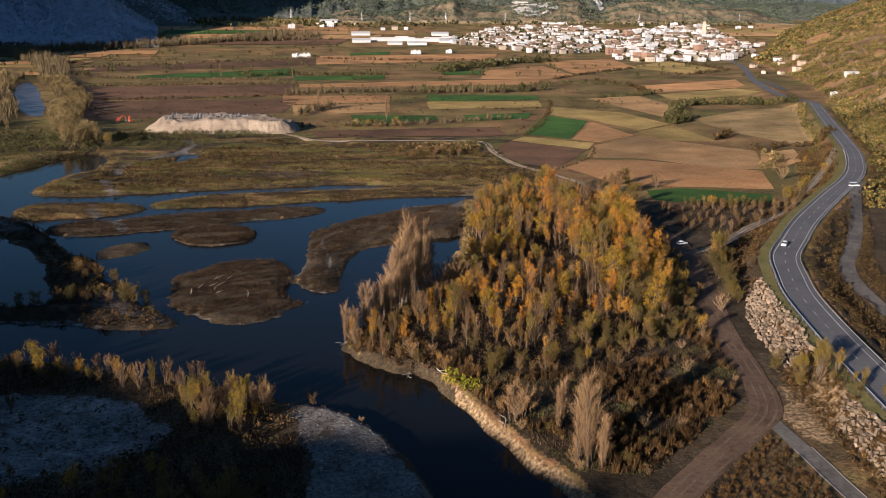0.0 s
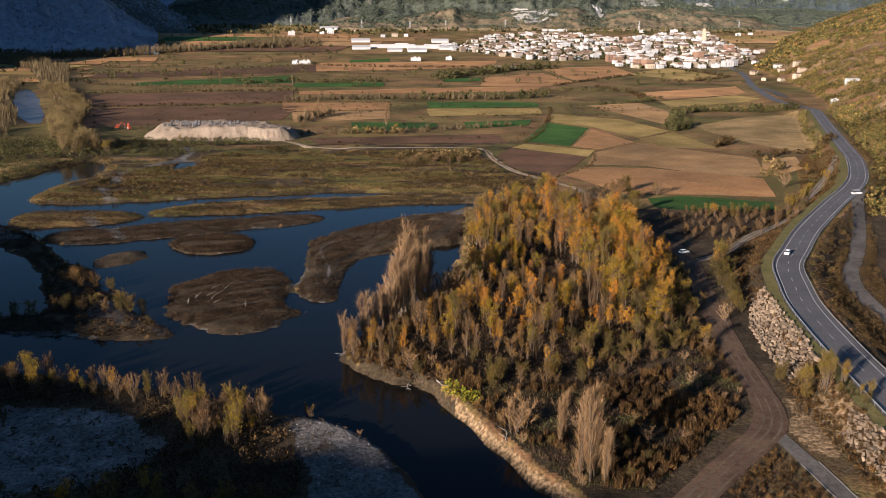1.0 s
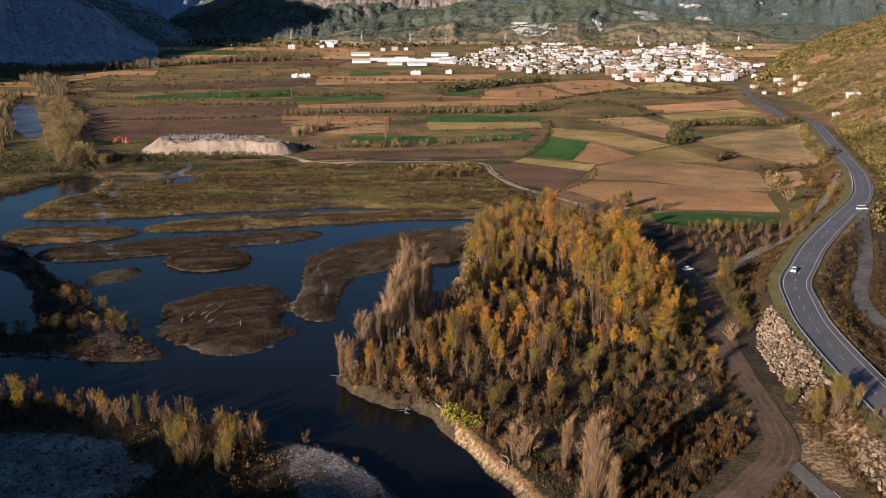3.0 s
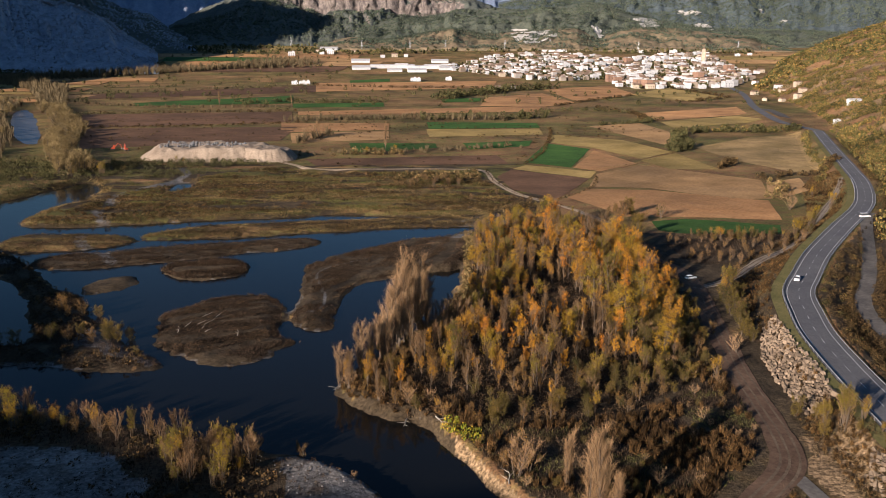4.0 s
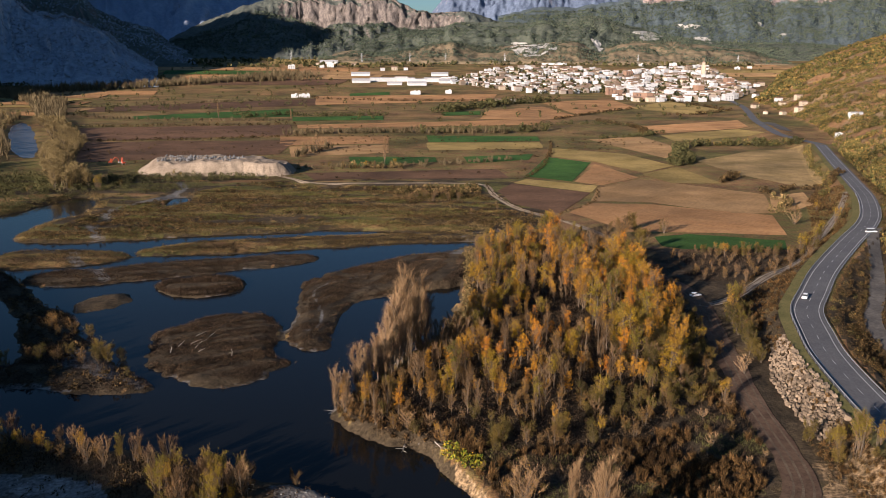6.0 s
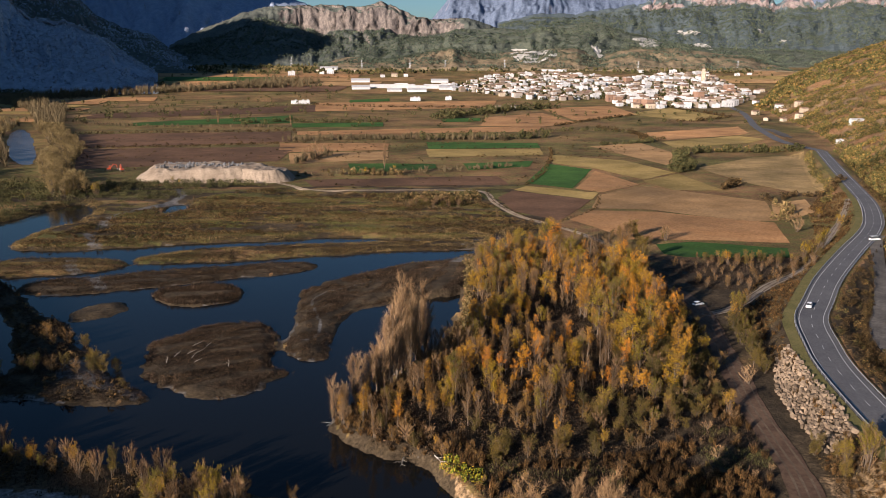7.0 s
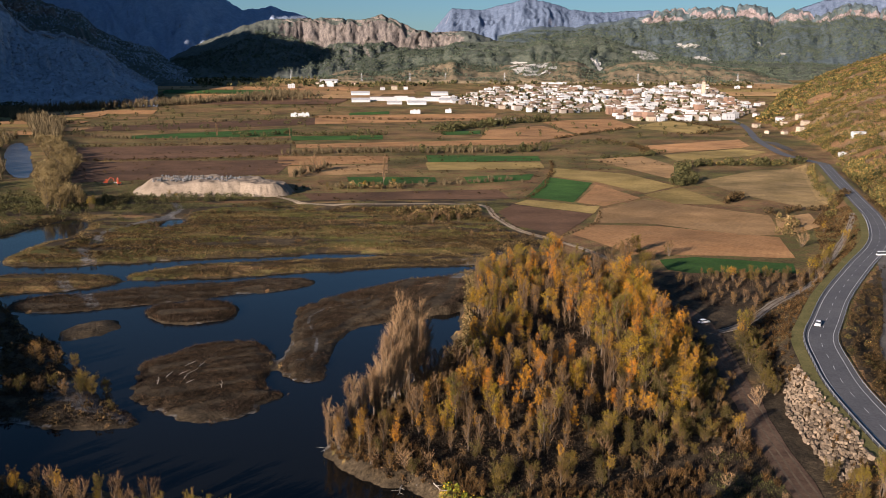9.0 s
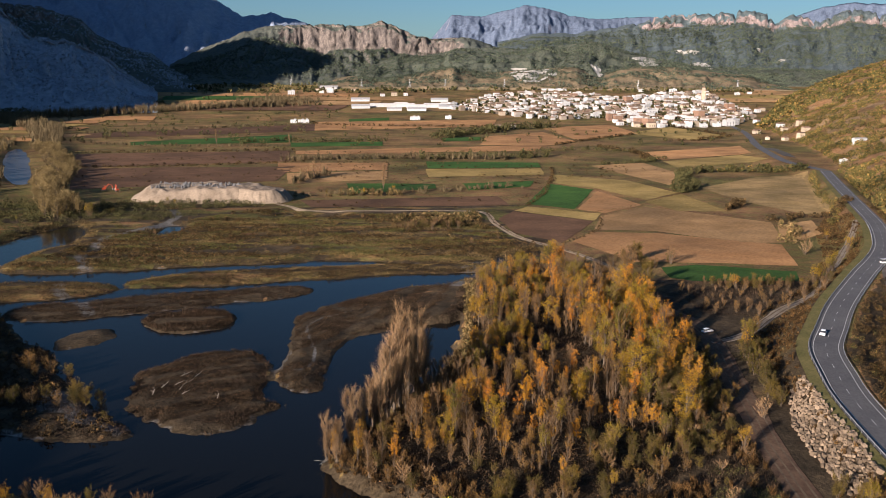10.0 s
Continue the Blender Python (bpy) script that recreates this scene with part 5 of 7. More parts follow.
def block_form(seed):
    """An angular quarried block."""
    r = np.random.default_rng(seed)
    bm = bmesh.new()
    for sx in (-0.5, 0.5):
        for sy in (-0.5, 0.5):
            for sz in (-0.5, 0.5):
                for _ in range(2):
                    bm.verts.new((sx * r.uniform(0.7, 1.05), sy * r.uniform(0.6, 1.05), sz * r.uniform(0.6, 1.05)))
    hull = bmesh.ops.convex_hull(bm, input=bm.verts)
    bmesh.ops.delete(bm, geom=[v for v in hull["geom_interior"] if isinstance(v, bmesh.types.BMVert)], context="VERTS")
    me = bpy.data.meshes.new("stone")
    bm.to_mesh(me)
    bm.free()
    return me


PEBBLES = [rock_form(540 + i) for i in range(4)]


# ---------------------------------------------------------------- low plants and far woods
def bushes(name, x, y, size, tall, leaves, mat, label, category, seed, leaf=0.34, z=None):
    """Many bushes joined: each a loose heap of leaf clumps."""
    r = np.random.default_rng(seed)
    n = len(x)
    z = surface(x, y) if z is None else z
    u = r.normal(size=(n, leaves, 3))
    u /= np.linalg.norm(u, axis=2)[..., None]
    u *= r.uniform(0.35, 1.0, (n, leaves, 1)) ** 0.5
    size, tall = np.broadcast_to(size, n), np.broadcast_to(tall, n)
    c = np.stack([x[:, None] + u[..., 0] * size[:, None] * 0.5, y[:, None] + u[..., 1] * size[:, None] * 0.5,
                  z[:, None] + tall[:, None] * (0.48 + 0.5 * u[..., 2])], -1).reshape(-1, 3)
    if mat is M_FARBARE or mat is M_RUSTY:
        # leafless: fans of rising twigs in place of leaves
        foot = np.stack([np.repeat(x, leaves) + r.normal(size=n * leaves) * 0.12 * np.repeat(size, leaves), np.repeat(y, leaves) + r.normal(size=n * leaves) * 0.12 * np.repeat(size, leaves),
                         np.repeat(z, leaves) + np.repeat(tall, leaves) * r.uniform(0.0, 0.45, n * leaves)], 1)
        c[:, 2] = np.repeat(z, leaves) + np.repeat(tall, leaves) * r.uniform(0.5, 1.15, n * leaves)
        V, F = twig_tris(foot, c, 0.032 * np.repeat(size + tall, leaves)[:, None] * 0.5, r)
        return stuff(name, mesh_of(name, V, F, mat), label, category)
    V, F = leaf_quads(c, np.repeat((size + tall) * 0.5 * leaf * 1.6, leaves), r)
    return stuff(name, mesh_of(name, V, F, mat), label, category)


def reeds(name, x, y, tall, mat, label, seed, blades=5, width=0.16, spread=0.5, lean=0.25):
    """Tufts of blades, upright or laid over, joined into one mesh."""
    r = np.random.default_rng(seed)
    z = surface(x, y)
    tall = np.broadcast_to(tall, len(x))
    keep = z > 0.12
    x, y, z, tall = x[keep], y[keep], z[keep], tall[keep]
    n = len(x)
    bx = (x[:, None] + r.normal(size=(n, blades)) * spread).ravel()
    by = (y[:, None] + r.normal(size=(n, blades)) * spread).ravel()
    s = np.stack([bx, by, np.repeat(z, blades) - 0.05], 1)
    t = np.repeat(tall, blades)
    e = s + np.stack([r.normal(size=len(s)) * lean, r.normal(size=len(s)) * lean, t * r.uniform(0.5, 1.3, len(s))], 1)
    V, F = twig_tris(s, e, width, r)
    return stuff(name, mesh_of(name, V, F, mat), label, "reeds")


for i, (k, sp, tall, mat) in enumerate([("middle", 1.0, 1.0, M_REED), ("hook", 1.1, 1.0, M_REED), ("small", 0.9, 2.4, M_REED), ("long", 1.1, 0.9, M_REED), ("strip", 1.3, 0.9, M_MARSH),
                                        ("west", 1.2, 0.9, M_MARSH), ("wooded", 1.3, 0.8, M_REED)]):
    # laid over by the stream, in streaks along it
    x, y, r = scatter(ISLANDS[k], sp * 0.72, 200 + i)
    sd = water_distance(x, y)
    run = {"middle": 0.5, "hook": 1.2, "wooded": 2.2}.get(k, 0.15)
    u, v = x * math.cos(run) + y * math.sin(run), y * math.cos(run) - x * math.sin(run)
    streak = fbm(u / 20, v / 2.6, 205 + i)
    patch = fbm(x / 12, y / 9, 215 + i)
    keep = ((streak > 0.47) & (patch > 0.36)) | ((sd < 2.6) & (sd > 0.3) & (patch > 0.42))
    x, y, sd, streak = x[keep], y[keep], sd[keep], streak[keep]
    tall = tall * np.where(sd < 2.6, 1.0, 0.4 + 3.0 * np.clip(streak - 0.47, 0, 0.3))
    reeds("reeds", x, y, tall * 0.62, mat, "dry brown reeds and weeds on a river island", 210 + i, 7, 0.065, 0.5, 0.45)
for i, k in enumerate(("middle", "hook", "small", "long", "strip", "west", "wooded")):
    x, y, r = scatter(ISLANDS[k], 1.5, 240 + i)
    run = {"middle": 0.5, "hook": 1.2, "wooded": 2.2}.get(k, 0.15)
    u, v = x * math.cos(run) + y * math.sin(run), y * math.cos(run) - x * math.sin(run)
    keep = (water_distance(x, y) > 0.8) & (fbm(u / 16, v / 3.2, 245 + i) > 0.50) & (fbm(x / 15, y / 11, 255 + i) > 0.40)
    bushes("island_weeds", x[keep], y[keep], r.uniform(0.8, 2.2, keep.sum()), r.uniform(0.4, 1.5, keep.sum()), 34, M_WEED, "dark flattened weeds in streaks on a river island", "weeds", 265 + i, 0.10)
MARSH = [(-205, 425), (-170, 432), (-145, 440), (-108, 450), (-54, 466), (20, 452), (60, 470), (40, 510), (26, 560), (20, 600), (-80, 600), (-110, 625), (-150, 590), (-190, 510)]
x, y, r = scatter(MARSH, 1.9, 220)
d, _ = line_distance(TRACKS["marsh"], x, y)
keep = (water_distance(x, y) > 0.5) & (d > 2.2) & (fbm(x / 30, y / 8, 71) > 0.47)
reeds("marsh_plants", x[keep], y[keep], 0.6, M_MARSH, "patchy olive and brown marsh plants", 221, 9, 0.10, 0.8, 0.6)
x, y, r = scatter(MARSH, 4.6, 223)
keep = (water_distance(x, y) > 1.5) & (fbm(x / 40, y / 9, 75) > 0.47)
bushes("marsh_bushes", x[keep], y[keep], r.uniform(1.5, 4.2, keep.sum()), r.uniform(0.8, 2.8, keep.sum()), 40, M_SCRUB, "low brown bushes in the marsh", "bushes", 224, 0.13)
x, y, r = scatter([(-30, 585), (22, 600), (26, 570), (10, 560), (-30, 560)], 6.0, 225)
bushes("marsh_thicket", x, y, 4.5, 4.0, 26, M_MARSH, "olive thicket at the marsh edge", "bushes", 226, 0.16)
# undergrowth of the wood and the waste ground by the tracks
x, y, r = scatter(WOOD, 2.4, 230)
bushes("undergrowth", x, y, 2.6, r.uniform(0.6, 2.0, len(x)), 44, M_WEED, "dark brown undergrowth below the poplars", "undergrowth", 231, 0.10)
WASTE = [(26, 152), (40, 150), (52, 164), (66, 180), (74, 200), (76, 226), (68, 240), (60, 215), (46, 202), (22, 198), (4, 204), (3, 195), (12, 178), (18, 166)]
x, y, r = scatter(WASTE, 1.7, 232)
d, _ = line_distance(TRACKS["river"], x, y)
keep = (d > 4.5) & (fbm(x / 9, y / 9, 77) > 0.46)
bushes("scrub", x[keep], y[keep], r.uniform(1.4, 3.2, keep.sum()), r.uniform(0.6, 2.6, keep.sum()), 90, M_RUSTY, "rusty brown scrub on waste ground", "scrub", 233, 0.085)
x, y, r = scatter(WASTE, 1.1, 247)
d, _ = line_distance(TRACKS["river"], x, y)
keep = (d > 3.6) & (fbm(x / 8, y / 6, 248) > 0.54)
reeds("green_grass", x[keep], y[keep], 0.5, M_GREENREED, "low green grass in patches on waste ground", 249, 8, 0.07, 0.5, 0.35)
NEAR_RIGHT = [(46, 138), (58, 158), (70, 172), (72, 150), (74, 110), (40, 110)]
x, y, r = scatter(NEAR_RIGHT, 1.7, 234)
d1, _ = line_distance(TRACKS["river"], x, y)
d2, _ = line_distance(TRACKS["fork"], x, y)
keep = (d1 > 4.2) & (d2 > 3.0)
bushes("scrub", x[keep], y[keep], r.uniform(1.0, 2.4, keep.sum()), r.uniform(0.5, 1.4, keep.sum()), 70, M_RUSTY, "rusty brown scrub between two dirt tracks", "scrub", 235, 0.085)
VERGE_W = [(96, 262), (100, 240), (96, 200), (84, 204), (82, 160), (80, 120), (92, 120), (98, 180), (104, 230), (118, 290), (140, 340), (190, 420), (225, 490), (262, 580), (250, 590), (222, 540), (196, 470), (160, 398), (120, 350), (104, 322), (98, 300)]
x, y, r = scatter(VERGE_W, 1.8, 236)
d1, _ = line_distance(ROAD, x, y)
d2, _ = line_distance(TRACKS["rise"], x, y)
d3, _ = line_distance(TRACKS["river"], x, y)
keep = (d1 > 9) & (d2 > 3.2) & (d3 > 4.4) & (fbm(x / 10, y / 10, 79) > 0.36)
bushes("scrub", x[keep], y[keep], r.uniform(1.0, 2.6, keep.sum()), r.uniform(0.4, 1.6, keep.sum()), 56, M_RUSTY, "brown and tan scrub on the road bank", "scrub", 237, 0.09)
x, y, r = scatter([(108, 120), (112, 200), (120, 248), (132, 285), (150, 318), (190, 378), (212, 418), (206, 416), (184, 362), (166, 322), (152, 290), (156, 250), (160, 120)], 1.7, 238)
d1, _ = line_distance(ROAD, x, y)
d2, _ = line_distance(TRACKS["old"], x, y)
keep = (d1 > 8) & (d2 > 3.2)
bushes("scrub", x[keep], y[keep], r.uniform(1.2, 3.2, keep.sum()), r.uniform(0.6, 2.4, keep.sum()), 56, M_SCRUB, "dark brown scrub between the two roads", "scrub", 239, 0.09)


def beyond_foot(y0, y1, wide, spacing, seed, gap=2):
    """Places on the hillside between two distances."""
    r = np.random.default_rng(seed)
    n = int((y1 - y0) * wide / spacing ** 2)
    y = r.uniform(y0, y1, n)
    x = np.interp(y, HILL_FOOT_Y, HILL_FOOT_X) + gap + r.uniform(0, 1, n) ** 1.2 * wide
    return x, y, r


x, y, r = beyond_foot(160, 700, 120, 3.6, 241)
keep = (fbm(x / 22, y / 22, 81) > 0.36)
bushes("hillside_trees", x[keep], y[keep], r.uniform(2.5, 5.0, keep.sum()), r.uniform(2.5, 6.0, keep.sum()), 46, M_HILL, "orange and olive trees covering the hillside", "trees", 242, 0.12)
x, y, r = beyond_foot(700, 1500, 260, 6.5, 243)
keep = (fbm(x / 30, y / 30, 83) > 0.42)
bushes("hillside_bushes", x[keep], y[keep], r.uniform(3, 7, keep.sum()), r.uniform(2.5, 6.0, keep.sum()), 36, M_HILL, "olive and brown bushes on the hillside", "bushes", 244, 0.155)
x, y, r = beyond_foot(1500, 2600, 500, 12, 245)
keep = (fbm(x / 60, y / 60, 85) > 0.40)
bushes("hillside_bushes", x[keep], y[keep], r.uniform(6, 12, keep.sum()), r.uniform(4, 8, keep.sum()), 20, M_HILL, "olive and brown bushes on the far hill", "bushes", 246, 0.26)


def row_of(points, spacing, wide, seed):
    r = np.random.default_rng(seed)
    p = smooth_line(points, spacing)
    return p[:, 0] + r.uniform(-wide, wide, len(p)), p[:, 1] + r.uniform(-wide, wide, len(p)), r


HEDGE = "row of trees and bushes between fields"
for i, (pts, sp, wide, size, tall, mat) in enumerate([
        ([(-269, 1199), (-222, 1231), (-173, 1214), (-82, 1239)], 4, 4, 7, 7, M_DARKWOOD),
        ([(-172, 960), (-100, 978), (-28, 992)], 3, 5, 6, 6, M_FARBARE), ([(-172, 968), (-100, 986), (-28, 1000)], 3, 5, 6, 7, M_FARBARE),
        ([(-20, 985), (20, 1000), (75, 1000), (120, 1020)], 3, 9, 7, 9, M_DARKWOOD), ([(-20, 978), (20, 985), (75, 985)], 3, 6, 6, 8, M_FARBARE),
        ([(-4, 1298), (31, 1361), (69, 1430), (111, 1507), (152, 1542), (196, 1578)], 5, 14, 14, 13, M_DARKWOOD),
        ([(60, 640), (78, 700), (92, 772), (100, 800)], 2.5, 1.5, 2.2, 1.6, M_SCRUB), ([(92, 772), (104, 850), (108, 900)], 2.5, 1.5, 2.4, 2, M_SCRUB),
        ([(96, 605), (145, 650), (190, 715)], 2.5, 0.8, 1.2, 0.8, M_MARSH), ([(66, 497), (92, 540), (104, 590)], 2.5, 1.0, 1.6, 1.0, M_SCRUB), ([(30, 612), (34, 560), (45, 518), (60, 490), (70, 470)], 2.5, 1.2, 1.4, 1.0, M_SCRUB),
        ([(186, 714), (205, 760), (225, 838), (250, 862), (300, 868), (350, 858)], 3, 6, 7, 8, M_DARKWOOD), ([(250, 868), (300, 874), (350, 864)], 3, 5, 7, 7, M_HILL),
        ([(192, 715), (205, 735), (212, 760)], 3, 3, 6, 7, M_DARKWOOD), ([(195, 620), (210, 640), (218, 665)], 3, 3, 5, 5, M_SCRUB),
        ([(207, 572), (240, 592), (262, 600), (288, 640)], 3, 4, 5, 4.5, M_SCRUB), ([(190, 500), (205, 530), (212, 560)], 3, 4, 5, 5, M_MARSH), ([(240, 560), (262, 600), (300, 720), (340, 830)], 4, 3, 4, 4, M_HILL),
        ([(-110, 690), (-60, 695), (-5, 715), (60, 745)], 3, 7, 5, 4.5, M_FARBARE), ([(-75, 690), (-55, 690), (-35, 692)], 3, 3, 6, 6, M_MARSH), ([(-130, 760), (-120, 790), (-108, 830)], 4, 5, 7, 8, M_FARBARE),
        ([(115, 1095), (180, 1110), (236, 1080)], 5, 5, 6, 5, M_DARKWOOD), ([(225, 980), (232, 1060), (200, 1150)], 5, 5, 7, 5, M_SCRUB), ([(165, 930), (220, 960), (245, 1000)], 4, 4, 6, 5, M_DARKWOOD),
        ([(150, 1180), (190, 1245), (300, 1400)], 6, 3, 6, 4, M_SCRUB), ([(320, 1270), (360, 1272), (440, 1362)], 6, 3, 7, 5, M_SCRUB), ([(440, 1362), (412, 1615)], 7, 4, 7, 5, M_SCRUB),
        ([(-560, 1250), (-400, 1145), (-200, 1130)], 6, 4, 6, 5, M_FARBARE), ([(-240, 1640), (-100, 1590), (90, 1585)], 8, 4, 8, 5, M_SCRUB), ([(-550, 1370), (-240, 1650)], 8, 5, 9, 6, M_FARBARE),
        ([(-430, 1035), (-300, 1060), (-180, 1085)], 6, 3, 5, 4, M_SCRUB), ([(-370, 880), (-250, 905), (-150, 945)], 6, 3, 5, 3.5, M_SCRUB)]):
    x, y, r = row_of(pts, sp, wide, 260 + i)
    bushes("hedgerow", x, y, size * r.uniform(0.6, 1.2, len(x)), tall * r.uniform(0.5, 1.2, len(x)), 48 if tall > 3 else 20, mat, HEDGE, "hedgerow", 300 + i, 0.13 if tall > 3 else 0.2)
# woods along the old arm of the river and across the valley
for i, (poly, sp, size, tall, mat, label) in enumerate([
        ([(-250, 572), (-290, 640), (-325, 720), (-350, 770), (-372, 850), (-440, 980), (-520, 1120), (-480, 1120), (-400, 960), (-345, 850), (-318, 770), (-270, 640), (-232, 585)], 7.0, 6.0, 8, M_FARBARE, "pale leafless undergrowth along the old river arm"),
        ([(-420, 640), (-330, 660), (-370, 760), (-480, 960), (-560, 1180), (-700, 1180), (-640, 900)], 9.0, 8, 11, M_FARBARE, "leafless wood beyond the old river arm"),
        ([(-470, 1100), (-520, 1130), (-680, 1450), (-870, 1700), (-800, 1730), (-620, 1460)], 9, 9, 14, M_FARBARE, "leafless trees along the upper river arm"),
        ([(-850, 1690), (-700, 1800), (-590, 1915), (-470, 2030), (-380, 2040), (-370, 2090), (-480, 2090), (-720, 1900), (-900, 1760)], 10, 13, 17, M_FARBARE, "band of leafless trees across the valley"),
        ([(-480, 2020), (-330, 2050), (-300, 2180), (-420, 2260), (-520, 2120)], 15, 16, 17, M_FARBARE, "leafless wood near the valley farms"),
        ([(-960, 1850), (-760, 1950), (-640, 2080), (-760, 2120), (-960, 2000)], 15, 16, 13, M_DARKWOOD, "dark wood at the foot of the shaded slope"),
        ([(-330, 540), (-240, 560), (-225, 590), (-262, 655), (-330, 640)], 7.5, 6, 5, M_DARKWOOD, "dark thicket on the river bank"),
        ([(-240, 590), (-120, 628), (-150, 648), (-245, 640)], 5.0, 4.5, 4.0, M_DARKWOOD, "dark bushes below the gravel heap")]):
    x, y, r = scatter(poly, sp, 340 + i)
    keep = water_distance(x, y) > 2
    bushes("far_wood", x[keep], y[keep], size * r.uniform(0.6, 1.1, keep.sum()), tall * r.uniform(0.6, 1.15, keep.sum()), 60 if i > 5 else 28, mat, label, "wood", 360 + i, 0.10 if i < 2 or i > 5 else 0.16)
r = np.random.default_rng(381)
x, y = r.uniform(-900, 900, 900), r.uniform(1150, 2700, 900)
keep = (x < np.interp(y, HILL_FOOT_Y, HILL_FOOT_X) - 20) & (np.abs(x) < 0.55 * y) & ~((y > 1500) & (y < 2500) & (x > -220) & (x < 720))
bushes("field_trees", x[keep], y[keep], r.uniform(4, 10, keep.sum()), r.uniform(3, 9, keep.sum()), 30, M_DARKWOOD, "scattered dark trees over the valley floor", "trees", 382, 0.17)
x, y, r = scatter([(-700, 2420), (-200, 2400), (300, 2520), (900, 2480), (1000, 2680), (300, 2760), (-400, 2740), (-800, 2650)], 26, 384)
keep = fbm(x / 80, y / 80, 87) > 0.42
bushes("valley_edge_trees", x[keep], y[keep], r.uniform(8, 18, keep.sum()), r.uniform(6, 12, keep.sum()), 9, M_DARKWOOD, "dark trees along the valley edge", "trees", 385, 0.34)

# dry grass over the waste ground, the road's bank and the near bank
for i, (poly, sp, tall, mat, label) in enumerate([(WASTE, 0.9, 0.7, M_REED, "dry brown grass on waste ground"), (NEAR_RIGHT, 1.0, 0.6, M_REED, "dry grass beside the tracks"),
                                                  (VERGE_W, 1.5, 0.5, M_MARSH, "tan grass on the road bank"),
                                                  ([(-130, 150), (-60, 120), (-20, 120), (-26, 150), (-32, 182), (-46, 189), (-66, 196), (-118, 211), (-130, 208)], 1.3, 0.8, M_REED, "dark dry weeds on the shaded bank"),
                                                  ([(100, 350), (120, 345), (168, 388), (176, 410), (112, 404), (98, 380)], 1.3, 0.7, M_REED, "dry grass by the clearing")]):
    x, y, r = scatter(poly, sp, 700 + i)
    d1, _ = line_distance(TRACKS["river"], x, y)
    d2, _ = line_distance(TRACKS["fork"], x, y)
    d3, _ = line_distance(TRACKS["rise"], x, y)
    d4, _ = line_distance(ROAD, x, y)
    keep = (d1 > 3.1) & (d2 > 2.3) & (d3 > 2.0) & (d4 > 9) & (fbm(x / 6, y / 6, 705 + i) > 0.36)
    if i == 3:
        keep &= ~inside(GRAVEL_FLATS[0], x, y) & ~inside(GRAVEL_FLATS[1], x, y)
    reeds("dry_grass", x[keep], y[keep], tall, mat, label, 710 + i, 7, 0.07, 0.5)
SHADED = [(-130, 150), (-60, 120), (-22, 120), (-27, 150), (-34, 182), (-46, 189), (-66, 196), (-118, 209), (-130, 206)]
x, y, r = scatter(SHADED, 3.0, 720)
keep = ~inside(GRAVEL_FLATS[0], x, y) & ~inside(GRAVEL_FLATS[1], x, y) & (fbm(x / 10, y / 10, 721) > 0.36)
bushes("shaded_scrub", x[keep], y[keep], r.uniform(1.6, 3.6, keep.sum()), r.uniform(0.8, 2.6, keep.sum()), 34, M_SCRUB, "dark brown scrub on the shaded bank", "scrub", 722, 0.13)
for i, flat in enumerate(GRAVEL_FLATS[:2]):
    x, y, r = scatter(flat, 1.7, 726 + i)
    keep = (fbm(x / 14, y / 3.5, 727 + i) > 0.55) & (y > 125)
    bushes("bar_weeds", x[keep], y[keep], r.uniform(0.5, 1.6, keep.sum()), r.uniform(0.15, 0.7, keep.sum()), 24, M_WEED, "dark low weeds in lines over the gravel bar", "weeds", 728 + i, 0.13)
    x, y, r = scatter(flat, 2.2, 729 + i)
    V, F = [], []
    for a, b in zip(x, y):
        form = PEBBLES[int(r.integers(4))]
        m = Matrix.Translation((a, b, ground_at(a, b))) @ Euler(r.uniform(0, 6, 3)).to_matrix().to_4x4() @ Matrix.Scale(r.uniform(0.15, 0.5), 4)
        k = len(V)
        V += [tuple(m @ v.co) for v in form.vertices]
        F += [tuple(q + k for q in f.vertices) for f in form.polygons]
    stuff("cobbles", mesh_of("cobbles", V, F, M_COBBLE), "grey river cobbles scattered over the gravel bar", "stones")
x, y, r = scatter(GRAVEL_FLATS[0], 5.0, 724)
bushes("gravel_weeds", x, y, r.uniform(0.6, 2.2, len(x)), r.uniform(0.3, 1.4, len(x)), 16, M_SCRUB, "small dark weeds on the gravel", "weeds", 725, 0.18)
# trees along the old river arm
x, y, r = scatter([(-250, 572), (-290, 640), (-325, 720), (-350, 770), (-372, 850), (-440, 980), (-520, 1120), (-480, 1120), (-400, 960), (-345, 850), (-318, 770), (-270, 640), (-232, 585)], 10.5, 731)
for a, b in zip(x, y):
    if float(water_distance(np.array([a]), np.array([b]))[0]) > 3:
        ARM.put(a, b, r.uniform(0.75, 1.1) * (0.95 if b < 700 else 0.66), 1.3)
x, y, r = scatter([(-420, 640), (-345, 660), (-380, 760), (-480, 960), (-560, 1180), (-640, 1180), (-560, 900)], 22.0, 733)
for a, b in zip(x, y):
    ARM.put(a, b, r.uniform(0.55, 0.8), 1.3)
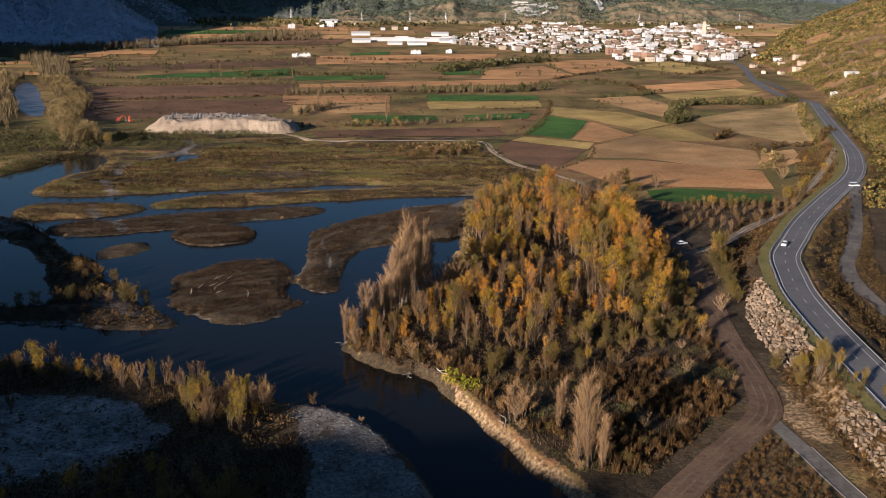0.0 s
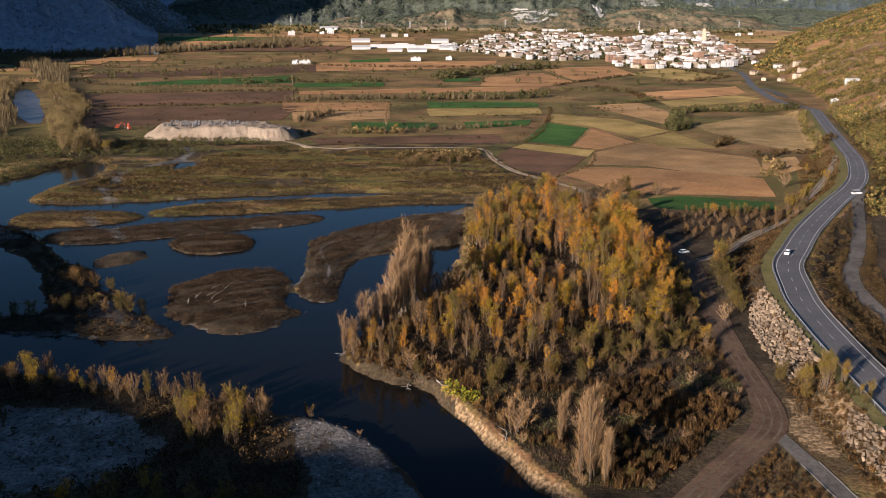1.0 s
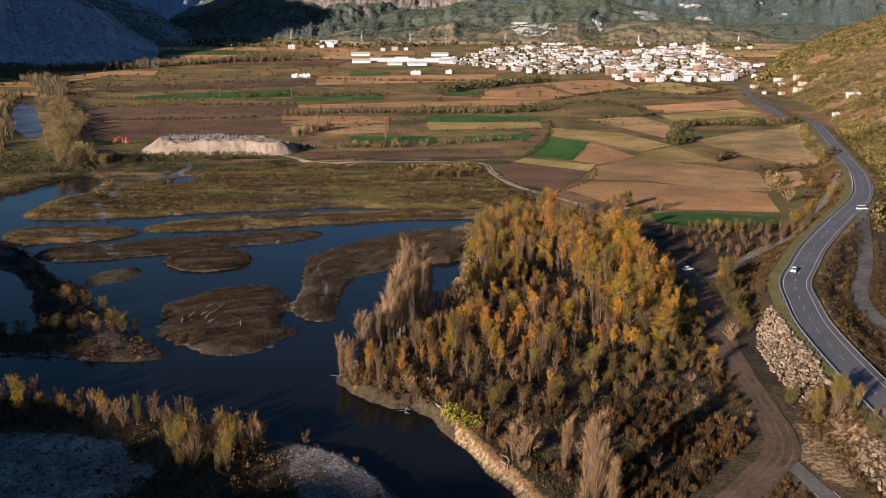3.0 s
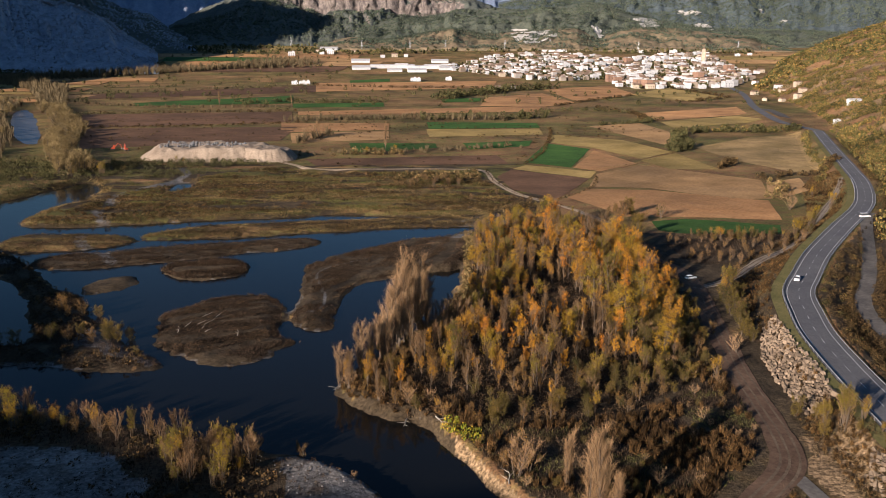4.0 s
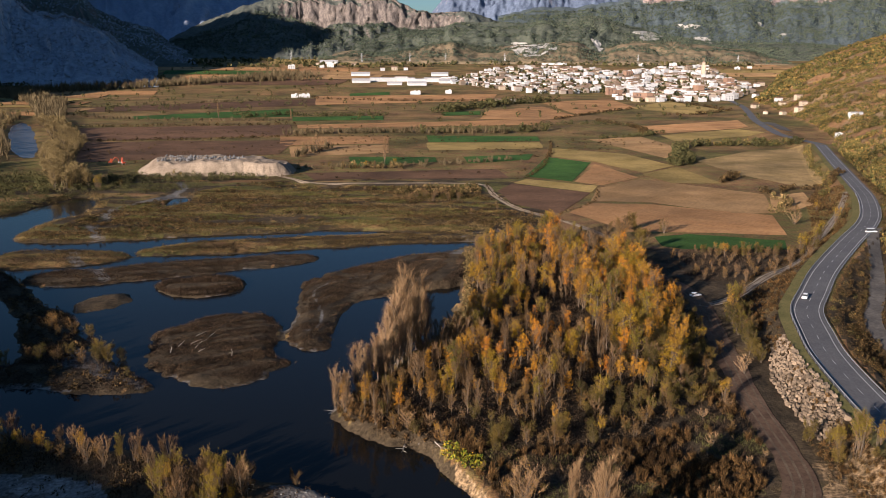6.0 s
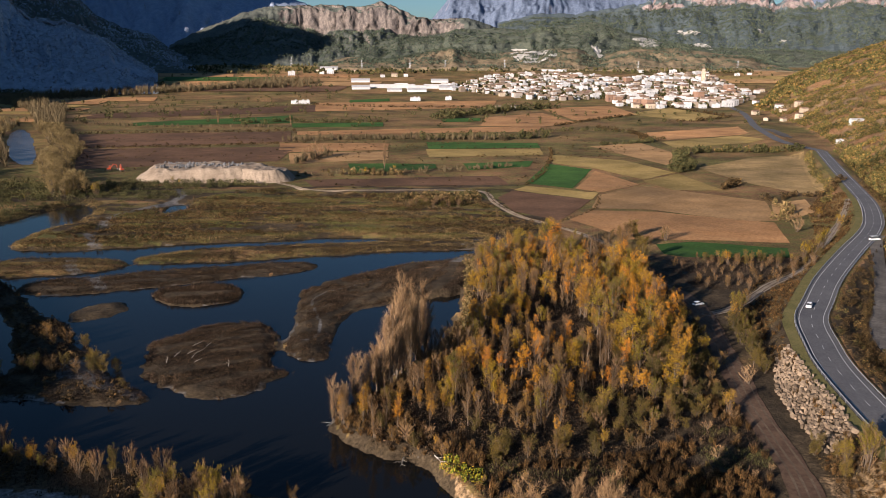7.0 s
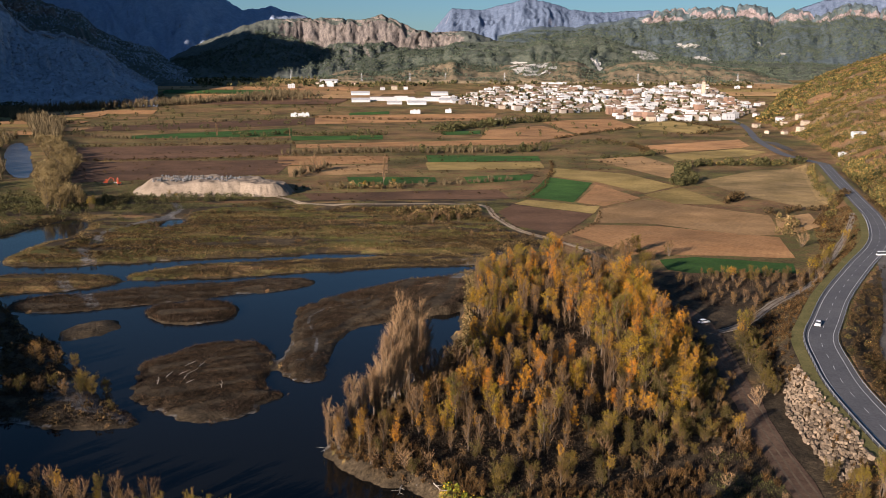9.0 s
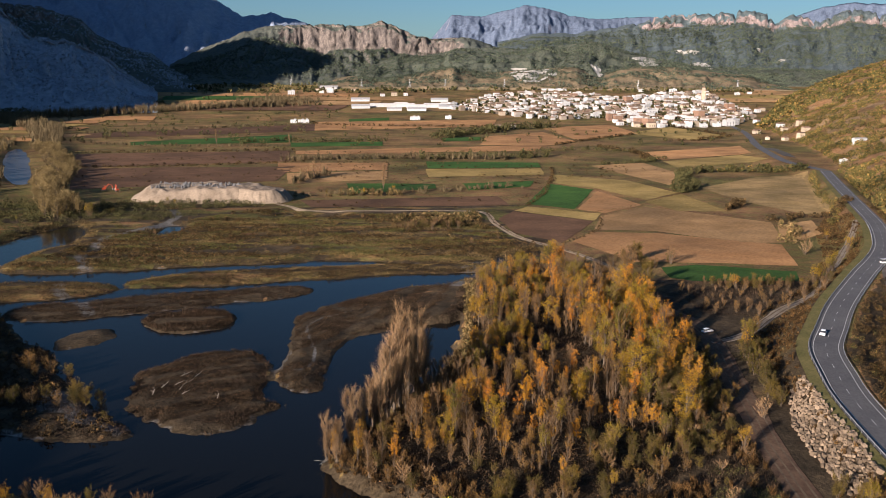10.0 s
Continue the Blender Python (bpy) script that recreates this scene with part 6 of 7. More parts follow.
for a, b, k, sc in [(-224, 576, GOLDEN, 1.9), (-229, 584, GOLDEN, 1.5), (-243, 574, GOLDEN, 0.8), (-216, 592, WILLOW, 0.9), (-263, 560, GOLDEN, 0.7), (-195, 640, GOLDEN, 1.0), (-188, 634, GOLDEN, 0.8), (-60, 690, GOLDEN, 1.1), (-38, 695, GOLDEN, 1.0),
                    (-54, 688, RUSSET, 1.1), (-48, 730, SPIRE, 1.1), (-300, 1180, SPIRE, 1.0), (-200, 1160, SPIRE, 0.8), (-122, 790, SHRUB, 2.2), (-112, 800, SHRUB, 2.0), (-90, 700, WILLOW, 0.8)]:
    k.put(a, b, sc)

# large trees at the wood's edge
for x, y, sc, k in [(27, 203, 1.25, WILLOW), (20, 203, 0.9, WILLOW), (40, 221, 1.15, GOLDEN), (38, 223, 1.1, WILLOW), (52, 224, 1.15, RUSSET), (56, 222, 1.0, RUSSET), (12, 203, 0.85, WILLOW), (71, 285, 1.5, WILLOW), (74, 296, 1.55, WILLOW),
                    (70, 300, 1.5, GOLDEN), (76, 308, 1.4, WILLOW), (66, 280, 1.4, GOLDEN), (72, 270, 1.0, GOLDEN), (60, 252, 1.0, SHRUB), (74, 318, 1.4, GOLDEN), (73, 332, 1.4, WILLOW), (72, 346, 1.3, WILLOW), (-6, 206, 0.8, WILLOW), (-1, 205, 0.6, GOLDEN), (72, 264, 1.1, POPLAR)]:
    k.put(x, y, sc)
x, y, r = scatter([(2, 200), (9, 194), (11, 187), (6, 188), (0, 196)], 1.6, 741)
bushes("bank_bushes", x, y, r.uniform(1.4, 2.8, len(x)), r.uniform(0.8, 2.0, len(x)), 44, M_BRIGHT_LEAF, "yellow and bright green bushes on the bank edge", "bushes", 742, 0.13)
for i in range(7):
    r = np.random.default_rng(750 + i)
    a = r.uniform(0, 6.28)
    log = thing("driftwood", "bleached bare branch washed up on the bank", "driftwood", "driftwood")
    t = np.linspace(0, 1, 5)[:, None]
    pts = np.concatenate([t * 5, 0.4 * np.sin(4 * t + a), 0.25 + 0.35 * t], 1)
    part("stem", mesh_of("stem", *tube(pts, [0.16, 0.13, 0.10, 0.07, 0.03], 5), M_DRIFT), log)
    for k in range(3):
        b = pts[1 + k]
        part("branch", mesh_of("branch", *tube([b, b + np.array([0.9, (-1) ** k * 0.8, 0.3]), b + np.array([1.6, (-1) ** k * 1.5, 0.5])], [0.06, 0.05, 0.02], 4), M_DRIFT), log)
    px, py = [(-8, 204.5), (-5, 203), (-1, 201.5), (-27, 222.5), (-26, 224), (-40, 186), (14, 170)][i]
    log.matrix_basis = Matrix.Translation((px, py, max(0.05, ground_at(px, py)))) @ Matrix.Rotation(a, 4, "Z")

x, y, r = scatter(ISLANDS["wooded"], 3.2, 761)
keep = fbm(x / 9, y / 9, 762) > 0.45
bushes("island_scrub", x[keep], y[keep], r.uniform(1.2, 3.2, keep.sum()), r.uniform(0.6, 2.4, keep.sum()), 36, M_SCRUB, "dark brown scrub on the wooded island", "scrub", 763, 0.13)

x, y, r = scatter([(-340, 395), (-268, 446), (-252, 483), (-245, 509), (-239, 545), (-222, 570), (-205, 560), (-190, 520), (-176, 560), (-150, 600), (-250, 610), (-340, 600)], 4.2, 771)
keep = (water_distance(x, y) > 1.0) & (fbm(x / 14, y / 14, 772) > 0.40)
bushes("bank_thicket", x[keep], y[keep], r.uniform(2, 5, keep.sum()), r.uniform(1, 3.6, keep.sum()), 64, M_DARKWOOD, "dark thicket along the river bank", "bushes", 773, 0.09)
x, y, r = scatter([(-150, 640), (-90, 615), (0, 620), (30, 610), (60, 640), (110, 800), (240, 860), (120, 1100), (-380, 1060), (-330, 720)], 13, 775)
keep = fbm(x / 40, y / 25, 776) > 0.52
bushes("field_weeds", x[keep], y[keep], r.uniform(1.5, 4, keep.sum()), r.uniform(0.5, 2.0, keep.sum()), 16, M_SCRUB, "low brown weeds along field margins", "weeds", 777, 0.2)
# mud flats and sticks on the middle island
for i in range(9):
    r = np.random.default_rng(780 + i)
    px, py = -74 + r.uniform(-8, 12), 268 + r.uniform(-8, 14)
    a = r.uniform(0.9, 2.0)
    log = thing("driftwood", "pale fallen branch on a river island", "driftwood", "driftwood")
    t = np.linspace(0, 1, 4)[:, None]
    pts = np.concatenate([t * r.uniform(2.5, 5), 0.3 * np.sin(4 * t + a), 0.25 + 0.5 * t], 1)
    part("stem", mesh_of("stem", *tube(pts, [0.13, 0.10, 0.07, 0.03], 5), M_DRIFT), log)
    part("branch", mesh_of("branch", *tube([pts[1], pts[1] + np.array([0.8, 0.7, 0.3])], [0.05, 0.02], 4), M_DRIFT), log)
    log.matrix_basis = Matrix.Translation((px, py, max(0.05, ground_at(px, py)))) @ Matrix.Rotation(a, 4, "Z")

# autumn trees between the road and the hill
r = np.random.default_rng(791)
k = r.uniform(len(ROAD) * 0.42, len(ROAD) - 1, 420)
bx = np.interp(k, np.arange(len(ROAD)), ROAD[:, 0]) + r.uniform(11, 34, 420)
by = np.interp(k, np.arange(len(ROAD)), ROAD[:, 1]) - r.uniform(0, 10, 420)
d1, _ = line_distance(ROAD, bx, by)
d2, _ = line_distance(TRACKS["old"], bx, by)
keep = (d1 > 8) & (d2 > 3.5)
bushes("roadside_trees", bx[keep], by[keep], r.uniform(2, 5, keep.sum()), r.uniform(1.5, 5.5, keep.sum()), 34, M_HILL, "orange and olive trees between road and hill", "trees", 792, 0.16)
x, y, r = scatter([(3, 268), (9, 292), (12, 340), (16, 405), (10, 395), (9, 345), (7, 315), (2, 288)], 1.8, 795)
bushes("shore_bushes", x, y, r.uniform(1.2, 3.0, len(x)), r.uniform(0.8, 2.6, len(x)), 30, M_MARSH, "olive bushes along the shore of the wood", "bushes", 796, 0.15)

x, y, r = scatter([(-30, 224), (-21, 213), (-12, 206), (-4, 203), (6, 196), (12, 202), (-4, 216), (-16, 240)], 1.9, 801)
keep = water_distance(x, y) > 0.4
bushes("bank_scrub", x[keep], y[keep], r.uniform(1.2, 3.0, keep.sum()), r.uniform(0.7, 2.6, keep.sum()), 60, M_RUSTY, "brown tangled scrub at the foot of the wood", "scrub", 802, 0.10)
for i, (px, py, sc, k) in enumerate([(-23, 217, 0.62, RUSSET), (-19, 214, 0.7, RUSSET), (-15, 211, 0.75, SHRUB), (-11, 209, 0.7, RUSSET), (-24, 221, 0.6, SHRUB), (-14, 216, 0.8, WILLOW), (-8, 213, 0.9, RUSSET), (-3, 209, 0.8, SHRUB), (-19, 221, 0.8, GOLDEN), (3, 205, 0.8, RUSSET)]):
    k.put(px, py, sc)
x, y, r = scatter(MARSH, 2.6, 805)
keep = (water_distance(x, y) > 0.6) & (fbm(x / 18, y / 8, 806) > 0.54)
bushes("marsh_weeds", x[keep], y[keep], r.uniform(1.0, 2.6, keep.sum()), r.uniform(0.3, 1.2, keep.sum()), 40, M_RUSTY, "rusty brown weeds in patches over the marsh", "weeds", 807, 0.10)

# woods on the far slopes
for i, (name, count, low, high, tall) in enumerate([("mountain_3", 11000, 2, 54, 6.0), ("mountain_2", 17000, 2, 54, 6.5), ("mountain_8", 24000, 3, 46, 7.0),
                                                       ("mountain_4", 7000, 2, 54, 6.0), ("mountain_5", 6000, 2, 52, 6.5), ("mountain_1", 9000, 2, 36, 7.0)]):
    G = SLOPE_POINTS[name]
    r = np.random.default_rng(820 + i)
    a, c = r.uniform(low, high, count), r.uniform(1, G.shape[1] - 2, count)
    ia, ic = a.astype(int), c.astype(int)
    fa, fc = (a - ia)[:, None], (c - ic)[:, None]
    P = (G[ia, ic] * (1 - fa) + G[ia + 1, ic] * fa) * (1 - fc) + (G[ia, ic + 1] * (1 - fa) + G[ia + 1, ic + 1] * fa) * fc
    P = P[fbm(P[:, 0] / 110, (P[:, 1] + 2 * P[:, 2]) / 60, 825 + i) > (0.50 if i == 0 else 0.43 if i == 1 else 0.36)]
    bushes("mountain_trees", P[:, 0], P[:, 1], r.uniform(0.7, 1.4, len(P)) * tall, r.uniform(0.6, 1.3, len(P)) * tall, 6, M_HAZE_SLOPE if i in (3, 4) else M_PINE, "pine woods in patches over far slopes, some tinted pale blue for haze", "woods", 830 + i, 0.28, P[:, 2] - 1.0)

x, y, r = scatter([(-30, 545), (-16, 560), (6, 566), (14, 540), (-4, 536), (-20, 538)], 5.5, 845)
for a, b in zip(x, y):
    (THICKET, WILLOW, THICKET, RUSSET)[int(r.integers(4))].put(a, b, r.uniform(0.5, 0.9), 1.2)
x, y, r = scatter(MARSH, 13, 847)
for a, b in zip(x, y):
    if fbm(np.array([a / 30]), np.array([b / 10]), 848)[0] > 0.53 and water_distance(np.array([a]), np.array([b]))[0] > 2:
        (THICKET, RUSSET)[int(r.integers(2))].put(a, b, r.uniform(0.22, 0.45), 1.5)
x, y, r = scatter(MARSH, 1.5, 841)
keep = (water_distance(x, y) > 0.4) & (fbm(x / 30, y / 7, 842) > 0.57)
reeds("marsh_grass", x[keep], y[keep], 0.7, M_GREENREED, "green grass in strips along the marsh channels", 843, 7, 0.15, 0.6, 0.5)
for px, py, sc, k in [(62, 262, 1.5, WILLOW), (66, 272, 1.6, GOLDEN), (68, 258, 1.4, RUSSET), (70, 340, 1.6, GOLDEN), (72, 356, 1.6, WILLOW), (66, 372, 1.5, GOLDEN), (70, 250, 1.3, WILLOW), (64, 242, 1.4, WILLOW), (68, 384, 1.4, RUSSET), (60, 400, 1.4, WILLOW)]:
    k.put(px, py, sc)

x, y, r = scatter([(-18, 238), (-8, 230), (4, 250), (9, 275), (6, 292), (0, 286), (-7, 268), (-13, 252)], 4.0, 851)
for a, b in zip(x, y):
    (BARE, RUSSET, BARE, SHRUB, RUSSET)[int(r.integers(5))].put(a, b, r.uniform(0.6, 0.85), 1.15)
for px, py, sc, k in [(90, 191, 1.25, GOLDEN), (92, 195, 1.35, GOLDEN), (88, 196, 1.2, GOLDEN), (94, 191, 1.1, GOLDEN), (86, 192, 0.9, WILLOW), (97, 184, 0.8, GOLDEN), (94, 180, 0.7, WILLOW), (99, 178, 0.6, GOLDEN), (84, 203, 1.0, WILLOW)]:
    k.put(px, py, sc)
x, y, r = scatter([(81, 120), (82, 160), (80, 182), (86, 205), (98, 205), (97, 180), (91, 120)], 2.4, 855)
keep = fbm(x / 7, y / 7, 856) > 0.45
bushes("bank_weeds", x[keep], y[keep], r.uniform(1.0, 2.6, keep.sum()), r.uniform(0.5, 1.7, keep.sum()), 46, M_SCRUB, "dark brown weeds at the foot of the road bank", "weeds", 857, 0.10)

x, y, r = scatter([(56, 214), (73, 226), (79, 258), (84, 290), (86, 330), (84, 352), (76, 345), (76, 300), (68, 262), (58, 226)], 4.2, 861)
d, _ = line_distance(TRACKS["river"], x, y)
for a, b in zip(x[d > 4], y[d > 4]):
    (WILLOW, RUSSET, WILLOW, GOLDEN, RUSSET)[int(r.integers(5))].put(a, b, r.uniform(0.55, 1.05))
x, y, r = scatter([(58, 236), (72, 256), (78, 290), (80, 340), (74, 376), (66, 376), (68, 330), (64, 290), (54, 250)], 6.2, 862)
d, _ = line_distance(TRACKS["river"], x, y)
for a, b in zip(x[d > 5], y[d > 5]):
    (WILLOW, POPLAR, GOLDEN, WILLOW)[int(r.integers(4))].put(a, b, r.uniform(1.25, 1.6), 1.05)
x, y, r = scatter(WASTE, 6.5, 863)
d, _ = line_distance(TRACKS["river"], x, y)
for a, b in zip(x[d > 5], y[d > 5]):
    (WILLOW, RUSSET, SHRUB)[int(r.integers(3))].put(a, b, r.uniform(0.28, 0.55), 1.25)
# growth on both banks of the road
t = np.arange(len(ROAD))
r = np.random.default_rng(871)
for side, low, high, n, mat, label in ((1, 6.4, 17, 1500, M_SCRUB, "dark brown scrub on the bank below the hill"), (1, 7, 20, 420, M_HILL, "olive and orange bushes on the bank below the hill"),
                                       (-1, 9.2, 15, 700, M_RUSTY, "brown weeds at the foot of the stone slopes")):
    k = r.uniform(6, len(ROAD) * 0.72, n)
    way = np.gradient(ROAD[:, :2], axis=0)
    way /= np.linalg.norm(way, axis=1)[:, None]
    off = side * r.uniform(low, high, n)
    x = np.interp(k, t, ROAD[:, 0]) + off * np.interp(k, t, way[:, 1])
    y = np.interp(k, t, ROAD[:, 1]) - off * np.interp(k, t, way[:, 0])
    d1, _ = line_distance(ROAD, x, y)
    d2, _ = line_distance(TRACKS["old"], x, y)
    d3, _ = line_distance(TRACKS["river"], x, y)
    keep = (d1 > low - 0.4) & (d2 > 3.0) & (d3 > 4.4) & (fbm(x / 8, y / 8, 872) > 0.42)
    if side < 0:
        keep &= fbm(x / 5, y / 5, 873) > 0.52
    bushes("roadside_scrub", x[keep], y[keep], r.uniform(0.9, 2.6, keep.sum()), r.uniform(0.5, 2.2, keep.sum()), 46, mat, label, "scrub", 874, 0.10)
# growth along the low shores
x, y, r = scatter([(-250, 400), (60, 400), (60, 480), (-60, 480), (-150, 470), (-190, 520), (-190, 640), (-260, 600)], 1.25, 865)
sd = water_distance(x, y)
keep = (sd > 0.35) & (sd < 9) & (fbm(x / 9, y / 6, 866) > 0.40)
reeds("shore_reeds", x[keep], y[keep], 0.75, M_MARSH, "olive and brown reeds along the low shore", 867, 6, 0.12, 0.5, 0.45)
x, y, r = scatter([(-250, 400), (60, 400), (60, 480), (-60, 480), (-150, 470), (-190, 520), (-190, 640), (-260, 600)], 4.0, 868)
sd = water_distance(x, y)
keep = (sd > 0.8) & (sd < 14) & (fbm(x / 12, y / 7, 869) > 0.52)
bushes("shore_scrub", x[keep], y[keep], r.uniform(1.2, 3.2, keep.sum()), r.uniform(0.5, 1.8, keep.sum()), 36, M_SCRUB, "dark brown scrub along the low shore", "scrub", 870, 0.11)


# ---------------------------------------------------------------- solids for built things
def box(w, d, h, x=0.0, y=0.0, z=0.0, bevel=0.0, taper=1.0):
    """A box on z with its edges chamfered at the corners; taper narrows the top."""
    b = bevel
    if b:
        ring = [(-w / 2 + b, -d / 2), (w / 2 - b, -d / 2), (w / 2, -d / 2 + b), (w / 2, d / 2 - b), (w / 2 - b, d / 2), (-w / 2 + b, d / 2), (-w / 2, d / 2 - b), (-w / 2, -d / 2 + b)]
    else:
        ring = [(-w / 2, -d / 2), (w / 2, -d / 2), (w / 2, d / 2), (-w / 2, d / 2)]
    n = len(ring)
    V = [(x + a, y + c, z) for a, c in ring] + [(x + a * taper, y + c * taper, z + h) for a, c in ring]
    F = [tuple(reversed(range(n))), tuple(range(n, 2 * n))] + [(i, (i + 1) % n, n + (i + 1) % n, n + i) for i in range(n)]
    return V, F


def joined(name, mat, *solids):
    V, F = [], []
    for v, f in solids:
        k = len(V)
        V += [tuple(p) for p in v]
        F += [tuple(i + k for i in face) for face in f]
    return mesh_of(name, V, F, mat)


def gable(w, d, h, z, over=0.5):
    """A ridged roof with eaves, its ridge along x."""
    a, b, t = w / 2 + over, d / 2 + over, 0.25
    V = [(-a, -b, z), (a, -b, z), (a, b, z), (-a, b, z), (-a, 0, z + h), (a, 0, z + h), (-a, -b, z - t), (a, -b, z - t), (a, b, z - t), (-a, b, z - t)]
    F = [(0, 1, 5, 4), (2, 3, 4, 5), (0, 4, 3), (1, 2, 5), (6, 9, 8, 7), (0, 6, 7, 1), (1, 7, 8, 2), (2, 8, 9, 3), (3, 9, 6, 0)]
    return V, F


def house(w, d, h, wall, roof, flat, storeys, bays, label, category="house", group="houses of the town", name="house"):
    ob = thing(name, label, category, group)
    part("wall", joined("wall", wall, box(w, d, h + 4, 0, 0, -4)), ob)
    if flat:
        part("roof", joined("roof", roof, box(w + 0.3, d + 0.3, 0.35, 0, 0, h), box(w * 0.3, d * 0.3, 2.2, w * 0.2, d * 0.1, h + 0.35)), ob)
    else:
        part("roof", joined("roof", roof, gable(w, d, d * 0.22, h)), ob)
    pane = joined("window", M_PANE, box(1.5, 0.10, 1.6))
    for s in range(storeys):
        for k in range(bays):
            part("window", pane, ob, "", pose((k + 0.5) / bays * w * 0.9 - w * 0.45, -d / 2 - 0.02, 0.9 + s * 3.0))
    return ob


HOUSES = [house(13, 11, 9, M_PLASTER, M_TILES, False, 2, 2, "white plastered house with a tiled roof"),
          house(18, 13, 12, M_PLASTER, M_METAL_ROOF, True, 3, 3, "white block of flats with a flat roof"),
          house(12, 10, 7, M_CREAM, M_TILES, False, 1, 2, "cream house with a tiled roof"),
          house(16, 12, 10, M_CREAM, M_TILES, False, 2, 3, "cream town house with a tiled roof"),
          house(22, 13, 15, M_PLASTER, M_CONCRETE, True, 4, 4, "tall white block of flats with a flat roof"),
          house(20, 14, 17, M_BRICK, M_CONCRETE, True, 5, 3, "tall brick block of flats with a flat roof"),
          house(14, 12, 8, M_PLASTER, M_PLASTER, True, 1, 2, "low white house with a flat roof")]
TOWN_KIND = Kind(HOUSES)


def put_house(kind, i, x, y, turn, s=1.0, z=None):
    ob = kind.forms[i]
    m = Matrix.Translation((x, y, ground_at(x, y) if z is None else z)) @ Matrix.Rotation(radians(turn), 4, "Z") @ Matrix.Diagonal((s, s, s * 0.95, 1))
    if i not in kind.used:
        kind.used.add(i)
        ob.matrix_basis = m
        return ob
    return copy_thing(ob, m)


TOWN = [(10, 2060), (79, 2230), (178, 2400), (337, 2430), (456, 2260), (622, 2440), (718, 2440), (694, 2158), (671, 1900), (560, 1690), (420, 1590), (350, 1590), (323, 1800), (200, 1780), (140, 1850), (30, 2010)]
x, y, r = scatter(TOWN, 37, 401, 0.36)
for a, b in zip(x, y):
    k = r.uniform()
    core = a > 300
    i = (0 if k < 0.24 else 1 if k < 0.42 else 2 if k < 0.54 else 3 if k < 0.68 else 4 if k < 0.80 else 5 if k < 0.85 else 6) if core else (0 if k < 0.35 else 1 if k < 0.55 else 6 if k < 0.8 else 2)
    if not core and r.uniform() < 0.25:
        continue
    put_house(TOWN_KIND, i, a, b, 18 + 40 * (float(fbm(a / 120, b / 120, 91)) - 0.5) + (90 if r.uniform() < 0.3 else 0), r.uniform(0.82, 1.12))
for a, b, i, t in [(362, 1640, 5, 10), (350, 1600, 2, 5), (372, 1592, 3, 12), (330, 1660, 0, 20), (440, 1600, 6, 5), (470, 1606, 6, 8), (500, 1625, 6, 8), (530, 1650, 1, 12), (555, 1700, 1, 30), (590, 1760, 0, 30), (610, 1730, 0, 40),
                   (-405, 2364, 1, 10), (-309, 2426, 1, 0), (-330, 2410, 6, 0), (-284, 1688, 6, 5), (-270, 1690, 6, 5), (-262, 1692, 6, 5), (-60, 1770, 6, 0), (-52, 1768, 6, 0), (10, 1790, 6, 0), (-350, 2480, 2, 0), (-250, 2470, 2, 0),
                   (-160, 2330, 0, 10), (-130, 2345, 3, 10), (-100, 2350, 0, 0), (95, 1520, 2, 0), (120, 1540, 0, 5), (545, 1440, 0, 5),
                   (700, 1980, 0, 10), (720, 2010, 2, 10), (640, 2480, 1, 0), (560, 2520, 6, 0), (800, 2420, 6, 0), (840, 2440, 0, 0)]:
    put_house(TOWN_KIND, i, a, b, t)
for a, b, i, t, s in [(510, 1270, 3, 20, 0.7), (492, 1282, 2, 25, 0.6), (528, 1300, 2, 10, 0.75), (552, 1380, 3, 15, 0.7), (530, 1385, 2, 15, 0.7), (500, 1420, 2, 10, 0.8), (470, 1290, 2, 60, 0.6), (418, 935, 6, 10, 0.5)]:
    put_house(TOWN_KIND, i, a, b, t, s)
SHEDS = Kind([house(95, 34, 6.5, M_PLASTER, M_METAL_ROOF, True, 0, 0, "long white warehouse with a pale flat roof", "warehouse", "warehouses", "warehouse"),
              house(46, 24, 5.5, M_PLASTER, M_METAL_ROOF, False, 0, 0, "white industrial shed with a low pitched roof", "warehouse", "warehouses", "warehouse")])
for a, b, i, t, s in [(-120, 2080, 0, 4, 1.1), (-40, 2070, 0, 4, 0.9), (-190, 2040, 1, 8, 0.9), (-60, 1985, 1, 8, 1.0), (-110, 1990, 1, 5, 0.8), (10, 2040, 1, 6, 1.0), (-205, 2190, 1, 5, 1.1), (-10, 2200, 1, 5, 1.0), (35, 2030, 1, 20, 0.9), (-10, 2110, 0, 3, 0.7), (320, 2560, 0, 2, 0.7), (-330, 2560, 1, 0, 1.2)]:
    put_house(SHEDS, i, a, b, t, s)
hill_barn = house(15, 6, 3.4, M_PLASTER, M_METAL_ROOF, False, 0, 0, "pale barn on the hillside", "barn", "", "barn")
hill_barn.matrix_basis = Matrix.Translation((475, 1023, ground_at(475, 1018))) @ Matrix.Rotation(radians(8), 4, "Z")
x, y, r = scatter(TOWN, 15, 403, 0.48)
bushes("town_trees", x, y, r.uniform(5, 10, len(x)), r.uniform(5, 10, len(x)), 18, M_DARKWOOD, "dark trees among the houses of the town", "trees", 404, 0.28)
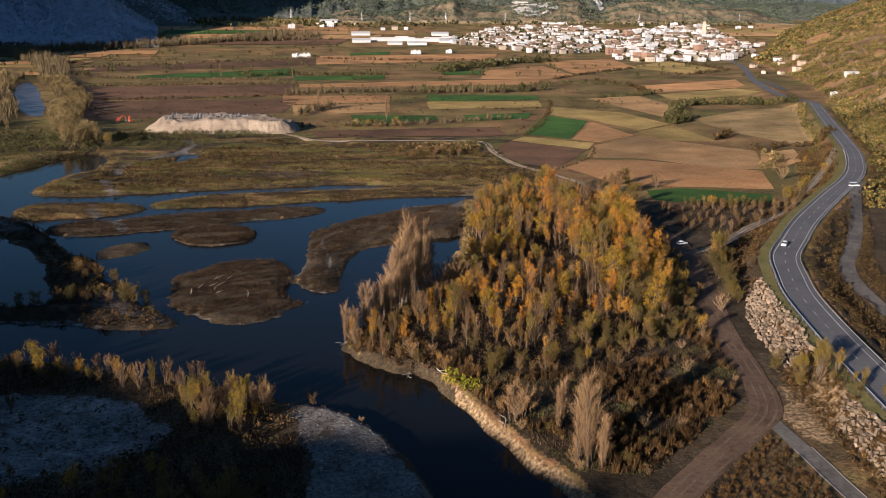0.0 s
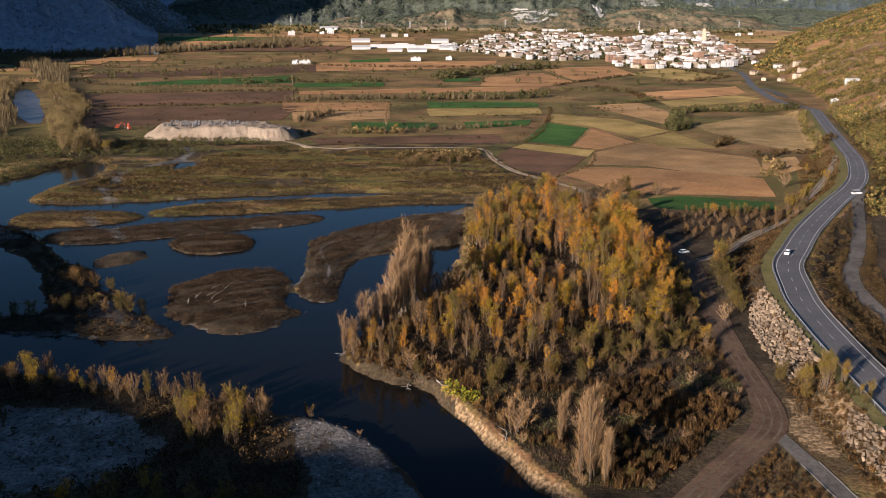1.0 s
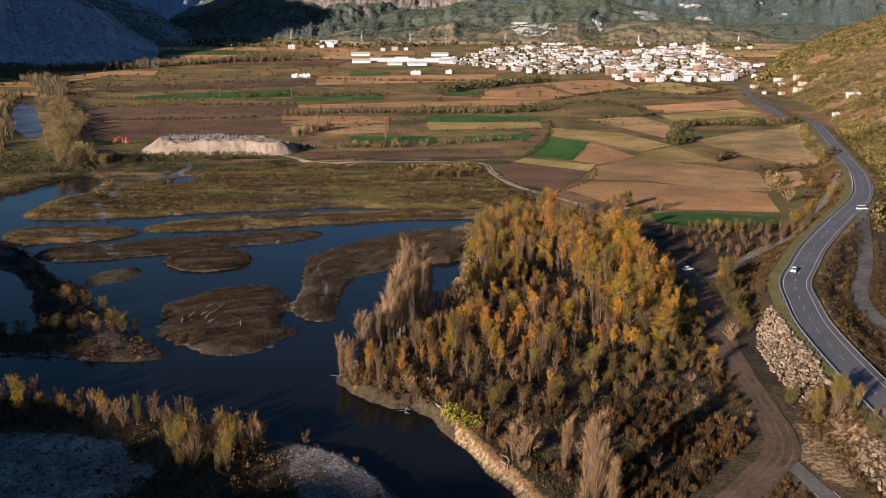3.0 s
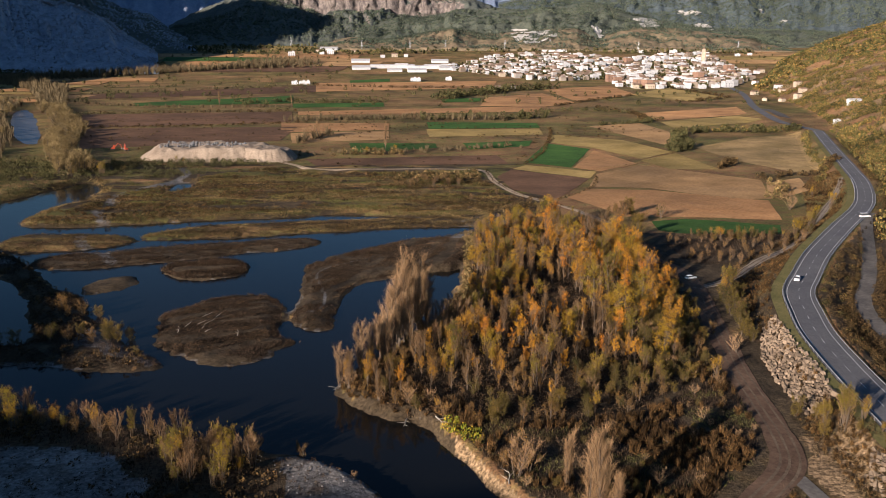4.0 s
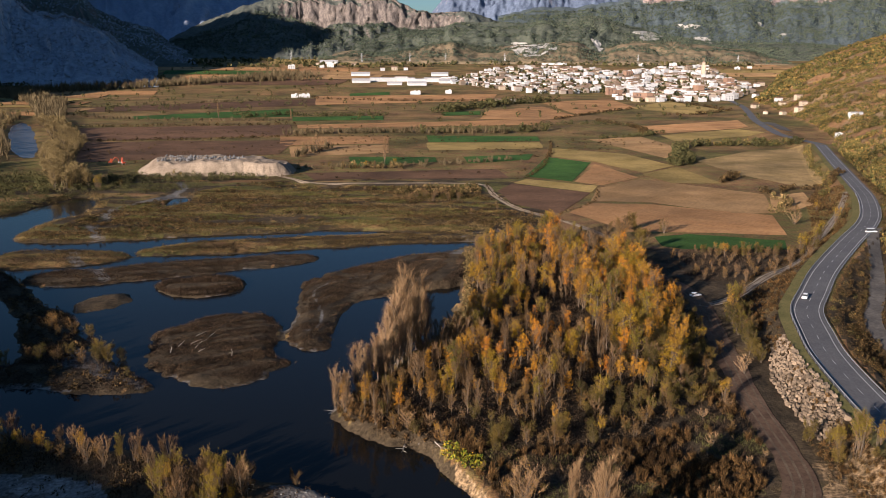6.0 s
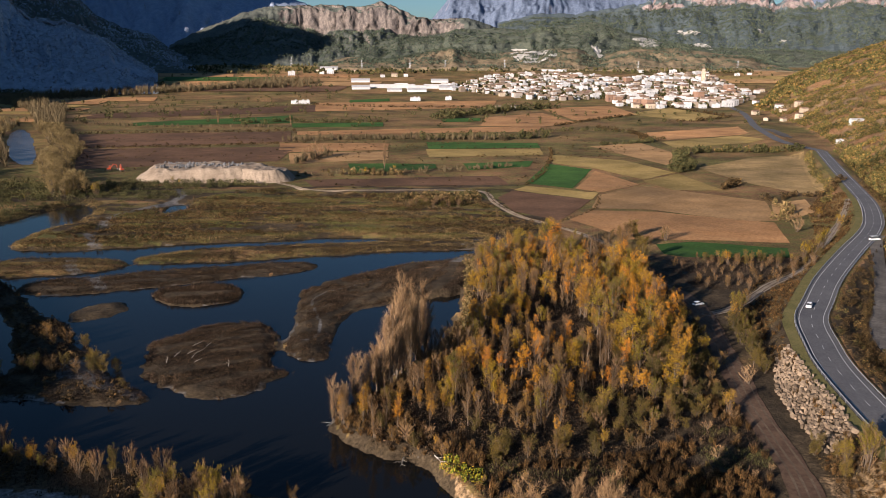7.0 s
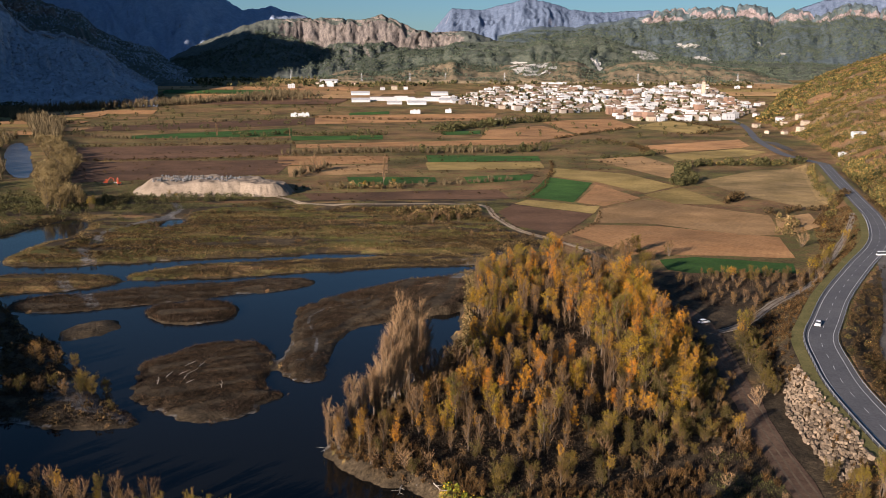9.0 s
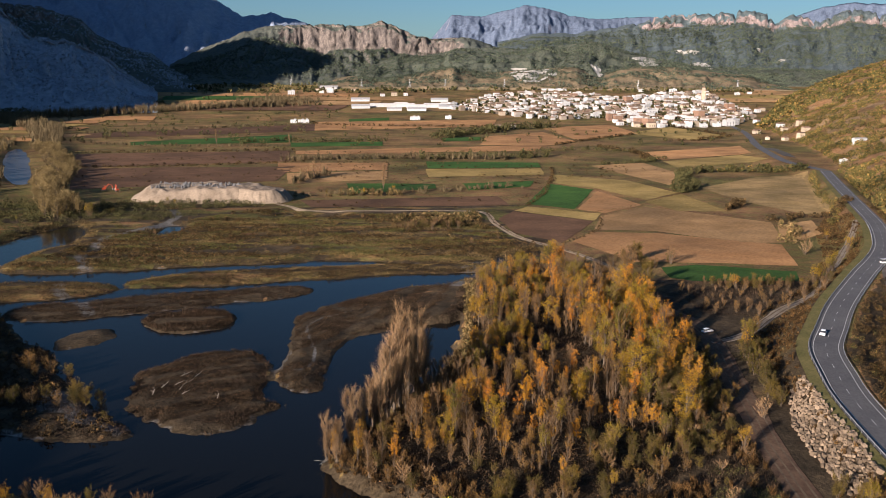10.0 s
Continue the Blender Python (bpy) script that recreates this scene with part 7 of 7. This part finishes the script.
def small_houses(poly, spacing, seed, avoid):
    """The rest of the town's houses, too far and too many to tell apart, walls and roofs."""
    x, y, r = scatter(poly, spacing, seed, 0.4)
    keep = np.array([min((a - c) ** 2 + (b - d) ** 2 for c, d in avoid) > 13 ** 2 for a, b in zip(x, y)])
    x, y = x[keep], y[keep]
    z = surface(x, y)
    walls, roofs, wf, rf = [], [], [], []
    for a, b, c in zip(x, y, z):
        w, d, h, t = r.uniform(8, 16), r.uniform(8, 12), r.uniform(4, 11), radians(18 + 40 * (float(fbm(a / 120, b / 120, 91)) - 0.5)) + (1.57 if r.uniform() < 0.4 else 0)
        co, si = math.cos(t), math.sin(t)
        for solid, vs, fs in ((box(w, d, h + 4, 0, 0, -4), walls, wf), (gable(w, d, d * r.uniform(0.02, 0.24), h, 0.3), roofs, rf)):
            k = len(vs)
            vs += [(a + co * p[0] - si * p[1], b + si * p[0] + co * p[1], c + p[2]) for p in solid[0]]
            fs += [tuple(i + k for i in f) for f in solid[1]]
    stuff("small_houses", mesh_of("small_houses", walls, wf, M_WALLS), "white and cream walls of many small houses", "houses")
    stuff("small_roofs", mesh_of("small_roofs", roofs, rf, M_ROOFS), "brown and pale roofs of many small houses", "roofs")


# the darkest wall tone stands in for house sides in shade
M_WALLS = scrub("town_walls", [(0.0, (0.11, 0.085, 0.065)), (0.35, (0.24, 0.20, 0.155)), (0.6, (0.38, 0.37, 0.35)), (1.0, (0.62, 0.62, 0.62))], 0.02, 0.3)
M_ROOFS = scrub("town_roofs", [(0.0, (0.15, 0.10, 0.07)), (0.6, (0.26, 0.175, 0.125)), (1.0, (0.34, 0.28, 0.23))], 0.02, 0.1)
spots = [(o.matrix_basis.translation.x, o.matrix_basis.translation.y) for o in scene.objects if o.name.startswith(("house", "warehouse"))]
small_houses(TOWN, 25, 407, spots)
church = thing("church_tower", "square stone church tower above the roofs", "tower")
part("shaft", joined("shaft", M_CREAM, box(8, 8, 34, 0, 0, -4)), church)
part("belfry", joined("belfry", M_CREAM, box(7, 7, 6, 0, 0, 30, 0.6)), church)
part("roof", joined("roof", M_TILES, box(7.6, 7.6, 4, 0, 0, 36, 0, 0.1)), church)
church.matrix_basis = Matrix.Translation((640, 2190, ground_at(640, 2190)))


def pylon():
    ob = thing("pylon", "grey lattice electricity pylon", "pylon", "electricity pylons")
    slim = 0.6
    for sx in (-1, 1):
        for sy in (-1, 1):
            part("leg", mesh_of("leg", *tube([(sx * 3, sy * 3, -3), (sx * 1.2, sy * 1.2, 16), (sx * 0.5, sy * 0.5, 32)], [0.35 * slim, 0.3 * slim, 0.22 * slim], 4), M_STEEL), ob)
    for z, w in ((4, 2.6), (9, 2.0), (14, 1.4), (20, 1.0)):
        for a, b in (((-w, -w), (w, w)), ((w, -w), (-w, w)), ((-w, -w), (w, -w)), ((-w, w), (w, w))):
            part("brace", mesh_of("brace", *tube([(a[0], a[1], z), (b[0], b[1], z + 2.5)], [0.09, 0.09], 3), M_STEEL), ob)
    for z, w in ((20, 6.0), (25, 5.0), (30, 3.5)):
        part("crossarm", mesh_of("crossarm", *tube([(-w, 0, z), (0, 0, z + 0.8), (w, 0, z)], [0.2, 0.35, 0.2], 4), M_STEEL), ob)
    return ob


PYLONS = Kind([pylon()])
for x, y in [(-461, 2690), (-237, 2571), (-98, 2579), (5, 2585), (178, 2595), (315, 2640), (560, 2560), (860, 2600)]:
    put_house(PYLONS, 0, x, y, 20)


# ---------------------------------------------------------------- gravel heap
def mound(name, cx, cy, w, d, tall, mat, label, seed, turn=0.0):
    """A tipped heap: steep worn sides with runnels and a bumpy flat top."""
    n, k = 110, 60
    u, v = np.meshgrid(np.linspace(-1, 1, n), np.linspace(-1, 1, k))
    x, y = u * w / 2, v * d / 2
    e = np.maximum(np.abs(u) ** 2.6 + np.abs(v) ** 2.2, 0) ** 0.5
    e = e + 0.10 * (fbm(x / 9, y / 9, seed) - 0.5)
    side = np.clip((1 - e) / 0.34, 0, 1)
    top = tall * (0.80 + 0.42 * (ridged(x / 16, y / 16, seed + 2, 3) - 0.45))
    run = 0.9 * (ridged(np.arctan2(v * d, u * w) * 9, e * 1.2, seed + 5, 3) - 0.5) * np.sin(np.pi * side)
    z = top * side ** 0.9 + run + 0.35 * (fbm(x / 2.5, y / 2.5, seed + 9) - 0.5) * side
    c, s = math.cos(turn), math.sin(turn)
    X, Y = cx + c * x - s * y, cy + s * x + c * y
    Z = np.where(e >= 1, -0.6, z) + surface(X.ravel(), Y.ravel()).reshape(X.shape)
    return tagged(new(name, mesh_of(name, np.stack([X.ravel(), Y.ravel(), Z.ravel()], 1), grid_faces(k, n), mat, True)), label, "gravel mound")


mound("gravel_mound", -175, 672, 112, 60, 10.5, M_PILE, "long pale heap of river gravel with steep sides", 95, 0.04)
mound("gravel_mound", -134, 664, 48, 40, 9.5, M_PILE, "smaller pale cone of river gravel", 97)


ROCKS = [rock_form(500 + i) for i in range(6)]
for me in ROCKS:
    me.materials.append(M_ROCK)
r = np.random.default_rng(505)
rubble = thing("rubble", "grey blocks tipped on top of the gravel heap", "rubble")
for _ in range(190):
    a, b = -214 + r.uniform(0, 64), 672 + r.uniform(-14, 14)
    part("block", ROCKS[int(r.integers(6))], rubble, "", Matrix.Translation((a, b, ground_at(a, b) + 8.6 + r.uniform(0, 1.6))) @ Euler(r.uniform(0, 6, 3)).to_matrix().to_4x4() @ Matrix.Scale(r.uniform(1.0, 2.4), 4))


# ---------------------------------------------------------------- rock-faced slopes below the road
STONES = [block_form(520 + i) for i in range(10)]
for me in STONES:
    me.materials.append(M_RIPRAP)


def riprap(poly, spacing, seed, label):
    """Blocks laid in rough courses along the slope."""
    ob = thing("stone_slope", label, "riprap", "", "structure")
    x, y, r = scatter(poly, spacing, seed, 0.26)
    z = surface(x, y)
    d, at = line_distance(ROAD, x, y)
    p = np.gradient(ROAD[:, :2], axis=0)
    way = np.arctan2(np.interp(at, np.arange(len(ROAD)), p[:, 1]), np.interp(at, np.arange(len(ROAD)), p[:, 0]))
    V, F = [], []
    for i, (a, b, c, w) in enumerate(zip(x, y, z, way)):
        form = STONES[int(r.integers(10))]
        m = (Matrix.Translation((a, b, c + 0.05 + r.uniform(0, 0.35))) @ Euler((r.uniform(-0.5, 0.5), r.uniform(-0.5, 0.5), w + r.normal() * 0.3)).to_matrix().to_4x4()
             @ Matrix.Diagonal((spacing * r.uniform(0.6, 1.6), spacing * r.uniform(0.45, 0.9), spacing * r.uniform(0.5, 1.2), 1)))
        if i < 300:
            part("stone", form, ob, "", m)
            continue
        k = len(V)
        V += [tuple(m @ v.co) for v in form.vertices]
        F += [tuple(q + k for q in f.vertices) for f in form.polygons]
    if F:
        tagged(part("stones", mesh_of("stones", V, F, M_RIPRAP), ob), kind="stuff")


riprap([(104, 270), (100, 245), (98.5, 222), (95, 206), (87, 203), (87.5, 222), (90, 241), (97, 262)], 1.15, 531, "slope of pale tan stone blocks below the road")
riprap([(91.5, 180), (93, 160), (93, 132), (86, 132), (85, 150), (86, 172)], 1.1, 533, "slope of tan stone blocks beside the fork of the tracks")


# ---------------------------------------------------------------- guard rails
def along_road(s, off, z=0.0):
    p = np.stack([np.interp(s, dist_along, ROAD[:, k]) for k in range(3)], -1)
    q = np.stack([np.interp(s + 0.5, dist_along, ROAD[:, k]) for k in range(3)], -1)
    d = q - p
    d /= np.linalg.norm(d[..., :2], axis=-1)[..., None] + 1e-9
    return p + np.stack([d[..., 1] * off, -d[..., 0] * off, np.full_like(d[..., 0], z)], -1), d


def guard_rail(off, s0, s1):
    ob = thing("guard_rail", "galvanised steel guard rail along the road", "guard rail", "guard rails")
    s = np.arange(s0, s1, 3.0)
    rows = []
    for dz, do in ((0.44, 0.0), (0.52, 0.07), (0.60, 0.0), (0.68, 0.07), (0.78, 0.0)):
        rows.append(along_road(s, off + do * (1 if off < 0 else -1), dz)[0])
    V = np.stack(rows, 1).reshape(-1, 3)
    part("rail", mesh_of("rail", V, grid_faces(len(s), 5), M_STEEL), ob)
    post = joined("post", M_STEEL, box(0.14, 0.10, 1.0, 0, 0, -0.3, 0.02))
    for k in np.arange(s0, s1 - 2, 4.0):
        p, d = along_road(np.array([k]), off + 0.12 * (-1 if off < 0 else 1))
        part("post", post, ob, "", Matrix.Translation(p[0]) @ Matrix.Rotation(math.atan2(d[0, 1], d[0, 0]), 4, "Z"))


guard_rail(-5.05, 60, 520)
guard_rail(5.05, 60, 470)


# ---------------------------------------------------------------- vehicles
def paint(name, colour):
    m, n, l, b = material(name, 0.35, 0.5)
    b.inputs["Base Color"].default_value = (*colour, 1)
    b.inputs["Coat Weight"].default_value = 0.5
    return m


M_WHITE_PAINT, M_TYRE = paint("white_car_paint", (0.80, 0.80, 0.79)), paint("tyre_rubber", (0.02, 0.02, 0.02))
M_ORANGE = paint("orange_machine_paint", (0.36, 0.06, 0.02))


def car(label, length=4.3, tall=1.48, van=False, category="car"):
    ob = thing("van" if van else "car", label, category)
    w = 1.78
    side = [(-0.50, 0.35), (-0.50, 0.80), (-0.47, 0.92), (-0.10 if not van else -0.30, 0.98), (0.30, 0.95), (0.48, 0.78), (0.50, 0.55), (0.49, 0.32)]
    V = []
    n = len(side)
    for sy in (-1, 1):
        V += [(a * length, sy * w / 2 * (0.94 if b > 0.9 else 1.0), b) for a, b in side]
    F = [tuple(range(n)), tuple(reversed(range(n, 2 * n)))] + [(i, n + i, n + (i + 1) % n, (i + 1) % n) for i in range(n)]
    part("body", mesh_of("body", V, F, M_WHITE_PAINT), ob)
    top = [(-0.46, 0.93), (-0.36, tall - 0.06), (0.05, tall - 0.04), (0.22, 0.96)] if not van else [(-0.49, 0.93), (-0.48, tall), (0.20, tall), (0.36, 0.96)]
    V = []
    for sy in (-1, 1):
        V += [(a * length, sy * (w / 2 - (0.08 if b < 1 else 0.20)), b) for a, b in top]
    F = [(0, 1, 2, 3), (7, 6, 5, 4), (0, 4, 5, 1), (1, 5, 6, 2), (2, 6, 7, 3), (0, 3, 7, 4)]
    part("cabin_glass", mesh_of("cabin_glass", V, F, M_PANE), ob, "dark tinted windows")
    a0, a1 = (-0.37, 0.06) if not van else (-0.485, 0.21)
    part("roof", joined("roof", M_WHITE_PAINT, box((a1 - a0) * length, w - 0.36, 0.07, (a0 + a1) / 2 * length, 0, tall - 0.06, 0.08)), ob)
    ang = np.linspace(0, 2 * np.pi, 14, endpoint=False)
    for px in (-0.31, 0.31):
        for sy in (-1, 1):
            V = [(px * length + 0.32 * math.cos(t), sy * (w / 2 - 0.2 * e) + 0.01 * sy, 0.32 + 0.32 * math.sin(t)) for e in (0, 1) for t in ang]
            F = [tuple(range(14)), tuple(reversed(range(14, 28)))] + [(i, (i + 1) % 14, 14 + (i + 1) % 14, 14 + i) for i in range(14)]
            wheel = part("wheel", mesh_of("wheel", V, F, M_TYRE), ob)
            V = [(px * length + 0.19 * math.cos(t), sy * (w / 2 + 0.02 - 0.02 * e), 0.32 + 0.19 * math.sin(t)) for e in (0, 1) for t in ang]
            part("rim", mesh_of("rim", V, F, M_STEEL), wheel, "silver wheel rim")
    for sy in (-1, 1):
        part("headlight", joined("headlight", M_STEEL, box(0.06, 0.32, 0.16, 0.49 * length, sy * 0.62, 0.60, 0.02)), ob, "clear headlight")
        part("tail_light", joined("tail_light", M_ORANGE, box(0.05, 0.16, 0.24, -0.50 * length, sy * 0.72, 0.62, 0.02)), ob, "red tail light")
    return ob


c1 = car("white car driving on the asphalt road")
p, d = along_road(np.array([float(dist_along[int(line_distance(ROAD, np.array([129.5]), np.array([311.0]))[1][0])])]), -1.8, 0.02)
c1.matrix_basis = Matrix.Translation(p[0]) @ Matrix.Rotation(math.atan2(-d[0, 1], -d[0, 0]), 4, "Z")
c2 = car("white car parked on the dirt clearing")
c2.matrix_basis = Matrix.Translation((93.2, 325.0, ground_at(93.2, 325) + 0.14)) @ Matrix.Rotation(0.5, 4, "Z")
c3 = car("white van parked beside the old road", 5.2, 2.1, True, "van")
c3.matrix_basis = Matrix.Translation((205.5, 424.5, ground_at(205.5, 424.5) + 0.1)) @ Matrix.Rotation(0.2, 4, "Z")


def excavator():
    ob = thing("excavator", "orange-red excavator by the gravel heap", "excavator")
    part("cab", joined("cab", M_ORANGE, box(3.0, 2.6, 1.2, 0, 0, 1.1, 0.2), box(1.3, 1.2, 1.6, 0.7, 0.6, 2.3, 0.15)), ob)
    for s in (-1, 1):
        part("crawler_track", joined("crawler_track", M_TYRE, box(4.2, 0.7, 1.0, 0, s * 1.2, 0.1, 0.25)), ob)
    part("boom", mesh_of("boom", *tube([(1.2, -0.3, 2.0), (3.6, -0.3, 5.2), (6.0, -0.3, 4.2)], [0.35, 0.35, 0.25], 4), M_ORANGE), ob)
    part("stick", mesh_of("stick", *tube([(6.0, -0.3, 4.2), (6.6, -0.3, 1.6)], [0.28, 0.2], 4), M_ORANGE), ob)
    part("bucket", joined("bucket", M_STEEL, box(1.0, 1.2, 0.9, 6.5, -0.3, 0.7, 0.15, 0.7)), ob)
    return ob


for x, y, t in [(-268, 712, 0.4), (-256, 708, 2.2)]:
    m = excavator()
    m.matrix_basis = Matrix.Translation((x, y, ground_at(x, y))) @ Matrix.Rotation(t, 4, "Z")


# ---------------------------------------------------------------- bare rock on the far slopes
def slope_tree():
    V, F, n = [], [], 0
    for ob in bpy.data.objects:
        if ob.name in ("ground", "mountain_2", "mountain_3", "mountain_8"):
            me = ob.data
            co = np.empty(3 * len(me.vertices))
            me.vertices.foreach_get("co", co)
            V.append(co.reshape(-1, 3))
            ix = np.empty(4 * len(me.polygons), int)
            me.polygons.foreach_get("vertices", ix)
            ix = ix.reshape(-1, 4)
            F += (ix[co.reshape(-1, 3)[ix[:, 0], 1] > 820] + n).tolist()
            n += len(me.vertices)
    return BVHTree.FromPolygons(np.vstack(V).tolist(), F)


SLOPES = slope_tree()


def outcrop(x, y, z, w, h, mat, label, seed):
    """A ragged patch of bare ground lying on a slope, a little proud of it."""
    n, k = 36, 7
    a, v = np.meshgrid(np.linspace(0, 2 * np.pi, n, endpoint=False), np.linspace(0.02, 1, k))
    rag = 0.45 + 1.1 * fbm(np.cos(a) * 1.6 + 5, np.sin(a) * 1.6 + seed, seed, 4)
    du, dv = np.cos(a) * v * rag * w / 2, np.sin(a) * v * rag * h / 2
    V, ok = [], []
    for px, pz in zip((x + du).ravel(), (z + dv).ravel()):
        hit = SLOPES.ray_cast(Vector((px, y - 300, pz)), Vector((0, 1, 0)), 700)[0]
        ok.append(hit is not None and abs(hit.y - y) < 260)
        V.append((px, (hit.y if hit else y) - 6.0, pz))
    i = np.arange(k - 1)[:, None] * n + np.arange(n)[None]
    q = np.arange(k - 1)[:, None] * n + (np.arange(n)[None] + 1) % n
    F = [f for f in np.stack([i, q, q + n, i + n], -1).reshape(-1, 4).tolist() if all(ok[c] for c in f) and max(V[c][1] for c in f) - min(V[c][1] for c in f) < 45]
    if F:
        structure("rock_face", mesh_of("rock_face", V, F, mat, True), label, "rock face")


M_SCAR = mottled("pale_marl", (0.40, 0.38, 0.34), (0.58, 0.55, 0.49), 0.03, 0.2, 0.95, 0.1, 0.6, 2.0)
M_OCHRE = mottled("ochre_earth", (0.27, 0.19, 0.105), (0.44, 0.325, 0.20), 0.05, 0.3, 0.95, 0.1, 0.6, 2.0)
for a, b, c, w, h, mat, seed in [
    (261, 2745, 112, 75, 32, M_SCAR, 600),
    (319, 2798, 118, 40, 16, M_SCAR, 601),
    (491, 2859, 127, 22, 30, M_SCAR, 602),
    (720, 3162, 167, 84, 16, M_SCAR, 603),
    (705, 3068, 150, 61, 14, M_SCAR, 604),
    (969, 3563, 209, 62, 21, M_SCAR, 605),
    (958, 3321, 151, 53, 20, M_SCAR, 606),
    (1304, 3680, 219, 40, 17, M_SCAR, 607),
    (1292, 3440, 178, 33, 16, M_SCAR, 608),
    (636, 1593, 42, 57, 22, M_OCHRE, 610),
    (613, 1636, 29, 33, 7, M_OCHRE, 611),
    (647, 1561, 47, 26, 10, M_OCHRE, 612),
    (461, 1001, 17, 7, 15, M_OCHRE, 613),
    (520, 1092, 29, 23, 6, M_OCHRE, 614),
    (471, 1073, 15, 10, 10, M_OCHRE, 615),
    (647, 1405, 56, 33, 4, M_OCHRE, 616),
    (407, 863, 15, 9, 6, M_OCHRE, 617),
    (445, 985, 14, 12, 12, M_OCHRE, 618),
    (540, 1190, 26, 16, 16, M_OCHRE, 619),
    (588, 1330, 40, 26, 14, M_OCHRE, 620),
]:
    outcrop(a, b - 0.3 * h, c, w * (1.35 if mat is M_SCAR else 1.5), h * (1.3 if mat is M_SCAR else 1.4), mat, "pale face of bare marl" if mat is M_SCAR else "ochre scar of bare earth on the hillside", seed)
